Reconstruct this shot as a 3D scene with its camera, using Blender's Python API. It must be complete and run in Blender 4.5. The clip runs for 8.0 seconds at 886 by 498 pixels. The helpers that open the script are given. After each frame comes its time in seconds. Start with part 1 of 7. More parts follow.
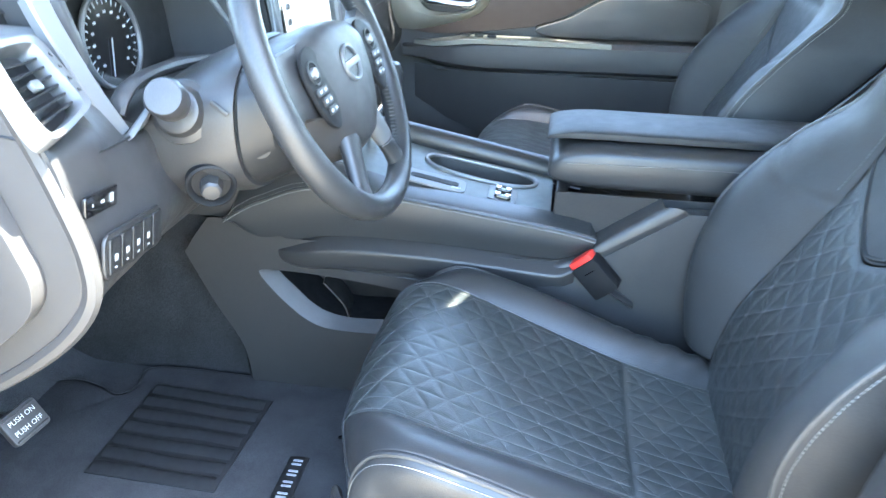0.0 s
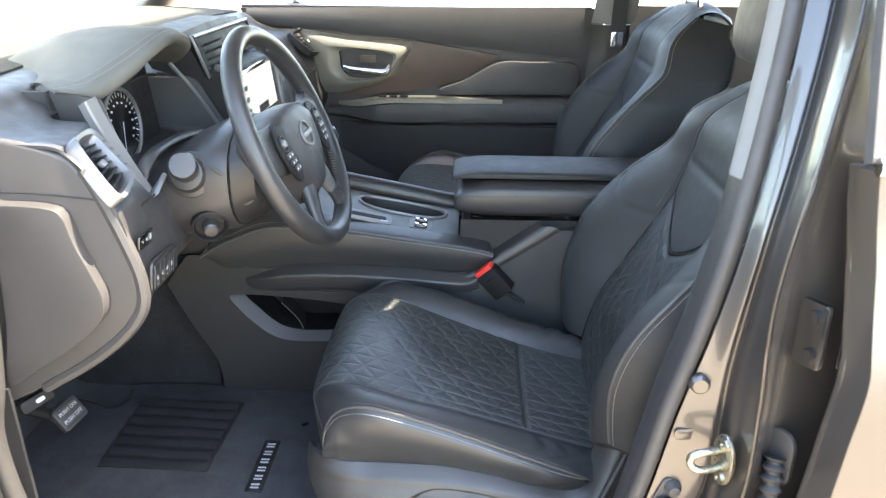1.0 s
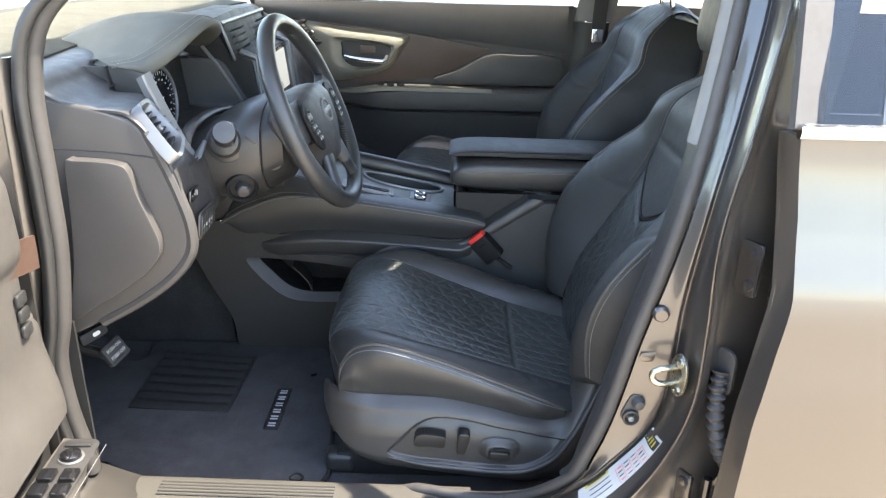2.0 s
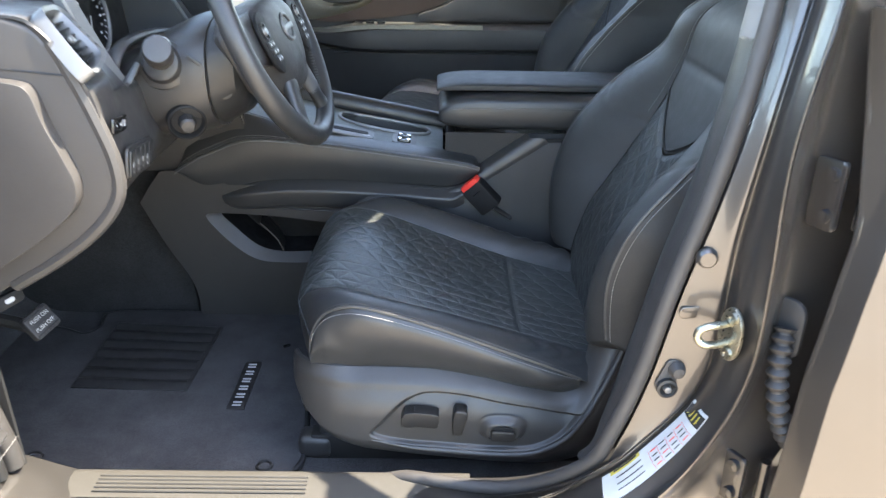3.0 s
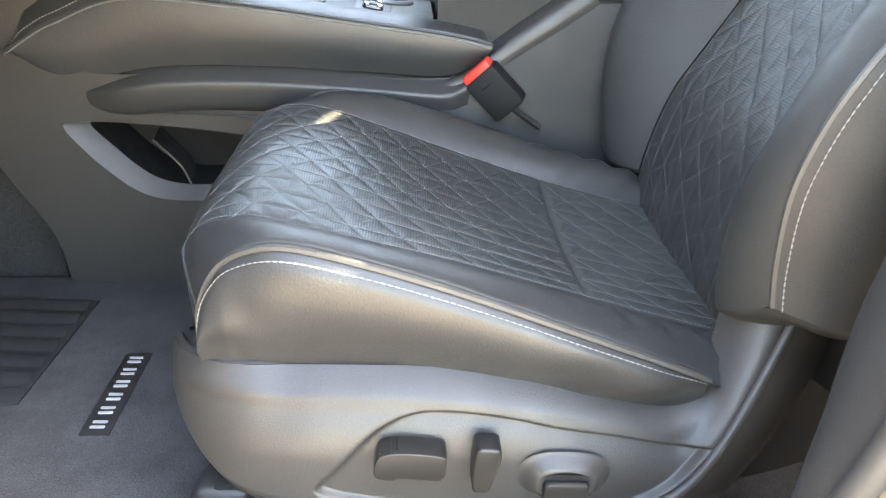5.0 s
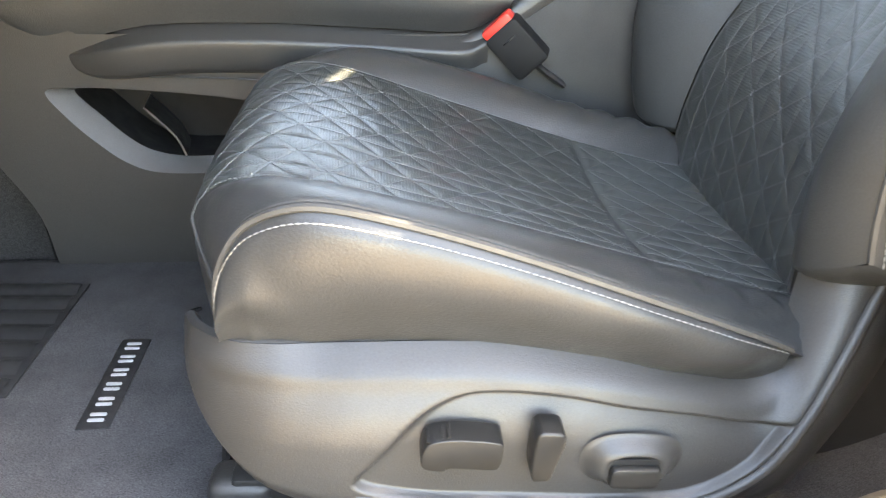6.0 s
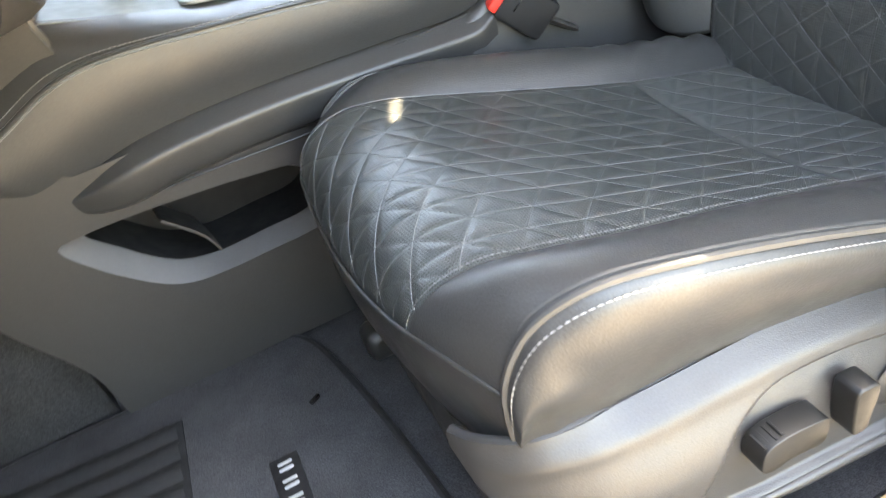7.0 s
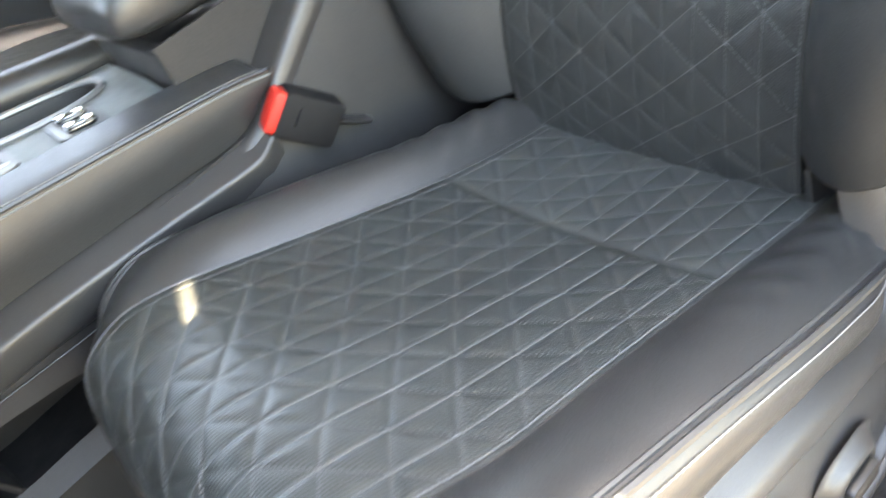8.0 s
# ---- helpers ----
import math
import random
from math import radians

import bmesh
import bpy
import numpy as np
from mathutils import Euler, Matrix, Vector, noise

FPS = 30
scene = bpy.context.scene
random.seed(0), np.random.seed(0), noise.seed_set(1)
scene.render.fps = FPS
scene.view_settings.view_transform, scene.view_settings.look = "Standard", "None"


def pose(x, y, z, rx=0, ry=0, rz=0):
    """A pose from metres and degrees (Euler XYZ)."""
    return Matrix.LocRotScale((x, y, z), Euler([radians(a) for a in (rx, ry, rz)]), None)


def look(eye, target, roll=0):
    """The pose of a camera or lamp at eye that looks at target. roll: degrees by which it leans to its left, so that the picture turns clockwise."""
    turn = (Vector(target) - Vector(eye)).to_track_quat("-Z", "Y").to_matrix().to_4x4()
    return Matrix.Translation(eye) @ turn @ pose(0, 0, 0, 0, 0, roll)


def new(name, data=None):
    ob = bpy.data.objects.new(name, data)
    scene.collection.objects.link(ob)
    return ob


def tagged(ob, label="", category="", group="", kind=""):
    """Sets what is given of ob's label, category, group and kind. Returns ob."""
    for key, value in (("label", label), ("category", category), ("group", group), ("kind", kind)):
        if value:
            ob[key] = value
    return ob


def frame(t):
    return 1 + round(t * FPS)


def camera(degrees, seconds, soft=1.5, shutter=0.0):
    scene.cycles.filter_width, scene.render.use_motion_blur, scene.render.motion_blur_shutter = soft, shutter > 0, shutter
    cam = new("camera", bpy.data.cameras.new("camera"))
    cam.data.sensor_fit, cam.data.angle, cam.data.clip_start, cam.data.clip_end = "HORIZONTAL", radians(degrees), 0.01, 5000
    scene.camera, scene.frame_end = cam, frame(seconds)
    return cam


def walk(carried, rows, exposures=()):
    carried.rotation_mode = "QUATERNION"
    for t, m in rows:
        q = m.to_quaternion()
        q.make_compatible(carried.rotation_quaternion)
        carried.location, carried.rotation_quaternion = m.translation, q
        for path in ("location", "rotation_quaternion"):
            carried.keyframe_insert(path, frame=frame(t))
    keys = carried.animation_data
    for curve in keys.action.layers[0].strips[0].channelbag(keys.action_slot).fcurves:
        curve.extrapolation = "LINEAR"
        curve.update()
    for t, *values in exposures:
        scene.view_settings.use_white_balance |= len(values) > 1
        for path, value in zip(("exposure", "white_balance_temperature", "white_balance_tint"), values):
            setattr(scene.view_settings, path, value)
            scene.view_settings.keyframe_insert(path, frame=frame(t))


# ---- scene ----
# ---------------------------------------------------------------- camera
cam = camera(58.9, 8.0, soft=1.2, shutter=0.35)
EXPOSURES = [(0.0, 5.14, 6250, 3), (0.6, 4.5, 7200, 8), (1.2, 3.95, 7600, 10), (2.5, 3.54, 7250, 10), (3.0, 3.82, 7250, 10), (3.5, 4.48, 7000, 10), (4.2, 4.88, 7700, 10), (5.5, 5.05, 9300, 10), (8.0, 5.35, 9500, 10)]
PATH = [
    (0, (0.089, 0.022, 1.288), (-0.165, 1.827, 0.464), 1.6),
    (0.5, (0.112, -0.157, 1.369), (-0.017, 1.683, 0.595), 1.0),
    (1, (0.115, -0.351, 1.404), (0.054, 1.51, 0.677), 0.5),
    (1.2, (0.104, -0.414, 1.434), (0.054, 1.441, 0.687), 0.8),
    (2.3, (0.071, -0.577, 1.403), (0.085, 1.286, 0.676), 2.1),
    (2.5, (0.066, -0.546, 1.394), (0.092, 1.309, 0.647), 2.1),
    (3, (0.082, -0.351, 1.28), (0.101, 1.482, 0.48), 1.0),
    (3.5, (0.09, -0.166, 1.182), (0.094, 1.66, 0.366), -0.2),
    (4, (0.095, -0.008, 1.089), (0.115, 1.809, 0.255), -0.2),
    (4.2, (0.091, 0.041, 1.061), (0.125, 1.855, 0.221), 0.0),
    (5.3, (0.043, 0.183, 0.951), (0.159, 1.99, 0.103), 1.8),
    (5.5, (0.036, 0.196, 0.937), (0.16, 2.001, 0.083), 1.8),
    (6, (0.01, 0.225, 0.925), (0.154, 2.016, 0.046), 0.9),
    (6.5, (-0.111, 0.26, 0.956), (0.14, 2.011, 0.023), -6.1),
    (7, (-0.209, 0.364, 1.018), (0.186, 2.001, -0.06), -18.0),
    (7.5, (-0.19, 0.465, 1.07), (0.292, 1.97, -0.155), -26.0),
    (8, (-0.087, 0.511, 1.063), (0.601, 1.938, -0.158), -27.1),
]
walk(cam, [(t, look(eye, target, roll)) for t, eye, target, roll in PATH], exposures=EXPOSURES)

# ---------------------------------------------------------------- light
SUN_ELEVATION, SUN_TURN = 60.0, 88.5
world = bpy.data.worlds.new("sky")
scene.world = world
world.use_nodes = True
wn = world.node_tree
wn.nodes.clear()
w_out = wn.nodes.new("ShaderNodeOutputWorld")
w_bg = wn.nodes.new("ShaderNodeBackground")
w_sky = wn.nodes.new("ShaderNodeTexSky")
w_sky.sky_type = 'NISHITA'
w_sky.sun_disc = False
w_sky.sun_elevation = radians(SUN_ELEVATION)
w_sky.sun_rotation = radians(SUN_TURN)
w_bg.inputs["Strength"].default_value = 0.15
wn.links.new(w_sky.outputs[0], w_bg.inputs[0])
wn.links.new(w_bg.outputs[0], w_out.inputs[0])

sun_data = bpy.data.lights.new("sun", 'SUN')
sun_data.energy = 2.6
sun_data.angle = radians(0.55)
sun_data.color = (1.0, 0.96, 0.88)
sun = new("sun", sun_data)
# Sky rotation 0 puts the sun over +y; it turns clockwise seen from above.
_a, _e = radians(SUN_TURN), radians(SUN_ELEVATION)
SUN_TO = Vector((math.sin(_a) * math.cos(_e), math.cos(_a) * math.cos(_e), math.sin(_e)))
sun.matrix_world = SUN_TO.to_track_quat("Z", "Y").to_matrix().to_4x4()

# ---------------------------------------------------------------- mesh helpers
def finish(bm, sharp=38.0):
    bmesh.ops.recalc_face_normals(bm, faces=bm.faces[:])
    for f in bm.faces:
        f.smooth = True
    lim = radians(sharp)
    for e in bm.edges:
        e.smooth = len(e.link_faces) != 2 or e.calc_face_angle(0.0) < lim
    return bm


def part(name, bm, material, parent=None, label="", sharp=38.0):
    """Links a bmesh as one mesh object under a thing or a part."""
    finish(bm, sharp)
    me = bpy.data.meshes.new(name)
    bm.to_mesh(me)
    bm.free()
    me.materials.append(material)
    ob = new(name, me)
    if parent is not None:
        ob.parent = parent
    if label:
        tagged(ob, label)
    return ob


def thing(name, label, category, group="", kind=""):
    return tagged(new(name), label, category, group, kind)


def catmull(pts, u):
    """A point on the curve through pts at u from 0 to 1."""
    n = len(pts) - 1
    f = min(max(u, 0.0), 1.0) * n
    i = min(int(f), n - 1)
    t = f - i
    p1, p2 = Vector(pts[i]), Vector(pts[i + 1])
    p0 = Vector(pts[i - 1]) if i > 0 else 2 * p1 - p2
    p3 = Vector(pts[i + 2]) if i + 2 <= n else 2 * p2 - p1
    return 0.5 * (2 * p1 + (p2 - p0) * t + (2 * p0 - 5 * p1 + 4 * p2 - p3) * t * t + (3 * p1 - p0 - 3 * p2 + p3) * t ** 3)


def curve(pts, n, closed=False):
    pts = [Vector(p) for p in pts]
    if closed:
        m = len(pts)
        ext = [pts[-2], pts[-1]] + pts + [pts[0], pts[1]]
        return [catmull(ext, (2 + k * m / n) / (m + 3)) for k in range(n)]
    return [catmull(pts, k / (n - 1)) for k in range(n)]


def grid_faces(bm, rows, closed_u=False, closed_v=False):
    nr, nc = len(rows), len(rows[0])
    for i in range(nr if closed_u else nr - 1):
        a, b = rows[i], rows[(i + 1) % nr]
        for j in range(nc if closed_v else nc - 1):
            k = (j + 1) % nc
            try:
                bm.faces.new((a[j], a[k], b[k], b[j]))
            except ValueError:
                pass


def loft(sections, cap=True, closed=True, ring=False, bm=None):
    """A skin over equal-length sections; closed: each section is a loop; ring: last section joins the first."""
    bm = bm or bmesh.new()
    rows = [[bm.verts.new(p) for p in s] for s in sections]
    grid_faces(bm, rows, ring, closed)
    if cap and closed and not ring:
        bm.faces.new(rows[0])
        bm.faces.new(rows[-1])
    return bm


def sheet(fn, nu, nv, thick=0.0, bm=None):
    """A surface fn(u, v), given depth against its normal when thick is set."""
    bm = bm or bmesh.new()
    P = [[Vector(fn(i / (nu - 1), j / (nv - 1))) for j in range(nv)] for i in range(nu)]
    top = [[bm.verts.new(p) for p in r] for r in P]
    grid_faces(bm, top)
    if thick:
        bot = []
        for i in range(nu):
            r = []
            for j in range(nv):
                du = P[min(i + 1, nu - 1)][j] - P[max(i - 1, 0)][j]
                dv = P[i][min(j + 1, nv - 1)] - P[i][max(j - 1, 0)]
                n = du.cross(dv)
                n = n.normalized() if n.length > 1e-12 else Vector((0, 0, 1))
                r.append(bm.verts.new(P[i][j] - n * thick))
            bot.append(r)
        grid_faces(bm, bot)
        for i in range(nu - 1):
            bm.faces.new((top[i][0], top[i + 1][0], bot[i + 1][0], bot[i][0]))
            bm.faces.new((top[i][-1], bot[i][-1], bot[i + 1][-1], top[i + 1][-1]))
        for j in range(nv - 1):
            bm.faces.new((top[0][j], bot[0][j], bot[0][j + 1], top[0][j + 1]))
            bm.faces.new((top[-1][j], top[-1][j + 1], bot[-1][j + 1], bot[-1][j]))
    return bm


def tube(path, r, sides=8, closed=False, flat=1.0, up=None, bm=None):
    """A round or flattened cord along path; r: a number or one for each point."""
    path = [Vector(p) for p in path]
    n = len(path)
    rr = r if isinstance(r, (list, tuple)) else [r] * n
    secs, ref = [], Vector(up) if up is not None else None
    for i, p in enumerate(path):
        a = path[i - 1] if (i > 0 or closed) else p
        b = path[(i + 1) % n] if (i < n - 1 or closed) else p
        t = (b - a).normalized()
        if ref is None:
            ref = Vector((0, 0, 1)) if abs(t.z) < 0.9 else Vector((1, 0, 0))
        side = t.cross(ref).normalized()
        nrm = side.cross(t).normalized()
        if up is None:
            ref = nrm
        secs.append([p + (side * math.cos(2 * math.pi * k / sides) + nrm * flat * math.sin(2 * math.pi * k / sides)) * rr[i] for k in range(sides)])
    return loft(secs, cap=not closed, ring=closed, bm=bm)


def box(cx, cy, cz, sx, sy, sz, bevel=0.004, seg=2, turn=None, bm=None):
    tmp = bmesh.new()
    bmesh.ops.create_cube(tmp, size=1.0)
    bmesh.ops.scale(tmp, vec=(sx, sy, sz), verts=tmp.verts)
    if bevel:
        bmesh.ops.bevel(tmp, geom=tmp.edges[:], offset=min(bevel, 0.49 * min(sx, sy, sz)), segments=seg, profile=0.5, affect='EDGES')
    m = Matrix.Translation((cx, cy, cz))
    if turn is not None:
        m = m @ turn
    bmesh.ops.transform(tmp, matrix=m, verts=tmp.verts)
    return tmp if bm is None else merge(bm, tmp)


def merge(bm, other):
    me = bpy.data.meshes.new("join")
    other.to_mesh(me)
    other.free()
    bm.from_mesh(me)
    bpy.data.meshes.remove(me)
    return bm


def slab(outline, depth, bevel=0.0, seg=2, bm=None):
    """A flat outline of 3D points, made thick by the vector depth, its edges rounded."""
    tmp = bmesh.new()
    d = Vector(depth)
    a = [tmp.verts.new(p) for p in outline]
    b = [tmp.verts.new(Vector(p) + d) for p in outline]
    tmp.faces.new(a)
    tmp.faces.new(b[::-1])
    n = len(a)
    for i in range(n):
        tmp.faces.new((a[i], b[i], b[(i + 1) % n], a[(i + 1) % n]))
    bmesh.ops.recalc_face_normals(tmp, faces=tmp.faces[:])
    if bevel:
        es = [e for e in tmp.edges if e.calc_face_angle(0.0) > 0.6]
        bmesh.ops.bevel(tmp, geom=es, offset=bevel, segments=seg, profile=0.5, affect='EDGES', clamp_overlap=True)
    return tmp if bm is None else merge(bm, tmp)


def lathe(profile, m, sides=24, bm=None):
    """Turns (radius, height) pairs about the z of m."""
    bm = bm or bmesh.new()
    rows = []
    for r, h in profile:
        rows.append([bm.verts.new(m @ Vector((r * math.cos(2 * math.pi * k / sides), r * math.sin(2 * math.pi * k / sides), h))) for k in range(sides)])
    grid_faces(bm, rows, False, True)
    bm.faces.new(rows[0])
    bm.faces.new(rows[-1][::-1])
    return bm


def axes(at, z, x=(1, 0, 0)):
    """A pose at a point with the given z direction and an x hint."""
    z = Vector(z).normalized()
    y = z.cross(Vector(x)).normalized()
    x = y.cross(z)
    m = Matrix((x, y, z)).transposed().to_4x4()
    m.translation = at
    return m


def smooth(a, b, x):
    t = min(max((x - a) / (b - a), 0.0), 1.0)
    return t * t * (3 - 2 * t)


def rounded(w, h, r, n=5):
    """A rounded rectangle's outline in the plane, centred."""
    pts = []
    for cx, cy, a0 in ((w / 2 - r, h / 2 - r, 0), (-w / 2 + r, h / 2 - r, 90), (-w / 2 + r, -h / 2 + r, 180), (w / 2 - r, -h / 2 + r, 270)):
        for k in range(n + 1):
            a = radians(a0 + 90 * k / n)
            pts.append((cx + r * math.cos(a), cy + r * math.sin(a)))
    return pts


def plate(m, w, h, d, r=0.003, bevel=0.001, bm=None):
    """A rounded plate of depth d on the pose m, growing along its z."""
    return slab([m @ Vector((x, y, 0)) for x, y in rounded(w, h, r)], m.to_3x3() @ Vector((0, 0, d)), bevel, 2, bm)


def stitches(path, step, length, r, bm=None):
    """Short thread lengths along a dense path."""
    bm = bm or bmesh.new()
    path = [Vector(p) for p in path]
    acc = [0.0]
    for a, b in zip(path, path[1:]):
        acc.append(acc[-1] + (b - a).length)

    def at(s):
        i = int(np.searchsorted(acc, s)) - 1
        i = min(max(i, 0), len(path) - 2)
        t = (s - acc[i]) / max(acc[i + 1] - acc[i], 1e-9)
        return path[i].lerp(path[i + 1], t)
    s = 0.0
    while s + length < acc[-1]:
        a, b = at(s), at(s + length)
        t = (b - a).normalized()
        ref = Vector((0, 0, 1)) if abs(t.z) < 0.9 else Vector((1, 0, 0))
        u = t.cross(ref).normalized()
        w = u.cross(t)
        m = a.lerp(b, 0.5)
        ra = [bm.verts.new(a + (u * math.cos(k * 2.094) + w * math.sin(k * 2.094)) * r * 0.35) for k in range(3)]
        rm = [bm.verts.new(m + (u * math.cos(k * 2.094) + w * math.sin(k * 2.094)) * r) for k in range(3)]
        rb = [bm.verts.new(b + (u * math.cos(k * 2.094) + w * math.sin(k * 2.094)) * r * 0.35) for k in range(3)]
        grid_faces(bm, [ra, rm, rb], False, True)
        s += step
    return bm

def lettering(name, text, m, size, depth, material_, parent):
    """Raised letters of the built-in font, centred on the pose m and facing its z."""
    cu = bpy.data.curves.new(name, 'FONT')
    cu.body, cu.size, cu.extrude = text, size, depth
    cu.align_x, cu.align_y, cu.resolution_u = 'CENTER', 'CENTER', 3
    tmp = bpy.data.objects.new(name, cu)
    me = bpy.data.meshes.new_from_object(tmp)
    bpy.data.objects.remove(tmp)
    bpy.data.curves.remove(cu)
    me.transform(m)
    me.name = name
    me.materials.clear()
    me.materials.append(material_)
    ob = new(name, me)
    ob.parent = parent
    return ob


# ---------------------------------------------------------------- materials
def material(name, base, rough=0.5, metal=0.0, vary=0.12, scale=6.0, grain=0.0, grain_scale=900.0, bump=0.0, bump_scale=400.0, coat=0.0,
             specular=0.5, rough_vary=0.08, dots=0.0, dot_pitch=0.0028, dust=0.0, dust_colour=(0.35, 0.32, 0.28), tint_random=0.0, flake=0.0, voronoi=False):
    """A surface with broad and fine variation in colour and gloss, and fine relief, in metres."""
    m = bpy.data.materials.new(name)
    m.use_nodes = True
    t = m.node_tree
    N, L = t.nodes, t.links
    p = N["Principled BSDF"]
    p.inputs["Metallic"].default_value = metal
    p.inputs["Specular IOR Level"].default_value = specular
    p.inputs["Coat Weight"].default_value = coat
    p.inputs["Coat Roughness"].default_value = 0.06
    geo = N.new("ShaderNodeNewGeometry")
    pos = geo.outputs["Position"]

    def noise_of(sc, detail=4.0):
        n = N.new("ShaderNodeTexNoise")
        n.inputs["Scale"].default_value = sc
        n.inputs["Detail"].default_value = detail
        L.new(pos, n.inputs["Vector"])
        return n.outputs["Fac"]

    def ramp(fac, a, b):
        r = N.new("ShaderNodeMapRange")
        r.inputs["From Min"].default_value, r.inputs["From Max"].default_value = 0.3, 0.7
        r.inputs["To Min"].default_value, r.inputs["To Max"].default_value = a, b
        L.new(fac, r.inputs["Value"])
        return r.outputs["Result"]

    def times(a, b):
        x = N.new("ShaderNodeMath")
        x.operation = 'MULTIPLY'
        L.new(a, x.inputs[0])
        if isinstance(b, float):
            x.inputs[1].default_value = b
        else:
            L.new(b, x.inputs[1])
        return x.outputs[0]

    big = noise_of(scale)
    value = ramp(big, 1 - vary, 1 + vary)
    if grain:
        value = times(value, ramp(noise_of(grain_scale, 2.0), 1 - grain, 1 + grain))
    if tint_random:
        info = N.new("ShaderNodeObjectInfo")
        value = times(value, ramp(info.outputs["Random"], 1 - tint_random, 1 + tint_random))
    mix = N.new("ShaderNodeVectorMath")
    mix.operation = 'SCALE'
    mix.inputs[0].default_value = base
    L.new(value, mix.inputs["Scale"])
    colour = mix.outputs[0]
    if dust:
        mx = N.new("ShaderNodeMix")
        mx.data_type = 'RGBA'
        mx.inputs["B"].default_value = (*dust_colour, 1)
        L.new(ramp(noise_of(scale * 2.3, 8.0), -0.3 * dust, dust), mx.inputs["Factor"])
        L.new(colour, mx.inputs["A"])
        colour = mx.outputs["Result"]
    L.new(colour, p.inputs["Base Color"])
    L.new(ramp(noise_of(scale * 5, 5.0), rough - rough_vary, rough + rough_vary), p.inputs["Roughness"])
    height = None
    if bump:
        if voronoi:
            v = N.new("ShaderNodeTexVoronoi")
            v.feature = 'DISTANCE_TO_EDGE'
            v.inputs["Scale"].default_value = bump_scale
            L.new(pos, v.inputs["Vector"])
            mr = N.new("ShaderNodeMapRange")
            mr.inputs["From Max"].default_value = 0.25
            L.new(v.outputs["Distance"], mr.inputs["Value"])
            height = mr.outputs["Result"]
        else:
            height = noise_of(bump_scale, 3.0)
        b = N.new("ShaderNodeBump")
        b.inputs["Strength"].default_value = bump
        b.inputs["Distance"].default_value = 0.001
        L.new(height, b.inputs["Height"])
        normal = b.outputs["Normal"]
        if dots:
            # Small punched holes on a square grid, sunk into the surface.
            uv = N.new("ShaderNodeUVMap")
            s = N.new("ShaderNodeVectorMath")
            s.operation = 'SCALE'
            s.inputs["Scale"].default_value = 1.0 / dot_pitch
            L.new(uv.outputs["UV"], s.inputs[0])
            fr = N.new("ShaderNodeVectorMath")
            fr.operation = 'FRACTION'
            L.new(s.outputs[0], fr.inputs[0])
            dd = N.new("ShaderNodeVectorMath")
            dd.operation = 'DISTANCE'
            dd.inputs[1].default_value = (0.5, 0.5, 0.0)
            L.new(fr.outputs[0], dd.inputs[0])
            hole = N.new("ShaderNodeMapRange")
            hole.inputs["From Min"].default_value, hole.inputs["From Max"].default_value = 0.22, 0.34
            L.new(dd.outputs["Value"], hole.inputs["Value"])
            b2 = N.new("ShaderNodeBump")
            b2.inputs["Strength"].default_value = dots
            b2.inputs["Distance"].default_value = 0.0006
            L.new(hole.outputs["Result"], b2.inputs["Height"])
            L.new(normal, b2.inputs["Normal"])
            normal = b2.outputs["Normal"]
            sc2 = N.new("ShaderNodeMapRange")
            sc2.inputs["To Min"].default_value = 0.12
            L.new(hole.outputs["Result"], sc2.inputs["Value"])
            m2 = N.new("ShaderNodeVectorMath")
            m2.operation = 'SCALE'
            L.new(colour, m2.inputs[0])
            L.new(sc2.outputs["Result"], m2.inputs["Scale"])
            L.new(m2.outputs[0], p.inputs["Base Color"])
        L.new(normal, p.inputs["Normal"])
    return m


def glass_material(name, tint, rough=0.0):
    m = bpy.data.materials.new(name)
    m.use_nodes = True
    p = m.node_tree.nodes["Principled BSDF"]
    p.inputs["Base Color"].default_value = (*tint, 1)
    p.inputs["Transmission Weight"].default_value = 1.0
    p.inputs["Roughness"].default_value = rough
    p.inputs["IOR"].default_value = 1.45
    return m


def glow_material(name, colour, strength):
    m = bpy.data.materials.new(name)
    m.use_nodes = True
    p = m.node_tree.nodes["Principled BSDF"]
    p.inputs["Base Color"].default_value = (0.02, 0.02, 0.02, 1)
    p.inputs["Emission Color"].default_value = (*colour, 1)
    p.inputs["Emission Strength"].default_value = strength
    return m


M_LEATHER = material("black_leather", (0.0245, 0.0250, 0.0255), 0.38, vary=0.14, scale=9, specular=0.46, bump=0.28, bump_scale=560, rough_vary=0.05, grain=0.16, grain_scale=600)
M_BACK = material("dull_black_leather", (0.0205, 0.0215, 0.022), 0.55, vary=0.14, scale=9, specular=0.34, bump=0.3, bump_scale=560, rough_vary=0.05, grain=0.16, grain_scale=600)
M_PIPING = material("grey_leather_piping", (0.044, 0.043, 0.041), 0.5, vary=0.1, scale=30, specular=0.45, bump=0.2, bump_scale=700)
# Darker copy of M_QUILT: the backrest's shade is put into its colour.
M_QUILT_BACK = material("shaded_perforated_leather", (0.022, 0.0245, 0.0245), 0.46, vary=0.12, scale=9, specular=0.45, bump=0.06, bump_scale=900, dots=0.8, rough_vary=0.04)
M_DULL = material("dull_charcoal_plastic", (0.0225, 0.0220, 0.0220), 0.57, vary=0.10, scale=7, specular=0.27, bump=0.24, bump_scale=760, grain=0.16, grain_scale=700)
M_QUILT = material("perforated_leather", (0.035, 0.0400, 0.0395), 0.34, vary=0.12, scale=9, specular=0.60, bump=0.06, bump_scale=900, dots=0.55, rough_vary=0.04)
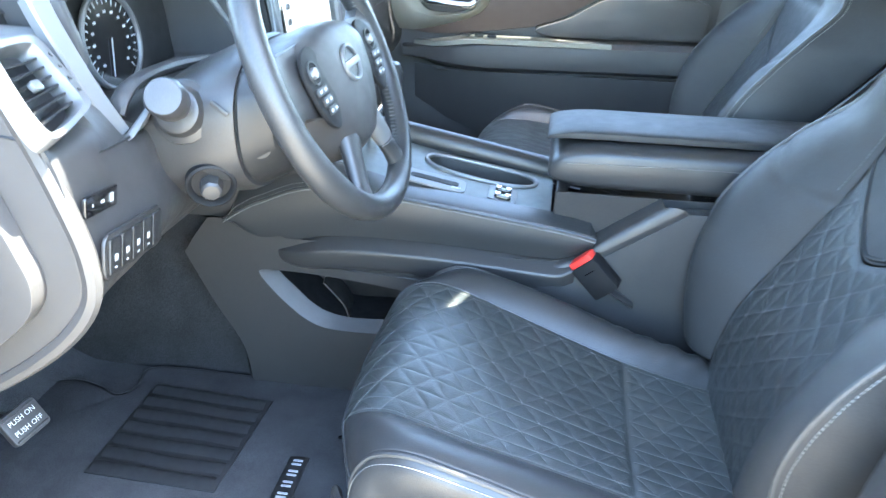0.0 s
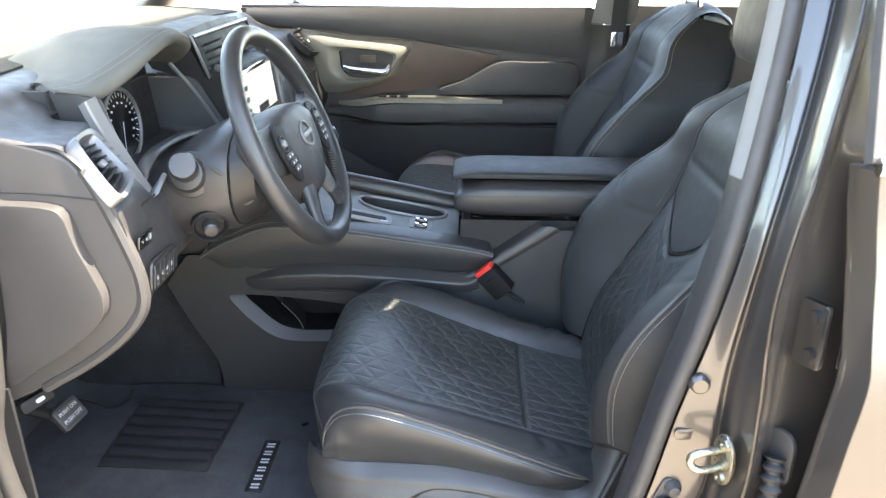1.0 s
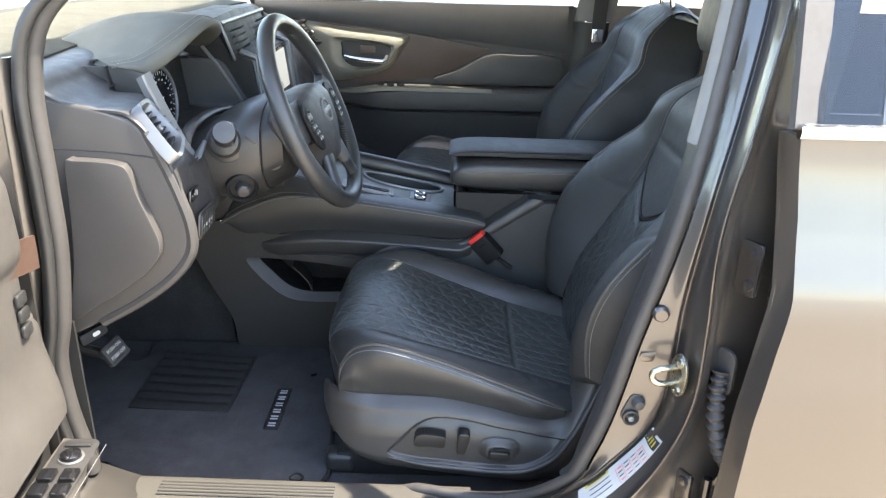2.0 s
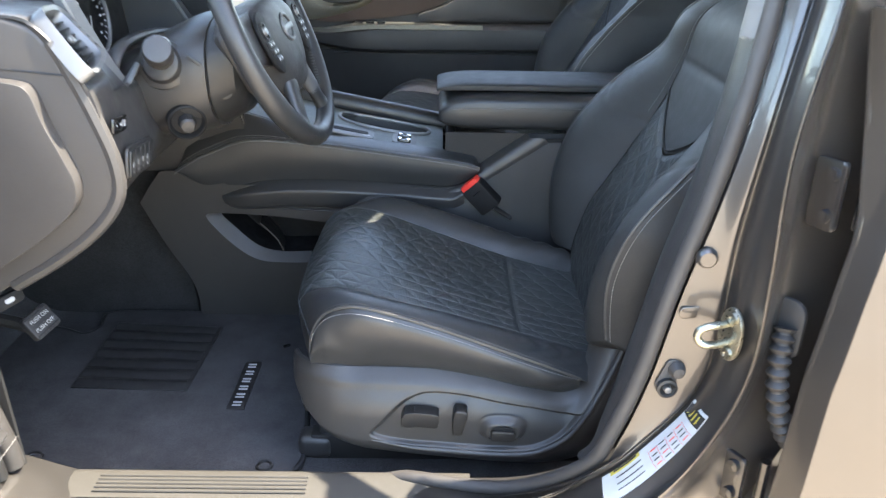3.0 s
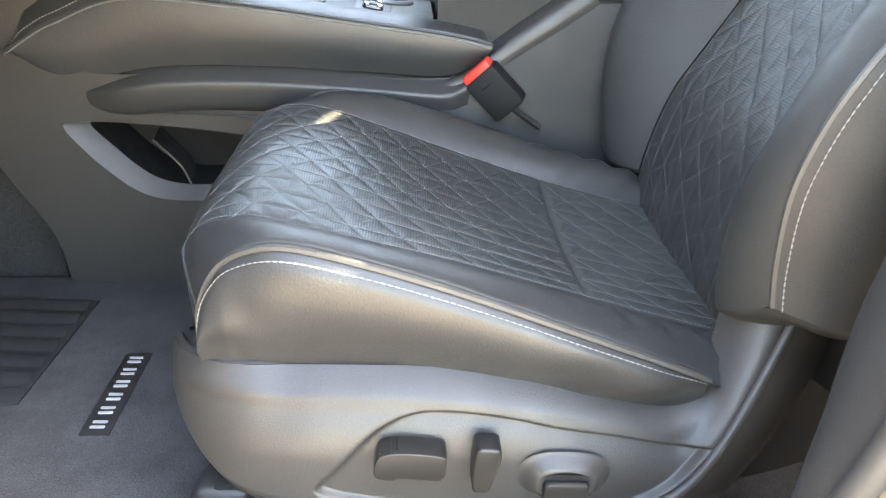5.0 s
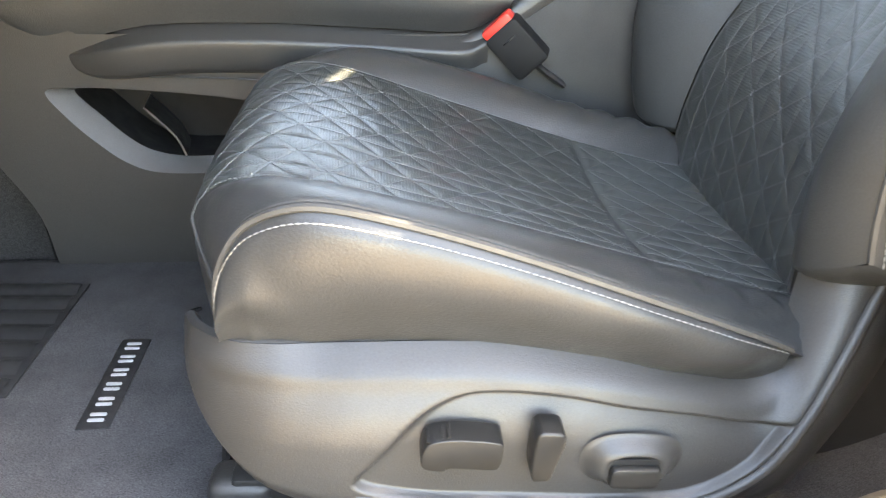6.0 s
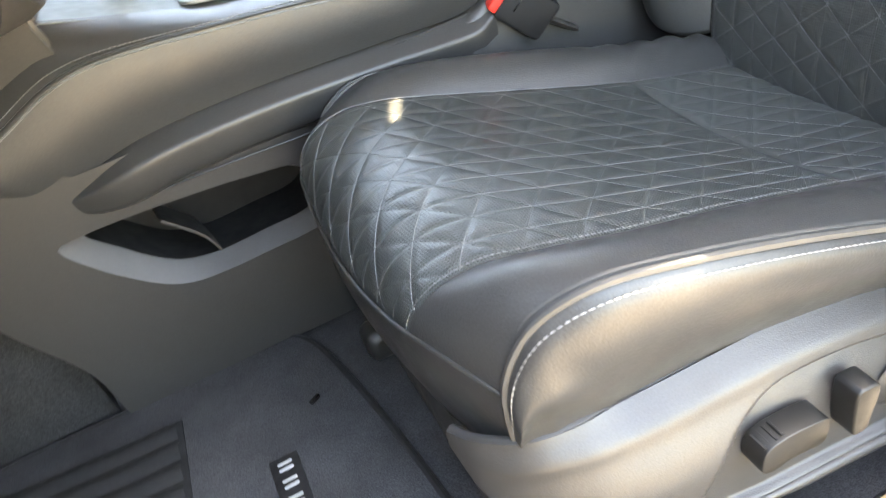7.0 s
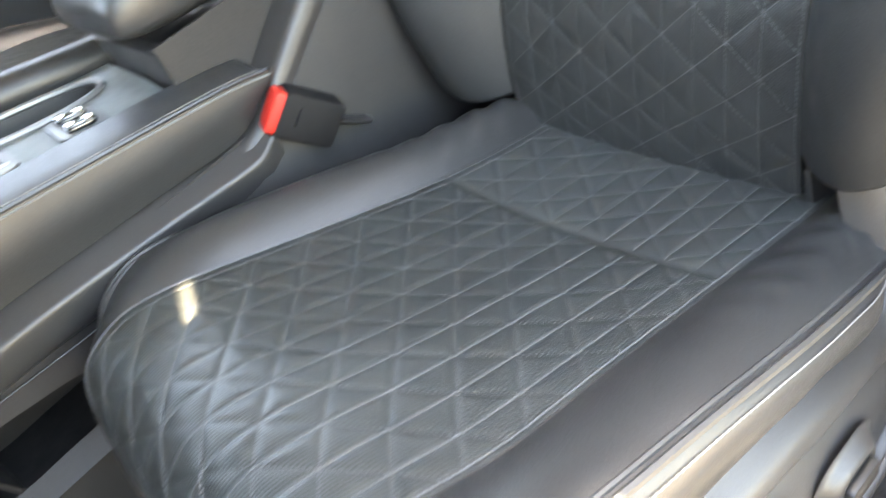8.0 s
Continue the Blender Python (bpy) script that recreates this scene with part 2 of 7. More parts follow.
M_THREAD = material("grey_thread", (0.20, 0.195, 0.185), 0.7, vary=0.1, scale=40, grain=0.15)
M_THREAD_DARK = material("dark_grey_thread", (0.098, 0.101, 0.101), 0.7, vary=0.15, scale=40, grain=0.15)
M_PLASTIC = material("grained_charcoal_plastic", (0.027, 0.026, 0.0255), 0.42, vary=0.08, scale=7, specular=0.47, bump=0.26, bump_scale=760, rough_vary=0.05, grain=0.16, grain_scale=700)
M_SOFT = material("soft_touch_vinyl", (0.034, 0.033, 0.033), 0.50, vary=0.08, scale=7, specular=0.40, bump=0.28, bump_scale=800, grain=0.06)
# Paler than M_PLASTIC: sky light on the pocket's upturned rim, put into the colour.
M_RIM = material("skylit_rim_plastic", (0.062, 0.062, 0.064), 0.5, vary=0.08, scale=9, specular=0.45, bump=0.3, bump_scale=800, grain=0.1)
M_DARKPLASTIC = material("black_plastic", (0.018, 0.018, 0.018), 0.48, vary=0.12, scale=9, specular=0.4, bump=0.12, bump_scale=1200)
M_SWITCH = material("matt_black_switch_plastic", (0.0095, 0.0095, 0.0095), 0.40, vary=0.1, scale=12, specular=0.42, bump=0.12, bump_scale=1200)
M_GLOSS = material("piano_black", (0.008, 0.008, 0.009), 0.12, vary=0.1, scale=9, coat=0.4, rough_vary=0.04)
M_SATIN = material("satin_silver_plastic", (0.155, 0.157, 0.158), 0.45, metal=0.55, vary=0.05, scale=12, rough_vary=0.05)
M_CONSOLE = material("brushed_metal_look_panel", (0.130, 0.143, 0.140), 0.58, metal=0.35, vary=0.08, scale=14, bump=0.06, bump_scale=1200)
M_SILVER = material("silver_painted_plastic", (0.15, 0.154, 0.158), 0.45, metal=0.3, vary=0.05, scale=12, rough_vary=0.05)
M_CHROME = material("chrome", (0.82, 0.83, 0.84), 0.09, metal=1.0, vary=0.04, scale=20, rough_vary=0.03)
M_CARPET = material("charcoal_carpet", (0.049, 0.049, 0.052), 0.95, vary=0.2, scale=14, grain=0.5, grain_scale=700, bump=1.0, bump_scale=800, specular=0.15, dust=0.10, dust_colour=(0.12, 0.115, 0.11))
M_RUBBER = material("black_rubber", (0.014, 0.014, 0.015), 0.6, vary=0.15, scale=15, bump=0.3, bump_scale=700)
M_SEAL = material("door_seal_rubber", (0.036, 0.033, 0.031), 0.6, vary=0.12, scale=10, bump=0.2, bump_scale=600)
M_RED = material("red_release_button", (0.62, 0.035, 0.025), 0.4, vary=0.06, scale=30)
M_PAINT = material("gunmetal_paint", (0.086, 0.080, 0.075), 0.36, metal=0.8, vary=0.04, scale=5, grain=0.04, grain_scale=2500, coat=0.8, rough_vary=0.03)
M_PILLAR = material("grey_pillar_trim", (0.125, 0.124, 0.12), 0.7, vary=0.05, scale=12, bump=0.15, bump_scale=900)
M_HEADLINER = material("headliner_cloth", (0.42, 0.41, 0.39), 0.9, vary=0.05, scale=10, bump=0.2, bump_scale=900)
M_BROWN = material("dark_brown_door_insert", (0.045, 0.026, 0.019), 0.5, vary=0.15, scale=8, bump=0.2, bump_scale=600)
M_ZINC = material("zinc_plated_steel", (0.36, 0.35, 0.29), 0.32, metal=1.0, vary=0.15, scale=60, bump=0.2, bump_scale=500)
M_LABEL = material("white_label_paper", (0.40, 0.40, 0.385), 0.5, vary=0.06, scale=30)
M_LABEL_BLACK = material("label_black_ink", (0.02, 0.02, 0.02), 0.45, vary=0.05)
M_LABEL_YELLOW = material("label_yellow_ink", (0.38, 0.31, 0.05), 0.45, vary=0.05)
M_LABEL_RED = material("label_red_ink", (0.6, 0.06, 0.05), 0.45, vary=0.05)
M_WHITE = material("white_print", (0.36, 0.36, 0.36), 0.6, vary=0.04, scale=30)
M_MARK = material("dim_white_print", (0.32, 0.325, 0.33), 0.5, vary=0.04, scale=30)
M_DARKCARPET = material("dark_lining_carpet", (0.022, 0.022, 0.023), 0.95, vary=0.2, scale=14, grain=0.5, grain_scale=700, bump=0.8, bump_scale=800, specular=0.1)
# Lighter than the dash vinyl: sky light through the windscreen, painted into the hood.
M_HOOD = material("skylit_olive_leatherette", (0.105, 0.106, 0.096), 0.7, vary=0.08, scale=7, specular=0.2, bump=0.25, bump_scale=900)
# Lightened door vinyl: daylight on the open door is part of this colour.
M_DOORTRIM = material("daylit_door_vinyl", (0.050, 0.046, 0.042), 0.5, vary=0.08, scale=7, specular=0.4, bump=0.2, bump_scale=800)
M_DASHTOP = material("matt_olive_dash_top", (0.046, 0.047, 0.042), 0.9, vary=0.1, scale=7, specular=0.08, bump=0.25, bump_scale=900)
M_SLAT = material("matt_black_slat_plastic", (0.009, 0.009, 0.0095), 0.65, vary=0.1, scale=9, specular=0.2)
# Charcoal plastic raised to taupe, so the colour carries sunlight on the sill.
M_SCUFF = material("sunlit_scuff_plastic", (0.046, 0.043, 0.038), 0.6, vary=0.08, scale=7, specular=0.25, bump=0.18, bump_scale=900)
M_CHAMPAGNE = material("champagne_metal_look_trim", (0.165, 0.158, 0.130), 0.45, metal=0.3, vary=0.05, scale=14)
# Lighter, warmer than the dash face: outside light on the ends, held in the colour.
M_ENDCAP = material("skylit_grained_plastic", (0.043, 0.040, 0.038), 0.48, vary=0.08, scale=7, specular=0.40, bump=0.28, bump_scale=900, grain=0.08)
M_GROUND = material("pale_concrete", (0.37, 0.305, 0.228), 0.85, vary=0.10, scale=1.4, grain=0.15, grain_scale=160, bump=0.5, bump_scale=160)
M_SCREEN = material("screen_glass", (0.03, 0.032, 0.035), 0.12, vary=0.05, scale=9, coat=0.6, specular=0.8, rough_vary=0.04)
M_DISPLAY = glow_material("lit_display", (0.94, 1.0, 1.0), 0.06)
M_GLASS = glass_material("clear_glass", (0.93, 0.97, 0.95))
M_TINT = glass_material("tinted_glass", (0.25, 0.27, 0.28))

# ---------------------------------------------------------------- ground and car shell
CAR = 1.41          # middle of the car across
FLOOR = 0.392

bm = bmesh.new()
vs = [bm.verts.new(p) for p in ((-400, -400, 0), (400, -400, 0), (400, 400, 0), (-400, 400, 0))]
bm.faces.new(vs)
tagged(part("ground", bm, M_GROUND), "pale sunlit concrete yard around the parked car", "ground", kind="structure")

# Carpeted floor pan with a raised toe board and a tunnel.
def floor_pan(u, v):
    x = -1.25 + 3.4 * u
    y = 0.62 + 1.58 * v
    z = FLOOR
    z += 0.30 * smooth(-0.78, -1.2, x)
    z += 0.17 * smooth(0.11, 0.06, abs(y - CAR)) * (1 - 0.2 * smooth(0.5, 1.5, x))
    return (x, y, z)
tagged(part("floor", sheet(floor_pan, 70, 60), M_CARPET), "dark charcoal carpet covering the car floor", "floor", kind="structure")


def tube_between(rows, material_, name, label, category, sides=14):
    """A pillar from (point, half length along x, half width across) rows."""
    secs = [[Vector(p) + Vector((a * math.cos(t), b * math.sin(t), 0)) for t in (2 * math.pi * k / sides for k in range(sides))] for p, a, b in rows]
    return tagged(part(name, loft(secs), material_), label, category, kind="structure")


# Roof: headliner below, painted skin above, both curved across.
def roof_at(x, y, dz=0.0):
    a = (y - CAR) / 0.70
    return (x, y, 1.625 - 0.075 * a * a - 0.05 * smooth(0.3, -0.25, x) - 0.10 * smooth(1.2, 2.3, x) + dz)
def slit_sheet(x0, x1, y0, y1, dz, thick, hole):
    """A roof skin with one unseen opening, added to throw a sun fleck."""
    xs = sorted(set([x0 + (x1 - x0) * k / 22 for k in range(23)] + [hole[0], hole[1]]))
    ys = sorted(set([y0 + (y1 - y0) * k / 18 for k in range(19)] + [hole[2], hole[3]]))
    bm = bmesh.new()
    for face_dz in (dz, dz + thick):
        vs = [[bm.verts.new(roof_at(x + .44 * min(max(y - 1.11, -.06), .06) * max(0, 1 - abs(x - .486) / .3), y, face_dz)) for y in ys] for x in xs]
        for a in range(len(xs) - 1):
            for b in range(len(ys) - 1):
                if not (hole[0] <= (xs[a] + xs[a + 1]) / 2 <= hole[1] and hole[2] <= (ys[b] + ys[b + 1]) / 2 <= hole[3]):
                    bm.faces.new((vs[a][b], vs[a + 1][b], vs[a + 1][b + 1], vs[a][b + 1]))
    return bm


# Opening placed so that the sun marks the driver's cushion.
SLIT = (.477, .495, 1.081, 1.130)
tagged(part("ceiling", slit_sheet(-.47, 2.30, CAR - .685, CAR + .685, 0.0, 0.012, SLIT), M_HEADLINER), "pale grey headliner with a slit added for a sun fleck", "ceiling", kind="structure")
tagged(part("roof", slit_sheet(-.49, 2.34, CAR - .7045, CAR + .7045, 0.020, 0.028, (SLIT[0] + .008, SLIT[1] + .022, SLIT[2] - .01, SLIT[3] + .012)), M_PAINT), "gunmetal painted steel roof", "roof", kind="structure")

# Pillars and roof rails on both sides.
for k, sgn in enumerate((-1, 1)):
    w = CAR + sgn * 0.685
    tube_between([((-1.02, CAR + sgn * 0.86, 1.10), .07, .045), ((-.76, CAR + sgn * 0.775, 1.34), .06, .04), ((-.44, w, 1.525), .07, .04), ((-.10, w, 1.555), .10, .04)],
                 M_PAINT, "pillar_a_%d" % (k + 1), "gunmetal windscreen pillar", "pillar")
    # The rail's inward jog is added to let a sun patch reach the seat.
    tagged(part("roof_rail_%d" % (k + 1), tube([(-.44, w, 1.54), (.0, w, 1.557), (.415, w, 1.571), (.430, w - sgn * .032, 1.571), (.525, w - sgn * .032, 1.571), (.540, w, 1.571), (.8, w, 1.568), (1.2, w, 1.56), (2.3, w, 1.47)], 0.038, 12), M_PAINT), "painted rail along the roof edge", "roof rail", kind="structure")

# Unseen strip, added to keep the sun off the seat's base cover.
tagged(part("roof_moulding_1", tube([(-.40, .674, 1.530), (.2, .674, 1.556), (.8, .674, 1.560), (1.4, .674, 1.545), (2.3, .676, 1.46)], 0.0145, 8), M_SEAL), "unseen strip added along the roof edge to block the sun", "trim", kind="structure")

# Windscreen, passenger windows.
def screen(u, v):
    a = 2 * v - 1
    x0, z0 = -1.06 - 0.10 * (1 - a * a), 1.12
    x1, z1 = -0.47 - 0.05 * (1 - a * a), 1.555 + 0.05 * (1 - a * a)
    return (x0 + (x1 - x0) * u, CAR + a * (0.84 - 0.19 * u), z0 + (z1 - z0) * u + 0.03 * math.sin(math.pi * u))
ws = tagged(part("windscreen", sheet(screen, 14, 14, 0.005), M_GLASS), "clear curved windscreen", "window", kind="structure")
ws.visible_shadow = False

# Near-side door sill with a ribbed scuff plate.
SILL = [(.40, .30), (.395, .37), (.41, .425), (.46, .448), (.53, .452), (.585, .458), (.639, .455), (.659, .435), (.666, .39), (.66, .30)]
def sill_section(x):
    lift = 0.10 * smooth(0.16, 0.44, x) ** 1.5 + 0.05 * smooth(-0.42, -0.62, x)
    return [Vector((x, y - 0.02 * smooth(.2, .45, x) * (y > .6), z + lift * (z > .36))) for y, z in SILL]
tagged(part("door_sill_1", loft([sill_section(-0.70 + 3.0 * k / 90) for k in range(91)]), M_PAINT), "gunmetal painted steel door sill", "door sill", kind="structure")
plate_ob = thing("scuff_plate", "plastic ribbed scuff plate on the door sill, coloured lighter for sunlight", "scuff plate")
part("plate", sheet(lambda u, v: (-0.56 + 0.70 * u, 0.577 + 0.074 * v, 0.463 + 0.003 * math.sin(math.pi * v) - 0.02 * smooth(0.85, 1, v)), 40, 10, 0.004), M_SCUFF, plate_ob)
for k in range(5):
    y = 0.588 + 0.0085 * k
    part("rib", tube([(-0.43, y, 0.4665), (-0.11, y, 0.4665)], 0.0022, 6), M_SCUFF, plate_ob)

# ---------------------------------------------------------------- front seats
HALF = 0.232      # half width to the piping
INS = 0.160       # half width of the quilted insert

# Guide curves front to back, (x, z): under the nose, over the top, to the back.
G_C = [(-.125, .50), (-.145, .56), (-.158, .61), (-.157, .655), (-.138, .690), (-.100, .711), (-.050, .711), (.02, .692), (.10, .667), (.22, .631), (.34, .605), (.44, .59)]
G_EN = [(-.115, .50), (-.133, .56), (-.145, .615), (-.144, .668), (-.122, .696), (-.085, .706), (-.040, .704), (.02, .695), (.10, .678), (.22, .643), (.34, .609), (.44, .59)]
G_EF = [(-.115, .50), (-.133, .56), (-.145, .615), (-.146, .672), (-.125, .706), (-.085, .720), (-.040, .719), (.02, .704), (.10, .681), (.22, .647), (.34, .616), (.44, .60)]
G_MN = [(-.105, .50), (-.122, .56), (-.131, .61), (-.130, .664), (-.112, .699), (-.080, .719), (-.040, .724), (.015, .716), (.09, .696), (.20, .660), (.29, .628), (.38, .596)]
G_MF = [(-.105, .50), (-.122, .56), (-.131, .61), (-.130, .662), (-.105, .703), (-.062, .723), (-.020, .730), (.04, .724), (.14, .700), (.25, .670), (.34, .645), (.42, .615)]
G_P = [(-.098, .50), (-.108, .56), (-.114, .605), (-.112, .652), (-.098, .686), (-.076, .708), (-.038, .721), (.02, .712), (.10, .687), (.20, .649), (.29, .611), (.345, .580)]
# How far each line of the cushion lies across, front to back: near piping, near and far edge of the insert, far piping.
Y_PN = [-.230, -.232, -.236, -.238, -.243, -.251, -.264, -.272, -.274, -.274, -.268, -.255]
Y_EN = [-.130, -.134, -.142, -.153, -.161, -.167, -.180, -.194, -.198, -.198, -.199, -.200]
Y_EF = [.140, .145, .153, .163, .169, .170, .159, .146, .129, .108, .105, .105]
Y_PF = [.213, .218, .223, .232, .233, .233, .228, .218, .201, .183, .181, .181]
NOSE_V = 3.0 / 11.0     # where the quilting ends at the nose
CROSS_X = 0.225         # the cross seam


def cushion_point(s, v):
    """A point of the cushion's skin in (x, s, z)."""
    c, e, m, p = (catmull([(a, 0, b) for a, b in g], v) for g in (G_C, G_EN if s < 0 else G_EF, G_MN if s < 0 else G_MF, G_P))
    a = abs(s)
    pts = [Vector((c.x, -INS, c.z)), Vector((c.x, 0, c.z)), Vector((e.x, INS, e.z)), Vector((m.x, 0.205, m.z)), Vector((p.x, HALF, p.z))]
    if a <= INS:
        t = a / INS
        q = pts[1].lerp(pts[2], t * t)
        q.y = a
    else:
        # A round bolster roll between the insert's edge, its crown and the piping.
        t = (a - INS) / (HALF - INS)
        k = [pts[2], pts[3], pts[4]]
        q = k[0] * (1 - t) * (1 - t) + (k[1] * 2 - (k[0] + k[2]) * 0.5) * 2 * t * (1 - t) + k[2] * t * t
        q.y = a
    line = [catmull([(k, 0, 0) for k in g], v).x for g in (Y_PN, Y_EN, Y_EF, Y_PF)]
    return Vector((q.x, float(np.interp(s, (-HALF, -INS, INS, HALF), line)), q.z))


_len = [0.0]
_vs = [i / 400 for i in range(401)]
_ps = [cushion_point(0.0, v) for v in _vs]
for _p, _q in zip(_ps, _ps[1:]):
    _len.append(_len[-1] + (_q - _p).length)
_off = float(np.interp(0.10, [p.x for p in _ps[150:]], _len[150:])) - 0.10


def v_of_len(l):
    return float(np.interp(l + _off, _len, _vs))


def len_of_v(v):
    return float(np.interp(v, _vs, _len)) - _off


BASE_L, ROW = 0.051, 0.031


def quilt_height(l, s, l0=0.129, s0=-0.100, depth=0.0016):
    """Puffed triangles between three families of seams; l along, s across."""
    b = (s - s0) / ROW
    a = (l - l0) / BASE_L - b * 0.5
    c = a + b
    d = 1.0
    for q, w in ((a, 1.0), (b, 1.0), (c, 1.0)):
        f = abs(q - round(q))
        d = min(d, f * w)
    t = min(d / 0.36, 1.0)
    return depth * (0.62 * (1 - (1 - t) ** 2.2) + 0.38 * min(d / 0.07, 1.0))


def quilt_lines(l_lo, l_hi, s_lo, s_hi, l0=0.129, s0=-0.100):
    """The seams as straight runs of (l, s) pairs inside a rectangle."""
    runs = []

    def clip(fn, t0, t1):
        run = []
        for k in range(141):
            l, s = fn(t0 + (t1 - t0) * k / 140)
            if l_lo <= l <= l_hi and s_lo <= s <= s_hi:
                run.append((l, s))
            elif len(run) > 2:
                runs.append(run)
                run = []
            else:
                run = []
        if len(run) > 2:
            runs.append(run)
    for k in range(-12, 14):
        s = s0 + k * ROW
        clip(lambda t: (t, s), l_lo, l_hi)
    for k in range(-24, 26):
        for sg in (1, -1):
            clip(lambda t: (l0 + k * BASE_L + sg * (t - s0) * BASE_L * 0.5 / ROW, t), s_lo, s_hi)
    return runs


def uv_sheet(fn, us, vs_, thick):
    """A sheet whose UVs are the parameters themselves, in metres."""
    bm = bmesh.new()
    uv = bm.loops.layers.uv.new("UVMap")
    rows = [[bm.verts.new(fn(a, b)) for b in vs_] for a in us]
    for i in range(len(us) - 1):
        for j in range(len(vs_) - 1):
            f = bm.faces.new((rows[i][j], rows[i][j + 1], rows[i + 1][j + 1], rows[i + 1][j]))
            for lp, (a, b) in zip(f.loops, ((us[i], vs_[j]), (us[i], vs_[j + 1]), (us[i + 1], vs_[j + 1]), (us[i + 1], vs_[j]))):
                lp[uv].uv = (a, b)
    return bm


def span(a, b, step):
    n = max(2, int(round((b - a) / step)) + 1)
    return [a + (b - a) * k / (n - 1) for k in range(n)]


# Backrest: (x, z) going up; e at the insert's edge, m on the bolster's crown, p at the piping, q on the outer side.
B_C = [(.352, .56), (.357, .62), (.368, .68), (.390, .75), (.430, .82), (.466, .89), (.500, .96), (.530, 1.04), (.553, 1.12), (.615, 1.182)]
B_E = [(.350, .56), (.353, .62), (.362, .68), (.384, .75), (.424, .82), (.462, .89), (.498, .96), (.526, 1.04), (.545, 1.115), (.610, 1.176)]
B_M = [(.345, .56), (.330, .62), (.318, .69), (.322, .76), (.345, .83), (.385, .90), (.438, .958), (.498, 1.03), (.526, 1.105), (.600, 1.168)]
B_P = [(.375, .60), (.350, .655), (.338, .715), (.335, .79), (.356, .865), (.403, .931), (.455, .986), (.515, 1.042), (.540, 1.112), (.602, 1.166)]
B_HALF = [.262, .262, .264, .272, .283, .284, .275, .250, .208, .158]
B_SHIFT = -0.021
BV0 = 0.165
B_INS = [.155, .157, .158, .158, .156, .148, .138, .130, .116, .092]


def lerp_list(a, v):
    f = min(max(v, 0), 1) * (len(a) - 1)
    i = min(int(f), len(a) - 2)
    return a[i] + (a[i + 1] - a[i]) * (f - i)


def back_point(s, v):
    """A point of the backrest's front skin in (x, s, z); s runs from -1 to 1 across."""
    c, e, m, p = (catmull([(a, 0, b) for a, b in g], v) for g in (B_C, B_E, B_M, B_P))
    h, ins = lerp_list(B_HALF, v), lerp_list(B_INS, v)
    a = abs(s) * h
    if a <= ins:
        t = a / ins
        q = c.lerp(e, t * t)
    else:
        t = (a - ins) / (h - ins)
        q = e * (1 - t) ** 2 + (m * 2 - (e + p) * 0.5) * 2 * t * (1 - t) + p * t * t
    return Vector((q.x, math.copysign(a, s) + B_SHIFT, q.z))


def back_depth(v):
    """Thickness of the backrest from its front edge to the shell."""
    return (0.085 + 0.07 * smooth(0.1, 0.6, v)) * (1 - 0.42 * smooth(0.86, 1.0, v))


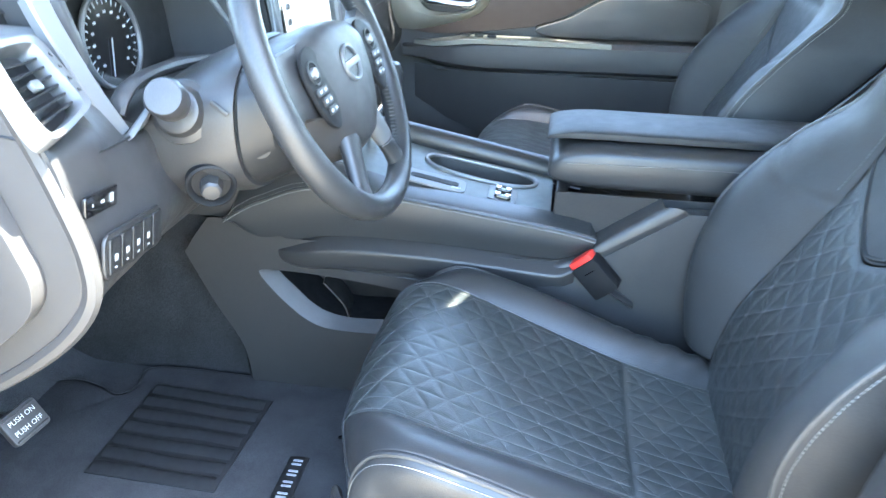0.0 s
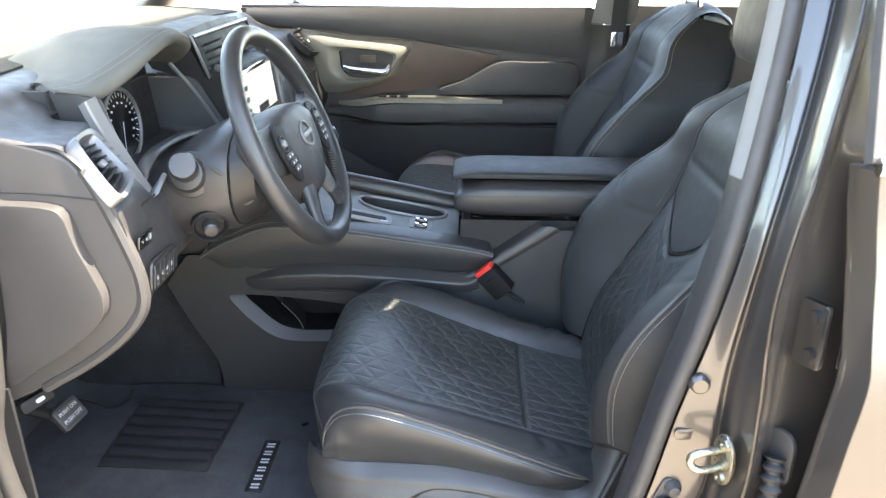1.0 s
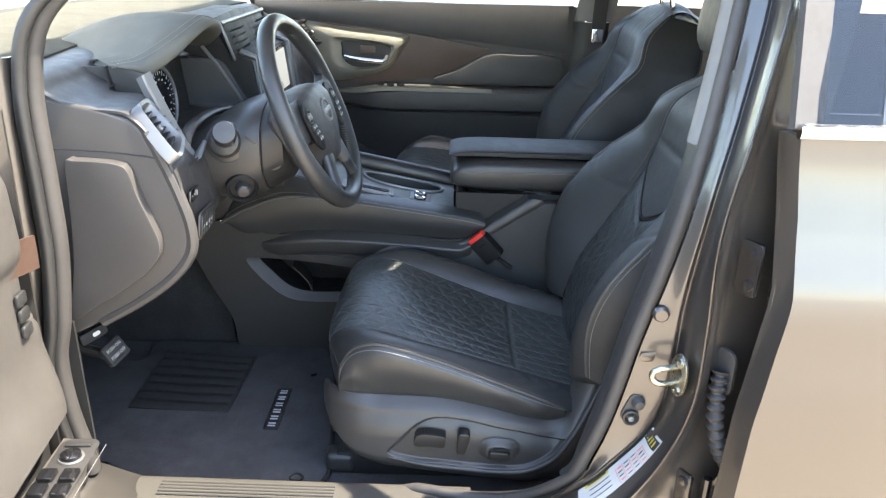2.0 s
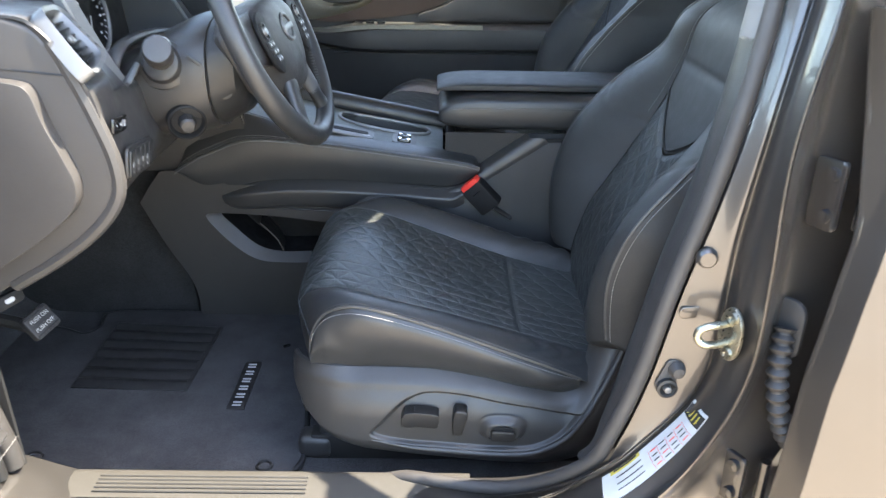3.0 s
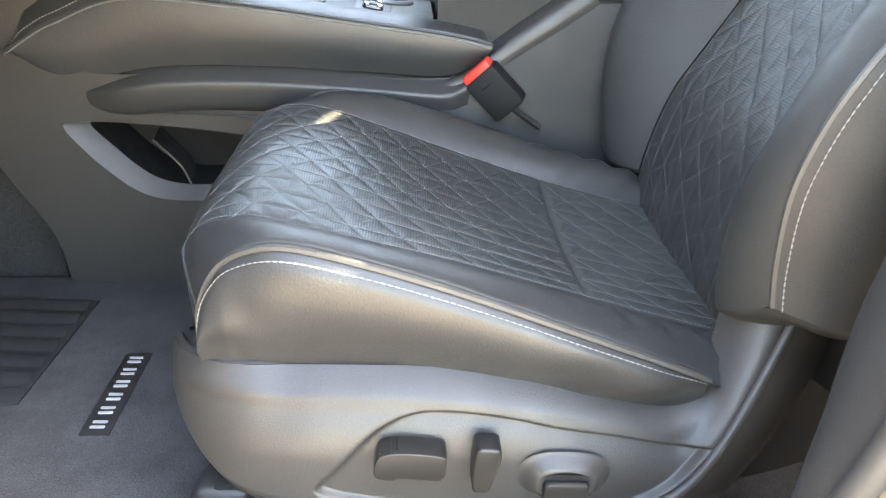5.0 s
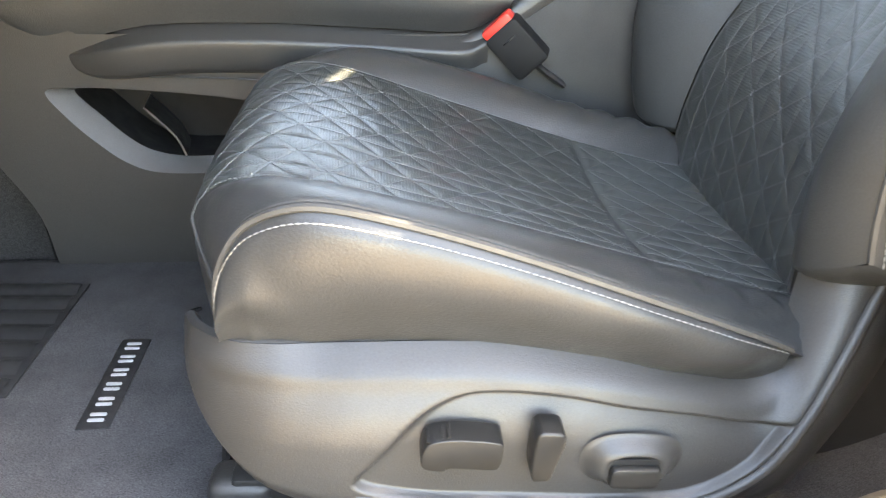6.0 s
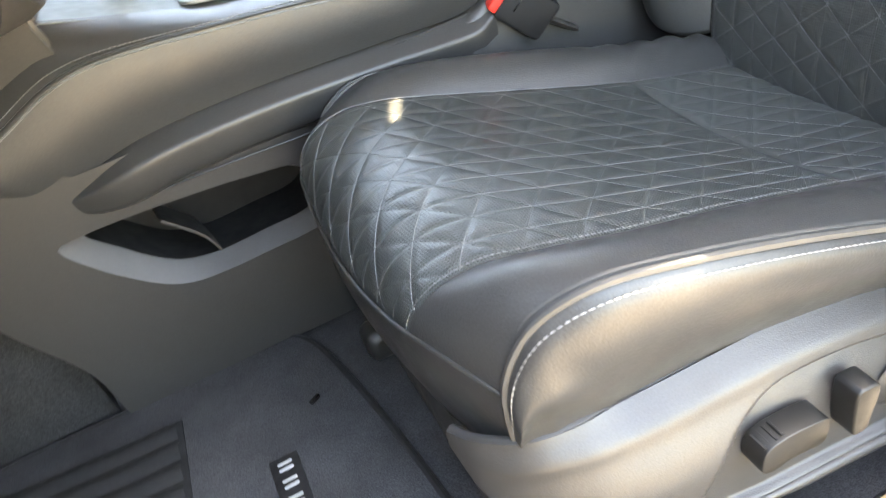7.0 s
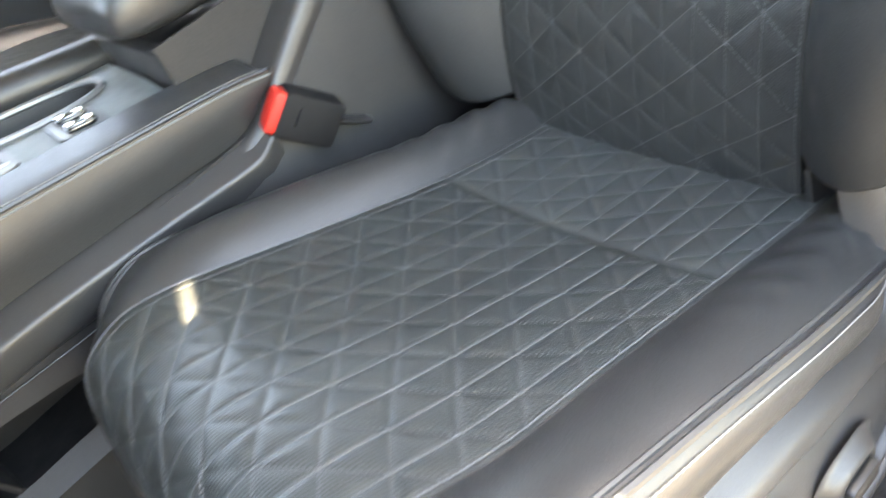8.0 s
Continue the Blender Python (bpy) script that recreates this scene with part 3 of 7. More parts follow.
def seat_parts(name, label, yc, flip, detail, dx=0.0, dz=0.0):
    root = thing(name, label, "seat", group="front seats")
    sg = -1.0 if flip else 1.0

    def at(p, out=0.0):
        return Vector((p[0] + dx, yc + sg * p[1], p[2] + dz))

    # The plain front face under the nose.
    part("front_fascia", sheet(lambda u, v: at(cushion_point((2 * u - 1) * HALF, v * NOSE_V)), 40, 14, -0.006 * sg), M_LEATHER, root, "plain leather front face")

    # Bolsters of smooth leather.
    for side in (-1, 1):
        def bol(u, v):
            s = side * (INS + (HALF - INS) * u)
            q = cushion_point(s, NOSE_V + (1 - NOSE_V) * v)
            w = 0.0014 * math.sin(38 * q.x + 5 * u) * math.sin(3.1 * u) * smooth(0.1, 0.3, q.x)
            w += 0.0026 * math.sin(170 * (q.x + 0.055 * (u - 0.4) ** 2 * 4) + 1.2 * math.sin(7 * u)) * math.sin(3.1 * u) * smooth(0.15, 0.27, q.x)
            return at((q.x, q.y, q.z + w))
        part("bolster", sheet(bol, 16, 90, -0.004 * side * sg), M_LEATHER, root)

    # Quilted inserts, before and behind the cross seam.
    step = 0.0026 if detail else 0.008
    l_nose, l_cross, l_end = len_of_v(NOSE_V), CROSS_X + 0.004, len_of_v(1.0) - 0.02

    def ins_point(l, s, lift=0.0):
        v = v_of_len(l)
        p = cushion_point(s, v)
        du = cushion_point(s, min(v + 0.004, 1)) - cushion_point(s, max(v - 0.004, 0))
        n = Vector((-du.z, 0, du.x)).normalized()
        edge = smooth(0, 0.012, INS - abs(s)) * smooth(0, 0.012, l - l_nose) * smooth(0, 0.010, abs(l - l_cross))
        h = quilt_height(l, s) * edge - 0.0010 * (1 - edge) + lift
        return at(p + n * h)
    part("quilted_insert", uv_sheet(ins_point, span(l_nose, l_cross, step), span(-INS, INS, step), 0), M_QUILT, root, "diamond-quilted perforated leather")
    part("quilted_insert", uv_sheet(ins_point, span(l_cross, l_end, step), span(-INS, INS, step), 0), M_QUILT_PLAIN, root, "diamond-quilted smooth leather")
    if detail:
        bm = bmesh.new()
        for lo, hi in ((l_nose + .004, l_cross - .004), (l_cross + .004, l_end)):
            for run in quilt_lines(lo, hi, -INS + .004, INS - .004):
                stitches([ins_point(l, s, 0.0004) for l, s in run], 0.0042, 0.0034, 0.0006, bm)
        tagged(part("quilt_stitching", bm, M_THREAD_DARK, root, "fine grey quilting thread"), kind="stuff")

    # Seams along the insert and across it.
    for side in (-1, 1):
        part("seam", tube([ins_point(l_nose + (l_end - l_nose) * k / 80, side * INS, -0.0004) for k in range(81)], 0.0016, 6), M_LEATHER, root)
        for lo, hi in ((l_nose, l_end),):
            part("stitching", stitches([ins_point(lo + (hi - lo) * k / 120, side * (INS - .005), 0.0012) for k in range(121)], 0.0046, 0.0036, 0.0008), M_THREAD_DARK, root)

    # Side panels below the piping.
    for side in (-1, 1):
        def panel(u, v):
            p = cushion_point(side * HALF, 0.18 + 0.765 * v)
            bottom = float(np.interp(p.x, (-.103, -.055, .073, .125, .17, .217, .264, .30), (.617, .611, .610, .604, .597, .587, .578, .572)))
            bottom = min(bottom, p.z - 0.004)
            z = p.z + (bottom - 0.022 - 0.014 * smooth(-.10, -.04, p.x) - p.z) * u
            out = 0.016 * max(0.0, math.sin(math.pi * u ** 0.7)) ** 0.75 * smooth(0.0, 0.10, v) * smooth(1.0, 0.9, v)
            lean = max(.006, (-.251 - p.y) / .62 + .013) * u ** 1.5 if side < 0 else .022 * u
            wr = 0.0018 * math.sin(70 * p.x + 9 * u) * smooth(0.12, 0.26, p.x) * math.sin(math.pi * u) + 0.0016 * math.sin(55 * p.x - 14 * u) * smooth(-.04, -.09, p.x) * math.sin(math.pi * u)
            return at((p.x, p.y + side * (out + wr - lean), z))
        part("side_panel", sheet(panel, 18, 80, 0.0), M_LEATHER, root)

        # Piping seam with a row of thread.
        run = [cushion_point(side * HALF, 0.18 + 0.765 * k / 110) for k in range(111)]
        part("piping", tube([at((p.x, p.y + side * 0.0005, p.z + 0.0015)) for p in run], 0.0030, 6), M_PIPING, root)
        part("piping", tube([at((p.x, p.y - side * 0.007, p.z + 0.0022)) for p in run], 0.0022, 6), M_PIPING, root)
        bm = stitches([panel(0.045, k / 110) + Vector((0, sg * side * .0009, 0)) for k in range(111)], 0.0056, 0.0048, 0.0008)
        part("stitching", bm, M_THREAD, root, "pale grey decorative thread")

    # Front seam under the nose.
    part("front_seam", tube([at(cushion_point((2 * k / 40 - 1) * HALF, NOSE_V) + Vector((-0.001, 0, 0))) for k in range(41)], 0.0017, 6), M_LEATHER, root)

    # ---- backrest
    def apex(sv):
        """Height at which the quilting gives way to the smooth upper panel."""
        return 0.690 - 0.125 * (1 - min(abs(sv), 1.0) ** 1.4)

    def bq(l, s, lift=0.0):
        v = l / 0.68
        ins = lerp_list(B_INS, v)
        sn = s / 0.16
        lim = apex(sn)
        v2 = min(v, lim)
        p = back_point(sn * ins / lerp_list(B_HALF, v2), v2)
        edge = smooth(0, 0.07, 1 - abs(sn)) * smooth(0, 0.02, lim - v)
        d = (Vector(back_point(0, min(v2 + .02, 1))) - Vector(back_point(0, max(v2 - .02, 0)))).normalized()
        n = Vector((-d.z, 0, d.x))
        h = quilt_height(l, s, 0.02, 0.0) * edge - 0.0014 * (1 - edge) + lift
        return at(p + n * h)
    # The backrest takes the darkened quilt, standing in for shade from pillar and roof.
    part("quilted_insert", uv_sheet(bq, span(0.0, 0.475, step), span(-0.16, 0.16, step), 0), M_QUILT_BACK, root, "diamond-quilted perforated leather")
    if detail:
        bm = bmesh.new()
        for run in quilt_lines(0.004, 0.47, -0.156, 0.156, 0.02, 0.0):
            run = [q for q in run if q[0] / 0.68 < apex(q[1] / 0.16) - 0.01]
            if len(run) > 2:
                stitches([bq(l, s, 0.0004) for l, s in run], 0.0042, 0.0034, 0.0006, bm)
        tagged(part("quilt_stitching", bm, M_THREAD_DARK, root, "fine grey quilting thread"), kind="stuff")

    def upper(u, v):
        sn = 2 * u - 1
        lo = apex(sn) + 0.004
        vv = lo + (1.0 - lo) * v
        ins = lerp_list(B_INS, vv)
        groove = -0.003 * math.exp(-((vv - 0.768) / 0.010) ** 2) * smooth(0, .15, 1 - abs(sn))
        rim = -0.002 * (1 - smooth(0, 0.05, v)) - 0.002 * (1 - smooth(0, 0.06, 1 - abs(sn)))
        p = back_point(sn * ins / lerp_list(B_HALF, vv), vv)
        return at((p.x - groove - rim - 0.003 * math.sin(math.pi * v), p.y, p.z))
    part("upper_panel", sheet(upper, 40, 60), M_BACK, root, "smooth leather panel below the headrest")
    part("seam", tube([Vector(upper(k / 30, 0.02)) + Vector((-.0015, 0, .001)) for k in range(31)], 0.0024, 6), M_BACK, root)

    for side in (-1, 1):
        def bbol(u, v):
            v = BV0 + (1 - BV0) * v
            h, ins = lerp_list(B_HALF, v), lerp_list(B_INS, v)
            a = ins + (h - ins) * u
            p = back_point(side * a / h, v)
            g = 0.004 * math.exp(-((v - 0.60 - 0.03 * u) / 0.008) ** 2)
            return at((p.x + g, p.y, p.z))
        part("bolster", sheet(bbol, 20, 80), M_BACK, root)
        part("stitching", stitches([bbol(0.05, 0.56 + 0.40 * k / 60) + Vector((-.0014, 0, 0)) for k in range(61)], 0.0058, 0.0046, 0.0009), M_THREAD_DARK, root)

        def bside(u, v):
            v = BV0 + (1 - BV0) * v
            p = back_point(side, v)
            d = back_depth(v)
            out = (0.020 - 0.012 * smooth(.35, .6, v)) * math.sin(math.pi * min(u * 0.9 + 0.05, 1)) * smooth(1.0, 0.8, v)
            return at((p.x + d * u, p.y + side * out, p.z - 0.020 * u))
        part("side_panel", sheet(bside, 16, 70), M_BACK, root)

        # Rounded lower end of the bolster.
        rim_ = [bbol(k / 14, 0.0) for k in range(14)] + [bside(k / 14, 0.0) for k in range(15)]
        mid_ = at((.425, side * .215 + B_SHIFT, .655))
        part("bolster_end", loft([[Vector(p).lerp(mid_, 1 - math.cos(w)) - Vector((0, 0, 0.020 * math.sin(w))) for p in rim_] for w in (radians(11.25 * q) for q in range(8))], closed=False), M_BACK, root)
        run = [back_point(side, BV0 + (0.985 - BV0) * k / 110) for k in range(111)]
        part("piping", tube([at((p.x, p.y + side * 0.0005, p.z)) for p in run], 0.0030, 6), M_PIPING, root)
        bm = stitches([bside(0.055, k / 110) + Vector((-.0003, sg * side * .0012, 0)) for k in range(111)], 0.0056, 0.0048, 0.0008)
        part("stitching", bm, M_THREAD, root, "pale grey decorative thread")

    # Back shell and top.
    def shell(u, v):
        p = back_point(0, v)
        h = lerp_list(B_HALF, v) + 0.018 * (1 - smooth(0.8, 1, v))
        e = back_point(1, v)
        w = abs(2 * u - 1) ** 2
        return at((p.x + (e.x - p.x) * w + back_depth(v) - 0.004 + 0.012 * math.cos(math.pi * (u - 0.5)), B_SHIFT + (2 * u - 1) * h, p.z + (e.z - p.z) * w - 0.02))
    part("back_shell", sheet(shell, 24, 40, 0.004), M_PLASTIC, root)

    def crown(u, v):
        p = back_point(2 * u - 1, 1.0)
        return at((p.x + (back_depth(1.0) + 0.004) * v, p.y, p.z - 0.022 * v + 0.022 * math.sin(math.pi * v)))
    part("top_roll", sheet(crown, 30, 10), M_BACK, root)

    # Headrest on two posts.
    hz, hx = 1.322, 0.607
    secs = []
    for k in range(17):
        a = -1 + 2 * k / 16
        w = (1 - abs(a) ** 3.2) ** (1 / 3.2) if abs(a) < 1 else 0.03
        w = max(w, 0.06)
        secs.append([at((hx + 0.015 * a + 0.058 * w * math.cos(t) * (1 if math.cos(t) > 0 else 0.8), 0.135 * w * (abs(math.sin(t)) ** 0.75) * math.copysign(1, math.sin(t)), hz + 0.105 * a)) for t in (2 * math.pi * j / 28 for j in range(28))])
    head = part("headrest", loft(secs), M_BACK, root)
    for s in (-0.06, 0.06):
        part("post", tube([at((0.640, s, 1.14)), at((0.615, s, 1.25))], 0.006, 12), M_CHROME, head, "chrome headrest post")

    # Cushion frame on rails.
    part("seat_pan", box(0.09, yc, 0.53, 0.46, 0.46, 0.07, 0.02), M_DARKPLASTIC, root)
    for s in (-0.19, 0.19):
        rail = part("seat_rail", box(0.11, yc + s, FLOOR + 0.025, 0.48, 0.035, 0.05, 0.005), M_DARKPLASTIC, root)
        for x in (-0.08, 0.25):
            part("riser", box(x, yc + s, 0.47, 0.07, 0.02, 0.11, 0.004), M_DARKPLASTIC, root)
        part("rail_cover", box(-0.122, yc + s, FLOOR + 0.024, 0.06, 0.046, 0.046, 0.014, 4), M_PLASTIC, root)
    return root


M_QUILT_PLAIN = material("quilted_leather", (0.037, 0.041, 0.0405), 0.37, vary=0.12, scale=9, specular=0.65, bump=0.08, bump_scale=1100)
DRIVER_Y = 0.967
driver_seat = seat_parts("driver_seat", "black quilted leather driver's seat with pale piping and power switches", DRIVER_Y, False, True)
passenger_seat = seat_parts("passenger_seat", "black quilted leather passenger seat with pale piping", 1.775, True, False, 0.055, 0.075)


# Outer base cover of the driver's seat with its switch recess.
T_TOP = [(-.150, .774, .603), (-.137, .748, .607), (-.110, .722, .611), (-.075, .713, .612), (-.04, .715, .611), (0, .713, .612), (.07, .712, .611), (.12, .712, .606), (.18, .712, .596), (.24, .712, .583), (.288, .713, .573), (.316, .730, .590), (.330, .748, .632), (.345, .760, .705)]
T_FACE = [(-.152, .772, .592), (-.145, .740, .566), (-.124, .710, .536), (-.092, .690, .510), (-.05, .680, .500), (-.014, .676, .497), (.05, .674, .486), (.11, .673, .481), (.18, .672, .476), (.242, .672, .479), (.290, .673, .505), (.320, .680, .542), (.350, .696, .592), (.390, .722, .672)]
T_UNDER = [(-.148, .775, .588), (-.141, .752, .552), (-.116, .735, .510), (-.083, .722, .474), (-.04, .715, .455), (0, .712, .450), (.06, .711, .444), (.12, .710, .439), (.19, .710, .432), (.27, .710, .430), (.335, .712, .448), (.375, .725, .484), (.415, .740, .545), (.455, .760, .630)]
R_TOP = [(-.018, .505), (-.001, .532), (.029, .565), (.060, .580), (.092, .582), (.14, .576), (.19, .565), (.24, .556), (.285, .547), (.318, .546)]
R_BOT = [(-.018, .501), (.03, .491), (.10, .486), (.18, .481), (.242, .484), (.285, .508), (.312, .538)]


RECESS = np.array([(p.x, p.y) for p in curve([(a, b, 0) for a, b in R_TOP + R_BOT[:0:-1]], 120, True)])
def recess_depth(x, z):
    """1 inside the switch recess, falling to 0 over its rim."""
    if not -0.03 < x < 0.34:
        return 0.0
    a, b = RECESS, np.roll(RECESS, -1, axis=0)
    d = b - a
    t = np.clip(((x - a[:, 0]) * d[:, 0] + (z - a[:, 1]) * d[:, 1]) / (d * d).sum(axis=1), 0, 1)
    dist = float(np.hypot(a[:, 0] + d[:, 0] * t - x, a[:, 1] + d[:, 1] * t - z).min())
    cross = (a[:, 1] > z) != (b[:, 1] > z)
    xs = a[:, 0] + (z - a[:, 1]) / np.where(np.abs(d[:, 1]) < 1e-9, 1e-9, d[:, 1]) * d[:, 0]
    inside = int((cross & (x < xs)).sum()) % 2 == 1
    return smooth(0.0, 0.0055, dist) if inside else 0.0


def trim_skin(u, v):
    a, r, b = catmull(T_TOP, u), catmull(T_FACE, u), catmull(T_UNDER, u)
    if v < 0.78:
        t = v / 0.78
        q = a.lerp(r, t)
        w = (a - r).length
        bulge = math.sin(math.pi * 0.5 * min((w * t + 0.001) / min(0.078, w), 1.0)) ** 0.9
        y = a.y + (r.y - a.y) * bulge - 0.004 * math.exp(-((w * t - 0.018) / 0.010) ** 2) * smooth(0.02, 0.12, u) * smooth(0.9, 0.75, u)
        return (q.x, y + 0.008 * recess_depth(q.x, q.z), q.z)
    t = (v - 0.78) / 0.22
    q = r.lerp(b, t)
    return (q.x, r.y + (b.y - r.y) * (1 - math.cos(math.pi * 0.5 * t)), q.z)


cover = part("base_cover", sheet(trim_skin, 240, 110, -0.006), M_PLASTIC, driver_seat, "charcoal plastic outer base cover with switch recess", sharp=80)

# The cover's lip turns in under the cushion.
def lip_return(u, v):
    u = .78 * u
    a, d = catmull(T_TOP, u), catmull(T_TOP, u + .01) - catmull(T_TOP, max(u - .01, 0))
    n = Vector((-d.y, d.x, 0)).normalized()
    return a + n * (.012 * min(v * 1.6, 1)) + Vector((0, 0, .0020 * math.sin(math.pi * min(v * 2, 1)) - .030 * max(0, v - .40)))
part("cover_lip", sheet(lip_return, 120, 10, 0.0), M_PLASTIC, cover)
part("cover_ridge", tube([Vector(trim_skin(.38 + .60 * k / 60, .785)) + Vector((0, .0005, 0)) for k in range(61)], [.0015 + .0040 * min(1, k / 12) for k in range(61)], 10), M_PLASTIC, cover)
part("recliner_cover", sheet(lambda u, v: (.345 + .17 * u, .775 - .010 * math.sin(math.pi * u), .42 + .22 * v + .06 * u), 14, 14, 0.006), M_PLASTIC, driver_seat)


def side_pose(x, z, tilt=0.0, y=0.682):
    return axes((x, y, z), (0, -1, -0.06), (math.cos(radians(tilt)), 0, math.sin(radians(tilt))))


m1 = side_pose(.061, .5475, -5)
o1 = curve([(-.029, -.008, 0), (-.026, .008, 0), (-.014, .0135, 0), (.005, .0145, 0), (.026, .0125, 0), (.029, .006, 0), (.027, -.012, 0), (.006, -.0125, 0), (-.008, -.0125, 0), (-.012, -.0155, 0), (-.024, -.0145, 0)], 44, True)
s1 = part("slide_switch", slab([m1 @ p for p in o1], m1.to_3x3() @ Vector((0, 0, .022)), .0028, 3), M_SWITCH, cover, "dark grey seat slide switch")
for k in range(4):
    part("grip", tube([m1 @ Vector((-.025 + .0048 * k, .0085 + .0020 * k, .004)), m1 @ Vector((-.025 + .0048 * k, .0085 + .0020 * k, .019))], .0016, 6), M_SWITCH, s1)
m2 = side_pose(.1235, .543, 0)
o2 = curve([(-.009, .021, 0), (.0, .0235, 0), (.0105, .021, 0), (.0115, .010, 0), (.006, -.012, 0), (.003, -.022, 0), (-.005, -.0235, 0), (-.0105, -.021, 0), (-.0115, -.005, 0)], 36, True)
part("recline_switch", slab([m2 @ p for p in o2], m2.to_3x3() @ Vector((0, 0, .023)), .003, 3), M_SWITCH, cover, "dark grey backrest tilt switch")
m3 = side_pose(.1925, .520, -3, .679)
def bump(u, v):
    a, r = 2 * math.pi * u, v
    x = .040 * math.copysign(abs(math.cos(a)) ** .75, math.cos(a)) * r
    y = .026 * math.copysign(abs(math.sin(a)) ** .75, math.sin(a)) * r
    h = .012 * (1 - smooth(.55, 1.0, r)) - .004 * (1 - smooth(.35, .55, r)) - .001
    return m3 @ Vector((x, y, h))
s3 = part("lumbar_surround", sheet(bump, 49, 16), M_PLASTIC, cover)
part("lumbar_well", plate(m3 @ Matrix.Translation((0, -.003, .006)), .047, .026, .004, .007, .001), M_SLAT, s3)
part("lumbar_switch", plate(m3 @ Matrix.Translation((0, -.0045, .008)), .039, .019, .009, .005, .003), M_SWITCH, s3, "dark grey lumbar rocker")

# ---------------------------------------------------------------- centre console
console = thing("center_console", "charcoal centre console with stitched pads and silver top panel", "console")

# Lower side with a map pocket cut into it.
def low_y(x, z):
    return 1.262 - 0.040 * (z - .40) / .335 + 0.03 * smooth(0.0, 0.4, x)
POCKET = [(-.415, .660), (-.389, .619), (-.362, .589), (-.335, .565), (-.303, .550), (-.26, .546), (-.20, .547), (-.145, .549), (-.108, .565), (-.104, .610), (-.135, .642), (-.19, .653), (-.25, .660), (-.33, .666), (-.39, .667)]
POCKET_IN = [(-.388, .656), (-.357, .619), (-.331, .591), (-.303, .572), (-.26, .563), (-.20, .565), (-.150, .567), (-.126, .580), (-.121, .610), (-.145, .636), (-.19, .647), (-.25, .655), (-.33, .661), (-.368, .661)]
pk = curve([(a, b, 0) for a, b in POCKET], 60, True)
outer = curve([(-.456, .400, 0), (-.465, .488, 0), (-.510, .585, 0), (-.551, .689, 0)], 14) + [Vector((-.523, .730, 0)), Vector((-.495, .765, 0)), Vector((-.40, .765, 0)), Vector((-.36, .735, 0))] + [Vector((-.33 + .94 * k / 24, .735, 0)) for k in range(25)] + [Vector((.62, .70 - .3 * k / 6, 0)) for k in range(6)] + [Vector((.62 - 1.03 * k / 24, .400, 0)) for k in range(24)]
cx_, cz_ = -.24, .615
def reach(poly, a):
    """Distance from the pocket's middle to an outline along the angle a."""
    dx, dz = math.cos(a), math.sin(a)
    best = 0.0
    for p, q in zip(poly, poly[1:] + poly[:1]):
        ex, ez = q.x - p.x, q.y - p.y
        den = dx * ez - dz * ex
        if abs(den) > 1e-12:
            t = ((p.x - cx_) * ez - (p.y - cz_) * ex) / den
            w = ((p.x - cx_) * dz - (p.y - cz_) * dx) / den
            if t > 0 and -1e-6 <= w <= 1 + 1e-6:
                best = max(best, t)
    return best
NA = 240
angles = [2 * math.pi * k / NA for k in range(NA)]
r_out, r_in = [reach(outer, a) for a in angles], [reach(pk, a) for a in angles]
def ring_at(f, dy=0.0, sc=1.0):
    out = []
    for k, a in enumerate(angles):
        r = (r_in[k] + (r_out[k] - r_in[k]) * f) * sc
        x, z = cx_ + r * math.cos(a), cz_ + r * math.sin(a)
        out.append((x, low_y(x, z) + dy, z))
    return out
part("lower_side", loft([ring_at(f) for f in (0, .05, .15, .4, .7, 1)], cap=False), M_PLASTIC, console)
pk_in = curve([(a, b, 0) for a, b in POCKET_IN], 60, True)
r_deep = [reach(pk_in, a) for a in angles]
def pocket_ring(f, dy, sc=1.0):
    """A loop between the pocket's outer lip (f 0) and its inner edge (f 1), set dy into the console."""
    out = []
    for k, a in enumerate(angles):
        r = (r_in[k] + (r_deep[k] - r_in[k]) * f) * sc
        x, z = cx_ + r * math.cos(a), cz_ + r * math.sin(a)
        out.append((x, low_y(x, z) + dy, z))
    return out
part("pocket_rim", loft([pocket_ring(0, 0), pocket_ring(.12, .0035), pocket_ring(.9, .021), pocket_ring(1, .026)], cap=False), M_RIM, console, "chamfered rim of the map pocket, coloured paler for sky light")
bm = loft([pocket_ring(1, .026), pocket_ring(1, .070, 1.02), pocket_ring(1, .115, 1.0)], cap=False)
bm.verts.ensure_lookup_table()
bm.faces.new([bm.verts[len(bm.verts) - NA + k] for k in range(NA)])
# Near-black colour stands in for the shade inside the pocket.
part("map_pocket", bm, M_SLAT, console)
DIV = curve([(-.306, .631, 0), (-.286, .610, 0), (-.268, .588, 0), (-.258, .562, 0)], 14)
part("pocket_divider", sheet(lambda u, v: (catmull(DIV, u).x - .010 * v, 1.268 + .070 * v, catmull(DIV, u).y), 14, 6, .003), M_DARKPLASTIC, console, "curved divider inside the map pocket")
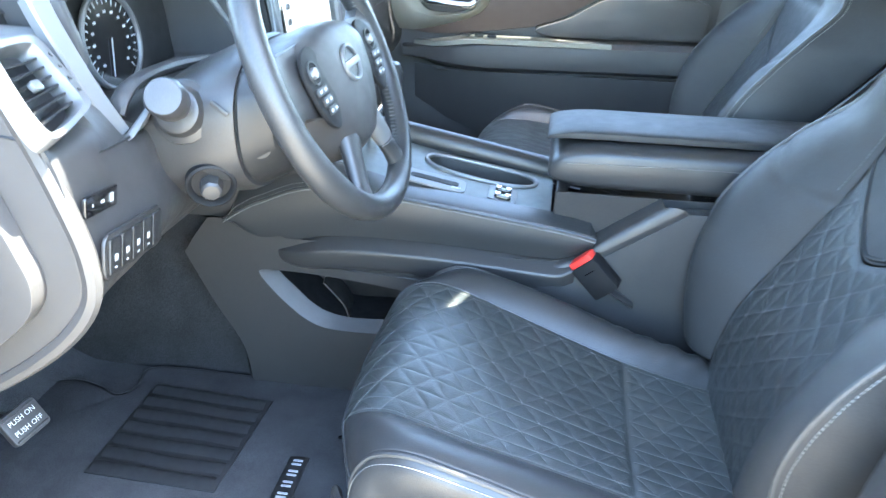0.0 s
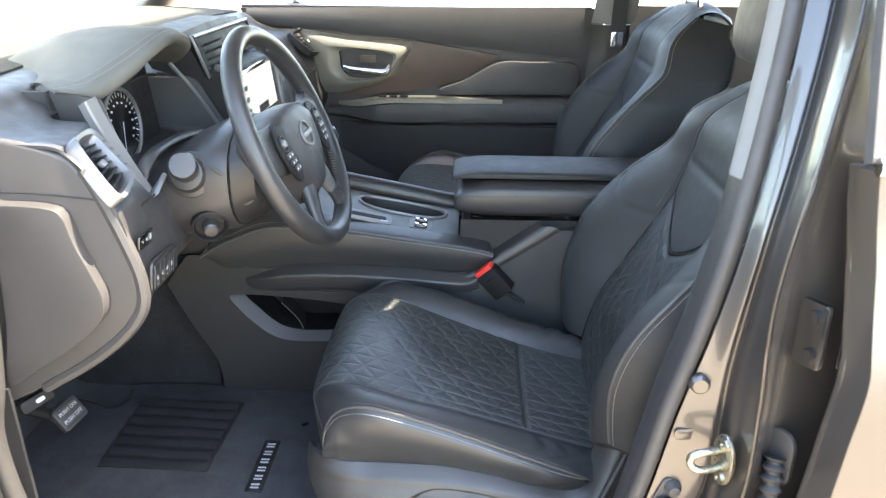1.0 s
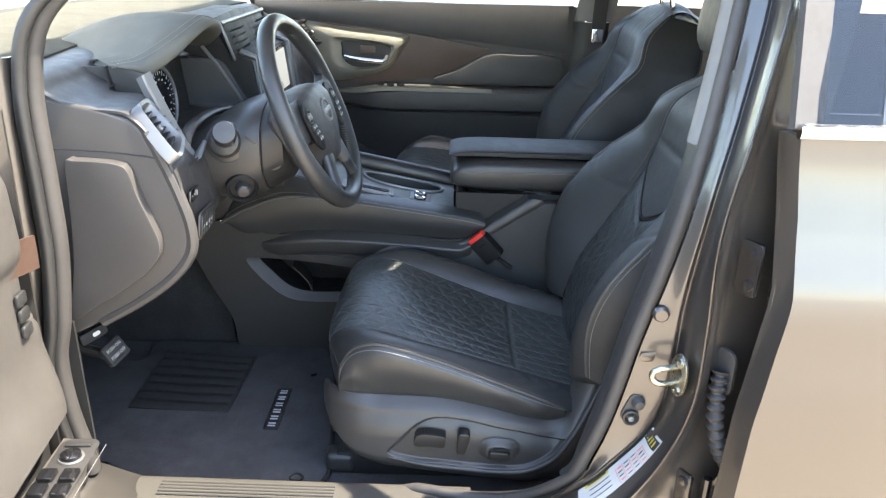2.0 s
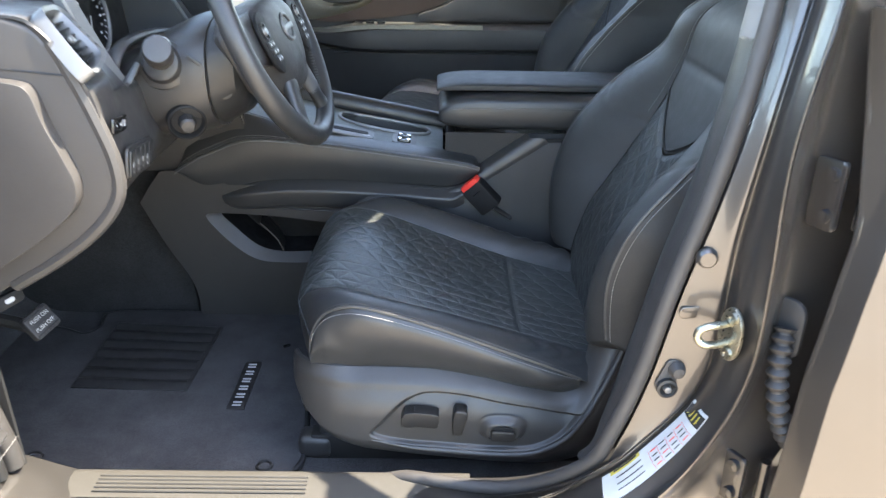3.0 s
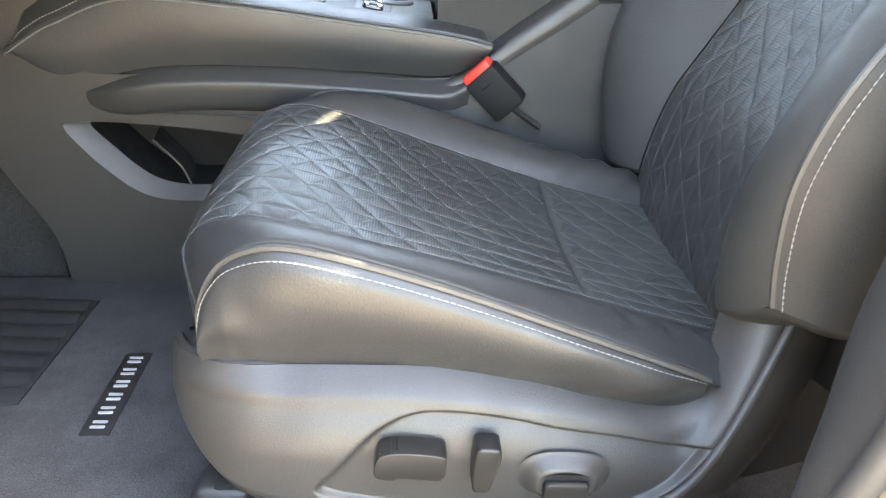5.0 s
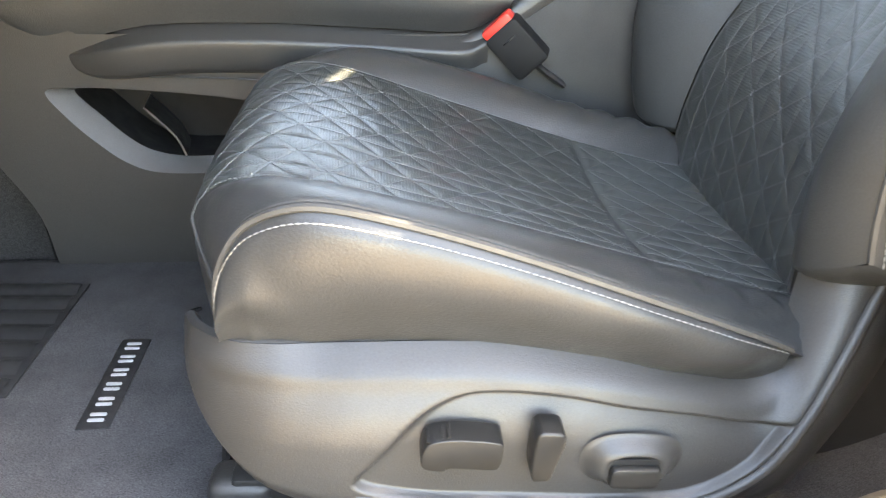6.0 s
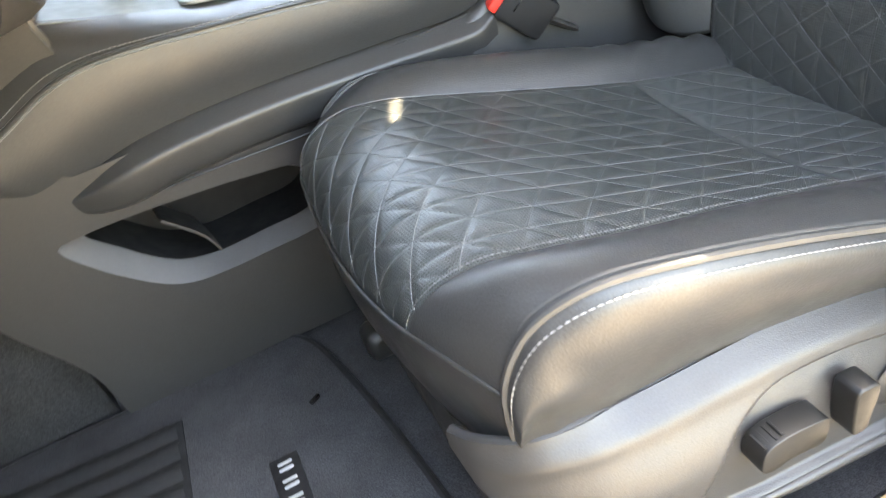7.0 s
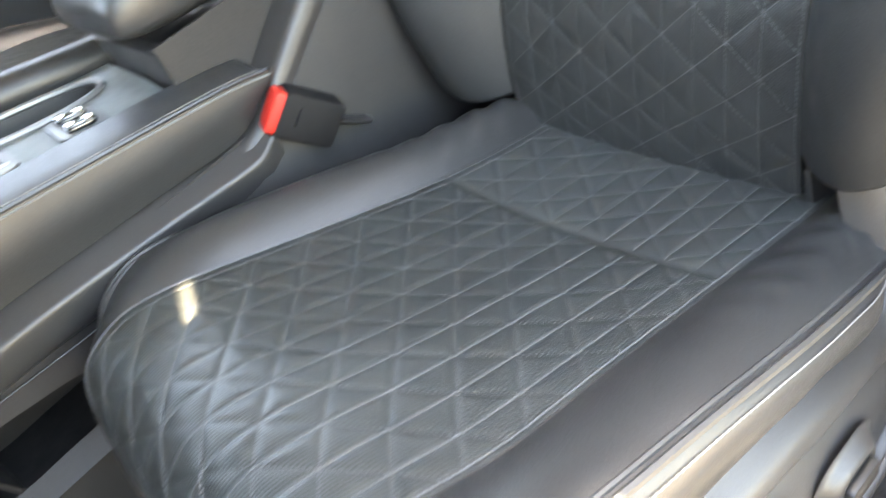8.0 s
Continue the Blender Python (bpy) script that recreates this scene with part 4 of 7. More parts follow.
# Flat-topped ledge that runs from the knee to the buckle.
LEDGE = [(-.405, .708), (-.36, .724), (-.28, .746), (-.15, .750), (.0, .743), (.07, .738), (.115, .737), (.142, .748)]
LSEC = [(0.25, 0.25), (-.40, -.20), (-.86, -.58), (-.97, -.70), (-1.0, -.86), (-.95, -1.2), (-.86, -1.6), (-.74, -1.95), (-.60, -2.15), (-.45, -2.25)]
def ledge(u, v):
    c = catmull([(a, 0, b) for a, b in LEDGE], u)
    w = 0.036 * smooth(-0.03, 0.28, u) * (1 - .12 * smooth(.85, 1, u))
    k = catmull([(a, b, 0) for a, b in LSEC], v)
    return (c.x, 1.240 + w * k.x, c.z + 0.028 * k.y * (0.12 + 0.88 * smooth(-.03, .28, u)))
part("ledge", sheet(ledge, 90, 26, -0.003), M_PLASTIC, console)
part("panel_gap", tube(curve([(-.345, 1.2245, .6885), (-.31, 1.2235, .6835), (-.213, 1.223, .681), (-.113, 1.224, .676), (.0, 1.225, .672)], 50), .0012, 6), M_DARKPLASTIC, console)

# Stitched upper pad from the knee to the rounded tail.
PAD_T = [(-.465, .765), (-.435, .785), (-.395, .806), (-.30, .838), (-.15, .828), (.0, .810), (.12, .794), (.172, .783)]
PAD_B = [(-.460, .762), (-.42, .730), (-.38, .722), (-.28, .744), (-.15, .748), (.0, .742), (.11, .738), (.165, .760)]
def top_z(x):
    """Height of the console's top panel along its near edge."""
    return 0.8084 - 0.160 * x + 0.213 * x * x
def pad(u, v):
    a, b = catmull([(p[0], 0, p[1]) for p in PAD_T], u), catmull([(p[0], 0, p[1]) for p in PAD_B], u)
    q = a.lerp(b, max(0, (v - 0.3) / 0.7))
    end = smooth(0.0, 0.03, 1 - u)
    if v < 0.3:
        t = v / 0.3
        rise = max(0.009, min(0.055, top_z(a.x) + .001 - a.z)) * (0.3 + 0.7 * end) * smooth(0.0, 0.14, u)
        c, d = math.sin(t * math.pi / 2), math.cos(t * math.pi / 2)
        return (a.x, 1.266 - 0.053 * (.55 * t + .45 * c) * (0.4 + 0.6 * end), a.z + rise * (.5 * d + .5 * (1 - t)) - 0.006 * (1 - end))
    t = (v - 0.3) / 0.7
    return (q.x, 1.213 - 0.006 * math.sin(math.pi * t) + 0.014 * t, q.z)
part("stitched_pad", sheet(pad, 90, 40, -0.004), M_LEATHER, console, "dark stitched leatherette pad")
run = [Vector(pad(k / 160, 0.30)) for k in range(161)]
part("stitching", stitches([Vector(pad(k / 160, .268)) + Vector((0, -.0006, .0010)) for k in range(161)], 0.0050, 0.0040, 0.0009), M_THREAD, console, "pale grey thread")
part("cord", tube([p + Vector((0, -.0006, -.0052)) for p in run], .0012, 6), M_THREAD_DARK, console, "grey cord below the seam")
part("seam", tube([p + Vector((0, -0.0002, 0)) for p in run], 0.0022, 6), M_LEATHER, console)

# Silver top panel with shifter gate, cup holders and heater switches.
def top_panel(u, v):
    x = -0.36 + 0.455 * u
    return (x, 1.262 + 0.182 * v, top_z(x) + 0.004 * math.sin(math.pi * v) + 0.012 * v)
CUP = [(-0.036 + 0.100 * math.copysign(abs(math.cos(t)) ** .8, math.cos(t)), 1.386 + 0.040 * math.copysign(abs(math.sin(t)) ** .8, math.sin(t))) for t in (2 * math.pi * k / 44 for k in range(44))]
def tray_z(x, y):
    return top_z(x) + 0.004 * math.sin(math.pi * (y - 1.262) / 0.182) + 0.012 * (y - 1.262) / 0.182
tray = [(-.36 + .455 * k / 20, 1.262) for k in range(21)] + [(.095, 1.262 + .182 * k / 8) for k in range(1, 9)] + [(.095 - .455 * k / 20, 1.444) for k in range(1, 21)] + [(-.36, 1.444 - .182 * k / 8) for k in range(1, 8)]
bm = bmesh.new()
loops = []
for ring in (tray, CUP):
    vs = [bm.verts.new((x, y, tray_z(x, y))) for x, y in ring]
    loops += [bm.edges.new((vs[k], vs[(k + 1) % len(vs)])) for k in range(len(vs))]
bmesh.ops.triangle_fill(bm, edges=loops, use_beauty=True)
part("top_panel", bm, M_CONSOLE, console, "silver metal-look top panel")
part("panel_edge", sheet(lambda u, v: (-.36 + .455 * u, 1.2625 - .004 * v, tray_z(-.36 + .455 * u, 1.262) - .0005 - .055 * v * (1 - .6 * u)), 40, 6, 0.003), M_CONSOLE, console)
part("far_pad", tube([(-.45, 1.468, .895), (-.2, 1.468, .868), (.10, 1.468, .812), (.13, 1.468, .795)], 0.024, 12), M_LEATHER, console)
part("far_side", sheet(lambda u, v: (-.45 + .60 * u, 1.49, .42 + .43 * v - .08 * u * v), 10, 8, 0.006), M_PLASTIC, console)

def top_pose(x, y, dz=0.0):
    return axes((x, y, top_z(x) + 0.004 + 0.066 * (y - 1.262) + dz), (0.19, -0.066, 1), (1, 0, 0))
# Oval cup holder: dark well with a bright rim.
def cup_ring(sc, dz):
    return [(-.036 + (x + .036) * sc, 1.386 + (y - 1.386) * sc, tray_z(x, y) + dz) for x, y in CUP]
bm = loft([cup_ring(1.0, 0.0), cup_ring(.97, -.006), cup_ring(.93, -.05), cup_ring(.88, -.07)], cap=False)
bm.verts.ensure_lookup_table()
bm.faces.new([bm.verts[len(bm.verts) - len(CUP) + k] for k in range(len(CUP))])
well = part("cup_holder", bm, M_DARKPLASTIC, console, "dark oval double cup holder")
part("cup_rim", tube(cup_ring(1.01, 0.0015), 0.0042, 8, closed=True), M_SATIN, well, "satin silver rim")
for x in (-.085, .012):
    part("cup_grip", lathe([(0.030, 0), (0.033, 0.012), (0.031, 0.016), (0.028, 0.004)], Matrix.Translation((x, 1.386, top_z(x) - .050)), 24), M_RUBBER, well)
m = top_pose(0.010, 1.306)
sw = part("seat_heater_switch", plate(m, 0.050, 0.058, 0.003, 0.006), M_SATIN, console, "silver plate of the seat heater switches")
for dy in (-0.014, 0.014):
    kn = part("knob", plate(m @ Matrix.Translation((0.0, dy, 0.003)), 0.030, 0.020, 0.005, 0.006, 0.002), M_GLOSS, sw, "dark rocker switch")
    for dx in (-.009, .009):
        part("cap", plate(m @ Matrix.Translation((dx, dy, 0.008)), 0.009, 0.011, 0.003, 0.003, 0.001), M_CHROME, kn, "chrome cap")
m = top_pose(-0.118, 1.293)
gate = part("shifter_gate", plate(m, 0.13, 0.052, 0.004, 0.012), M_SATIN, console, "silver shifter surround")
part("gate_mark", plate(m @ Matrix.Translation((.050, -.012, .004)), 0.016, 0.006, 0.0006, 0.001, 0), M_WHITE, gate)
part("gate_slot", plate(m @ Matrix.Translation((0.01, 0.0, 0.004)), 0.085, 0.016, 0.0012, 0.006, 0.0), M_SLAT, gate, "dark shifter slot")
m = top_pose(-0.235, 1.36)
lever = part("shift_lever", tube([m @ Vector((0.0, 0, 0)), m @ Vector((0.0, 0, 0.07)), m @ Vector((0.01, 0, 0.10))], 0.010, 10), M_CHROME, console, "chrome shift lever")
part("shift_knob", lathe([(0.004, 0.0), (0.020, 0.004), (0.024, 0.03), (0.022, 0.06), (0.012, 0.075), (0.002, 0.078)], m @ Matrix.Translation((0.012, 0, 0.085)), 16), M_LEATHER, lever)

# Rear box and padded armrest lid.
def rear_box(u, v):
    x = 0.10 + 0.52 * u
    return (x, 1.258 + 0.004 * math.sin(3 * v), 0.44 + 0.405 * v)
part("rear_side", sheet(rear_box, 20, 20, 0.004), M_DULL, console)
part("front_wall", box(0.112, 1.385, 0.785, 0.02, 0.22, 0.10, 0.004), M_PLASTIC, console)
# A sloping step climbs from the ledge to the armrest; the panel behind it stands proud.
STEP_IN = [(.080, 1.236, .735), (.105, 1.234, .732), (.128, 1.228, .739), (.144, 1.225, .748), (.173, 1.224, .771), (.205, 1.224, .795), (.237, 1.224, .818), (.274, 1.224, .844)]
STEP_OUT = [(.080, 1.206, .714), (.100, 1.209, .714), (.127, 1.214, .722), (.155, 1.215, .741), (.186, 1.215, .763), (.219, 1.215, .785), (.257, 1.215, .810), (.306, 1.215, .844)]
def step_skin(u, v):
    a, b = catmull(STEP_IN, u), catmull(STEP_OUT, u)
    if v < .12:
        return a + Vector((-.003, .036, .003)) * (1 - v / .12)
    if v > .86:
        t = (v - .86) / .14
        return b + Vector((.010 * t, .003 * t, -.012 * t))
    t = (v - .12) / .74
    return a.lerp(b, t) + Vector((-.002, -.0015, .003)) * math.sin(math.pi * t)
part("step", sheet(step_skin, 60, 24), M_PLASTIC, console)
part("rear_panel", slab([Vector(p) + Vector((.006, .0005, -.006)) for p in curve(STEP_OUT, 30)] + [Vector(p) for p in ((.61, 1.2155, .844), (.61, 1.2155, .44), (.06, 1.2155, .44), (.06, 1.2155, .66))], (0, .03, 0), .002), M_DULL, console)

def arm_body(x0, x1, y0, y1, z0, z1, crown):
    secs = []
    for k in range(40):
        u = k / 39
        u = u ** 1.6
        e = (1 - (1 - min(u / 0.16, 1)) ** 2) ** 0.5 if u < 0.16 else 1.0
        x = x0 + (x1 - x0) * u
        zm, h = (z0 + z1) / 2, (z1 - z0) / 2 * (0.25 + 0.75 * e)
        ring = []
        for j in range(32):
            t = 2 * math.pi * j / 32
            cy, cz = math.cos(t), math.sin(t)
            y = (y0 + y1) / 2 + (y1 - y0) / 2 * math.copysign(abs(cy) ** 0.46, cy) * (0.86 + 0.14 * e)
            z = zm + h * math.copysign(abs(cz) ** 0.38, cz) + (crown * (1 - ((y - (y0 + y1) / 2) / ((y1 - y0) / 2)) ** 2) if cz > 0 else 0)
            ring.append((x, y, z - 0.010 * (1 - e)))
        secs.append(ring)
    return loft(secs)
arm = part("armrest_body", arm_body(0.085, 0.66, 1.270, 1.475, 0.842, 0.922, 0.0), M_LEATHER, console)
lid = part("armrest_lid", arm_body(0.080, 0.66, 1.300, 1.462, 0.922, 0.939, 0.005), M_BACK, console)
part("stitching", stitches([(0.115 + 0.5 * k / 100, 1.2675, 0.892 + 0.004 * math.sin(k / 30)) for k in range(101)], 0.0052, 0.0042, 0.0008), M_THREAD, arm, "pale grey thread")

# Belt buckle on its stalk.
buckle = thing("seat_belt_buckle", "black seat belt buckle with red release button", "seat belt")
BU, BD = Vector((.66, -.30, .69)).normalized(), Vector((.655, -.09, -.75)).normalized()
BN = BU.cross(BD).normalized()
if BN.y > 0:
    BN = -BN
mb = Matrix((BU, BN.cross(BU), BN)).transposed().to_4x4()
mb.translation = Vector((.180, 1.216, .727))
down = 1 if (mb.to_3x3() @ Vector((0, 1, 0))).z < 0 else -1
part("housing", plate(mb @ Matrix.Translation((0, down * .003, -.002)), 0.050, 0.066, 0.028, 0.006, 0.003), M_SLAT, buckle)
part("release_button", plate(mb @ Matrix.Translation((0, -down * .033, .001)), 0.044, 0.014, 0.023, 0.004, 0.003), M_RED, buckle, "red release button")
part("groove", plate(mb @ Matrix.Translation((.002, -down * .012, .026)), 0.020, 0.0016, 0.0006, 0.0004, 0), M_GLOSS, buckle)
part("stalk", tube([mb @ Vector((0, down * .034, .008)), mb @ Vector((0.002, down * .05, .006)), mb @ Vector((0.004, down * .080, -.006))], 0.011, 8, flat=.4), M_PLASTIC, buckle)

# Dark closing wall behind the pad's front end.
part("tunnel_side", slab([(-1.1, 1.285, .38), (-.47, 1.285, .38), (-.50, 1.285, .80), (-.50, 1.285, .92), (-1.1, 1.285, .92)], (0, .02, 0), .002), M_DARKCARPET, console, "dark carpeted tunnel side")

# ---------------------------------------------------------------- dashboard
dash = thing("dashboard", "charcoal stitched dashboard with satin silver vent frames", "dashboard")

# Profile of the dash from the windscreen, over the top, down the face and under: (x, z).
D_PROF = [(-1.12, 1.192), (-.88, 1.200), (-.68, 1.200), (-.585, 1.196), (-.548, 1.172), (-.50, 1.153), (-.432, 1.146), (-.395, 1.10), (-.370, 1.05), (-.360, .99), (-.352, .94), (-.375, .895), (-.46, .82), (-.60, .75)]
def dash_skin(u, v):
    c = catmull([(a, 0, b) for a, b in D_PROF], u)
    y = 0.640 + 1.54 * v
    side = abs(y - CAR)
    turn = 0.014 * smooth(0.60, 0.77, side) - 0.012 * smooth(0.62, 0.50, side)
    far = -0.03 * smooth(1.75, 1.95, y) * smooth(2.2, 2.05, y)
    hole = 0.0
    if 0.79 < y < 1.215 and u > 0.25:
        hole = -0.17 * smooth(0.79, 0.805, y) * smooth(1.215, 1.20, y) * smooth(1.035, 1.05, c.z) * smooth(0.36, 0.44, u)
    near = -0.026 * smooth(0.70, 0.785, y) * smooth(0.90, 0.86, y) * smooth(1.01, 1.09, c.z)
    vent_hole = -0.04 * smooth(.640, .655, y) * smooth(.748, .733, y) * smooth(1.060, 1.075, c.z) * smooth(1.146, 1.136, c.z) * smooth(.3, .4, u)
    return (c.x + vent_hole + (turn + far + near) * smooth(0.35, 0.55, u) + hole, y, c.z)
part("dash_body", sheet(dash_skin, 110, 260, 0.004), M_SOFT, dash)
part("dash_top", sheet(lambda u, v: (-1.11 + .50 * u - .06 * math.sin(math.pi * v), .66 + 1.50 * v, 1.204 + .010 * math.sin(math.pi * u)), 14, 30, .004), M_DASHTOP, dash, "olive-grey dash top")

# Seam between the upper and lower face at both sides.
for s in (0, 1):
    ys = [(0.66 + 0.17 * k / 20) if s == 0 else (2.16 - 0.17 * k / 20) for k in range(21)]
    part("panel_gap", tube([(-0.357 - 0.10 * abs(abs(y - CAR) - 0.75), y, 1.045 - 0.06 * (0.75 - abs(y - CAR))) for y in ys], 0.0016, 6), M_DARKPLASTIC, dash)

def cap_side(y0, sg, sub):
    cap = curve([(-1.0, 1.12, 0), (-.80, 1.17, 0), (-.62, 1.193, 0), (-.55, 1.168, 0), (-.46, 1.150, 0), (-.412, 1.130, 0), (-.385, 1.08, 0), (-.362, 1.02, 0), (-.346, .96, 0), (-.352, .91, 0), (-.40, .855, 0), (-.49, .795, 0), (-.60, .745, 0), (-.80, .74, 0)], 60)
    part("end_cap", slab([(p.x, y0, p.y) for p in cap] + [(-1.0, y0, .75)], (0, sg * 0.016, 0), 0.007, 3), M_ENDCAP, dash, "grained dash end cap, lightened to taupe for outside light")
    if sub:
        cov = curve([(-.545, .803, 0), (-.530, .90, 0), (-.523, 1.0, 0), (-.520, 1.070, 0), (-.505, 1.075, 0), (-.445, 1.072, 0), (-.424, 1.060, 0), (-.413, 1.020, 0), (-.396, .975, 0), (-.386, .940, 0), (-.396, .905, 0), (-.44, .866, 0), (-.50, .826, 0)], 64, True)
        part("end_cover", slab([(p.x, y0 + sg * 0.016, p.y) for p in cov], (0, sg * 0.024, 0), 0.012, 4), M_ENDCAP, dash, "raised fuse cover, coloured lighter for outside light")
        part("panel_gap", tube([(-.60, y0 + sg * .0165, 1.088), (-.47, y0 + sg * .0165, 1.086), (-.385, y0 + sg * .0165, 1.078)], 0.0014, 6), M_DARKPLASTIC, dash)
        part("edge_band", tube([(p.x + .004, y0 + sg * 0.010, p.y) for p in cap[24:52]], 0.010, 8), M_ENDCAP, dash)
cap_side(0.655, -1, True)
cap_side(2 * CAR - 0.655, 1, False)

# Outer vents: a silver frame with slats.
def vent(flip, ring_material):
    q = [Vector(p) for p in ((-.425, .654, 1.146), (-.447, .756, 1.139), (-.381, .735, 1.076), (-.352, .614, 1.072))]
    if flip:
        q = [Vector((p.x, 2 * CAR - p.y, p.z)) for p in q]
    n = (q[3] - q[0]).cross(q[1] - q[0]).normalized()
    if n.x < 0:
        n = -n

    def P(a, b, h=0.0):
        return q[0] * (1 - a) * (1 - b) + q[1] * a * (1 - b) + q[2] * a * b + q[3] * (1 - a) * b + n * (h + 0.009)
    inner = [(.17, .09), (.45, .07), (.72, .09), (.82, .17), (.85, .45), (.88, .72), (.84, .88), (.58, .93), (.26, .93), (.13, .89), (.08, .70), (.07, .45), (.10, .20)]
    outer_ = [(.10, .0), (.40, -.02), (.80, -.01), (.98, .06), (1.0, .34), (1.0, .74), (.95, .96), (.62, 1.01), (.30, 1.02), (.08, .98), (.0, .80), (-.01, .45), (.02, .10)]
    ins_ = curve([(a, b, 0) for a, b in inner], 66, True)
    out_ = curve([(a, b, 0) for a, b in outer_], 66, True)
    mid_ = [a.lerp(b, .24) for a, b in zip(ins_, out_)]
    edge_ = [a.lerp(b, .93) for a, b in zip(ins_, out_)]
    frame_ob = part("vent", loft([[P(p.x, p.y, h) for p in r] for r, h in ((ins_, -.016), (ins_, -.002), (mid_, .007), (edge_, .009), (out_, .004), (out_, -.012))], cap=False), ring_material, dash, "satin vent frame")
    part("vent_back", slab([P(p.x, p.y, -0.016) for p in ins_], n * 0.002), M_RUBBER, frame_ob)
    for k in range(4):
        part("slot", slab([P(a, b, 0.0088) for a, b in ((.91, .26 + .16 * k), (.95, .28 + .16 * k), (.95, .31 + .16 * k), (.91, .29 + .16 * k))], n * 0.001), M_DARKPLASTIC, frame_ob)
    for k in range(6):
        b = 0.17 + 0.118 * k
        sl = [P(.08, b, -0.014), P(.86, b, -0.014), P(.86, b + 0.05, 0.0), P(.08, b + 0.05, 0.0)]
        part("slat", slab(sl, (q[3] - q[0]).normalized() * 0.0028, 0.0008), M_SLAT, frame_ob)
    part("tab", plate(axes(P(.42, .50, 0.000), n, q[1] - q[0]), 0.018, 0.010, 0.006, 0.003, 0.001), M_SATIN, frame_ob, "silver vent tab")
vent(False, M_SATIN)
vent(True, M_SOFT)

# Silver blade at the gauges' edge, thin arc at their far edge.
blade = curve([(-.442, .778, 1.186), (-.430, .781, 1.152), (-.405, .794, 1.085), (-.385, .808, 1.036)], 24)
secs = []
for k, p in enumerate(blade):
    w = 0.0130 - 0.002 * k / 23
    across, out = Vector((.66, .28, -.70)).cross(Vector((.9, -.3, .3))).normalized(), Vector((.84, -.30, .45)).normalized()
    across = (blade[min(k + 1, 23)] - blade[max(k - 1, 0)]).cross(out).normalized()
    secs.append([p + across * (w * a) + out * b for a, b in ((-1, -.012), (-1, .001), (-.8, .004), (.8, .004), (1, .001), (1, -.012))])
blade_ob = part("silver_blade", loft(secs), M_SILVER, dash, "satin silver trim blade")
part("blade_foot", slab([(-.392, .796, 1.026), (-.372, .798, 1.040), (-.372, .818, 1.050), (-.374, .846, 1.060), (-.382, .848, 1.042), (-.390, .816, 1.026)], (.010, -.004, -.002), .003, 3), M_SILVER, blade_ob)
part("silver_arc", tube(curve([(-.455, 1.140, 1.188), (-.425, 1.158, 1.14), (-.398, 1.172, 1.09), (-.380, 1.182, 1.05)], 24), 0.004, 8), M_SATIN, dash, "thin satin silver arc")

# Rounded stitched hood over the gauges.
HY = (.795, .830, .868, .920, .968, 1.035, 1.100, 1.144, 1.190)
HX = (-.505, -.480, -.462, -.432, -.413, -.404, -.406, -.412, -.450)
HLOW = (1.184, 1.174, 1.166, 1.190, 1.215, 1.231, 1.225, 1.206, 1.180)
HTOP = (1.198, 1.200, 1.206, 1.229, 1.248, 1.262, 1.258, 1.241, 1.200)
secs = []
for k in range(49):
    x1, lo, top = (catmull([(HY[i], v[i], 0) for i in range(9)], k / 48).y for v in (HX, HLOW, HTOP))
    y = catmull([(HY[i], 0, 0) for i in range(9)], k / 48).x
    f = smooth(.80, .96, y)
    b = lambda x: x + (1 - f) * (-.56 - x) * .9 if x < -.56 else x
    prof = [(b(-.76), 1.165 + .02 * (1 - f)), (b(-.70), 1.188 + (top - 1.20) * .35), (b(-.62), 1.198 + (top - 1.20) * .75), (-.54, top - .001), (x1 - .05, top), (x1 - .018, top - .006), (x1 - .002, top * .65 + lo * .35), (x1, top * .35 + lo * .65), (x1 - .006, lo + .004), (x1 - .018, lo),
            (x1 - .05, lo + .003), (-.58, lo + .002), (b(-.72), 1.155 + .025 * (1 - f))]
    secs.append([(p.x, y + .60 * (1 - smooth(.80, 1.10, y)) * max(0, -.47 - p.x), p.y) for p in curve([(q[0], q[1], 0) for q in prof], 52)])
hood_ob = part("gauge_hood", loft(secs), M_HOOD, dash, "padded stitched hood over the gauges, olive-grey lightened for sky light")
for row in (20, 22):
    part("stitching", stitches([Vector(s[row]) + Vector((0.0, 0, 0.0012)) for s in secs[2:-4]], 0.0055, 0.0044, 0.0009), M_THREAD, hood_ob, "pale grey thread")
part("hood_side", slab([(-.74, .822, 1.12), (-.44, .848, 1.10), (-.462, .848, 1.172), (-.50, .822, 1.188), (-.74, .815, 1.190)], (0, .012, 0), .003), M_SOFT, hood_ob, "charcoal side wall under the hood")

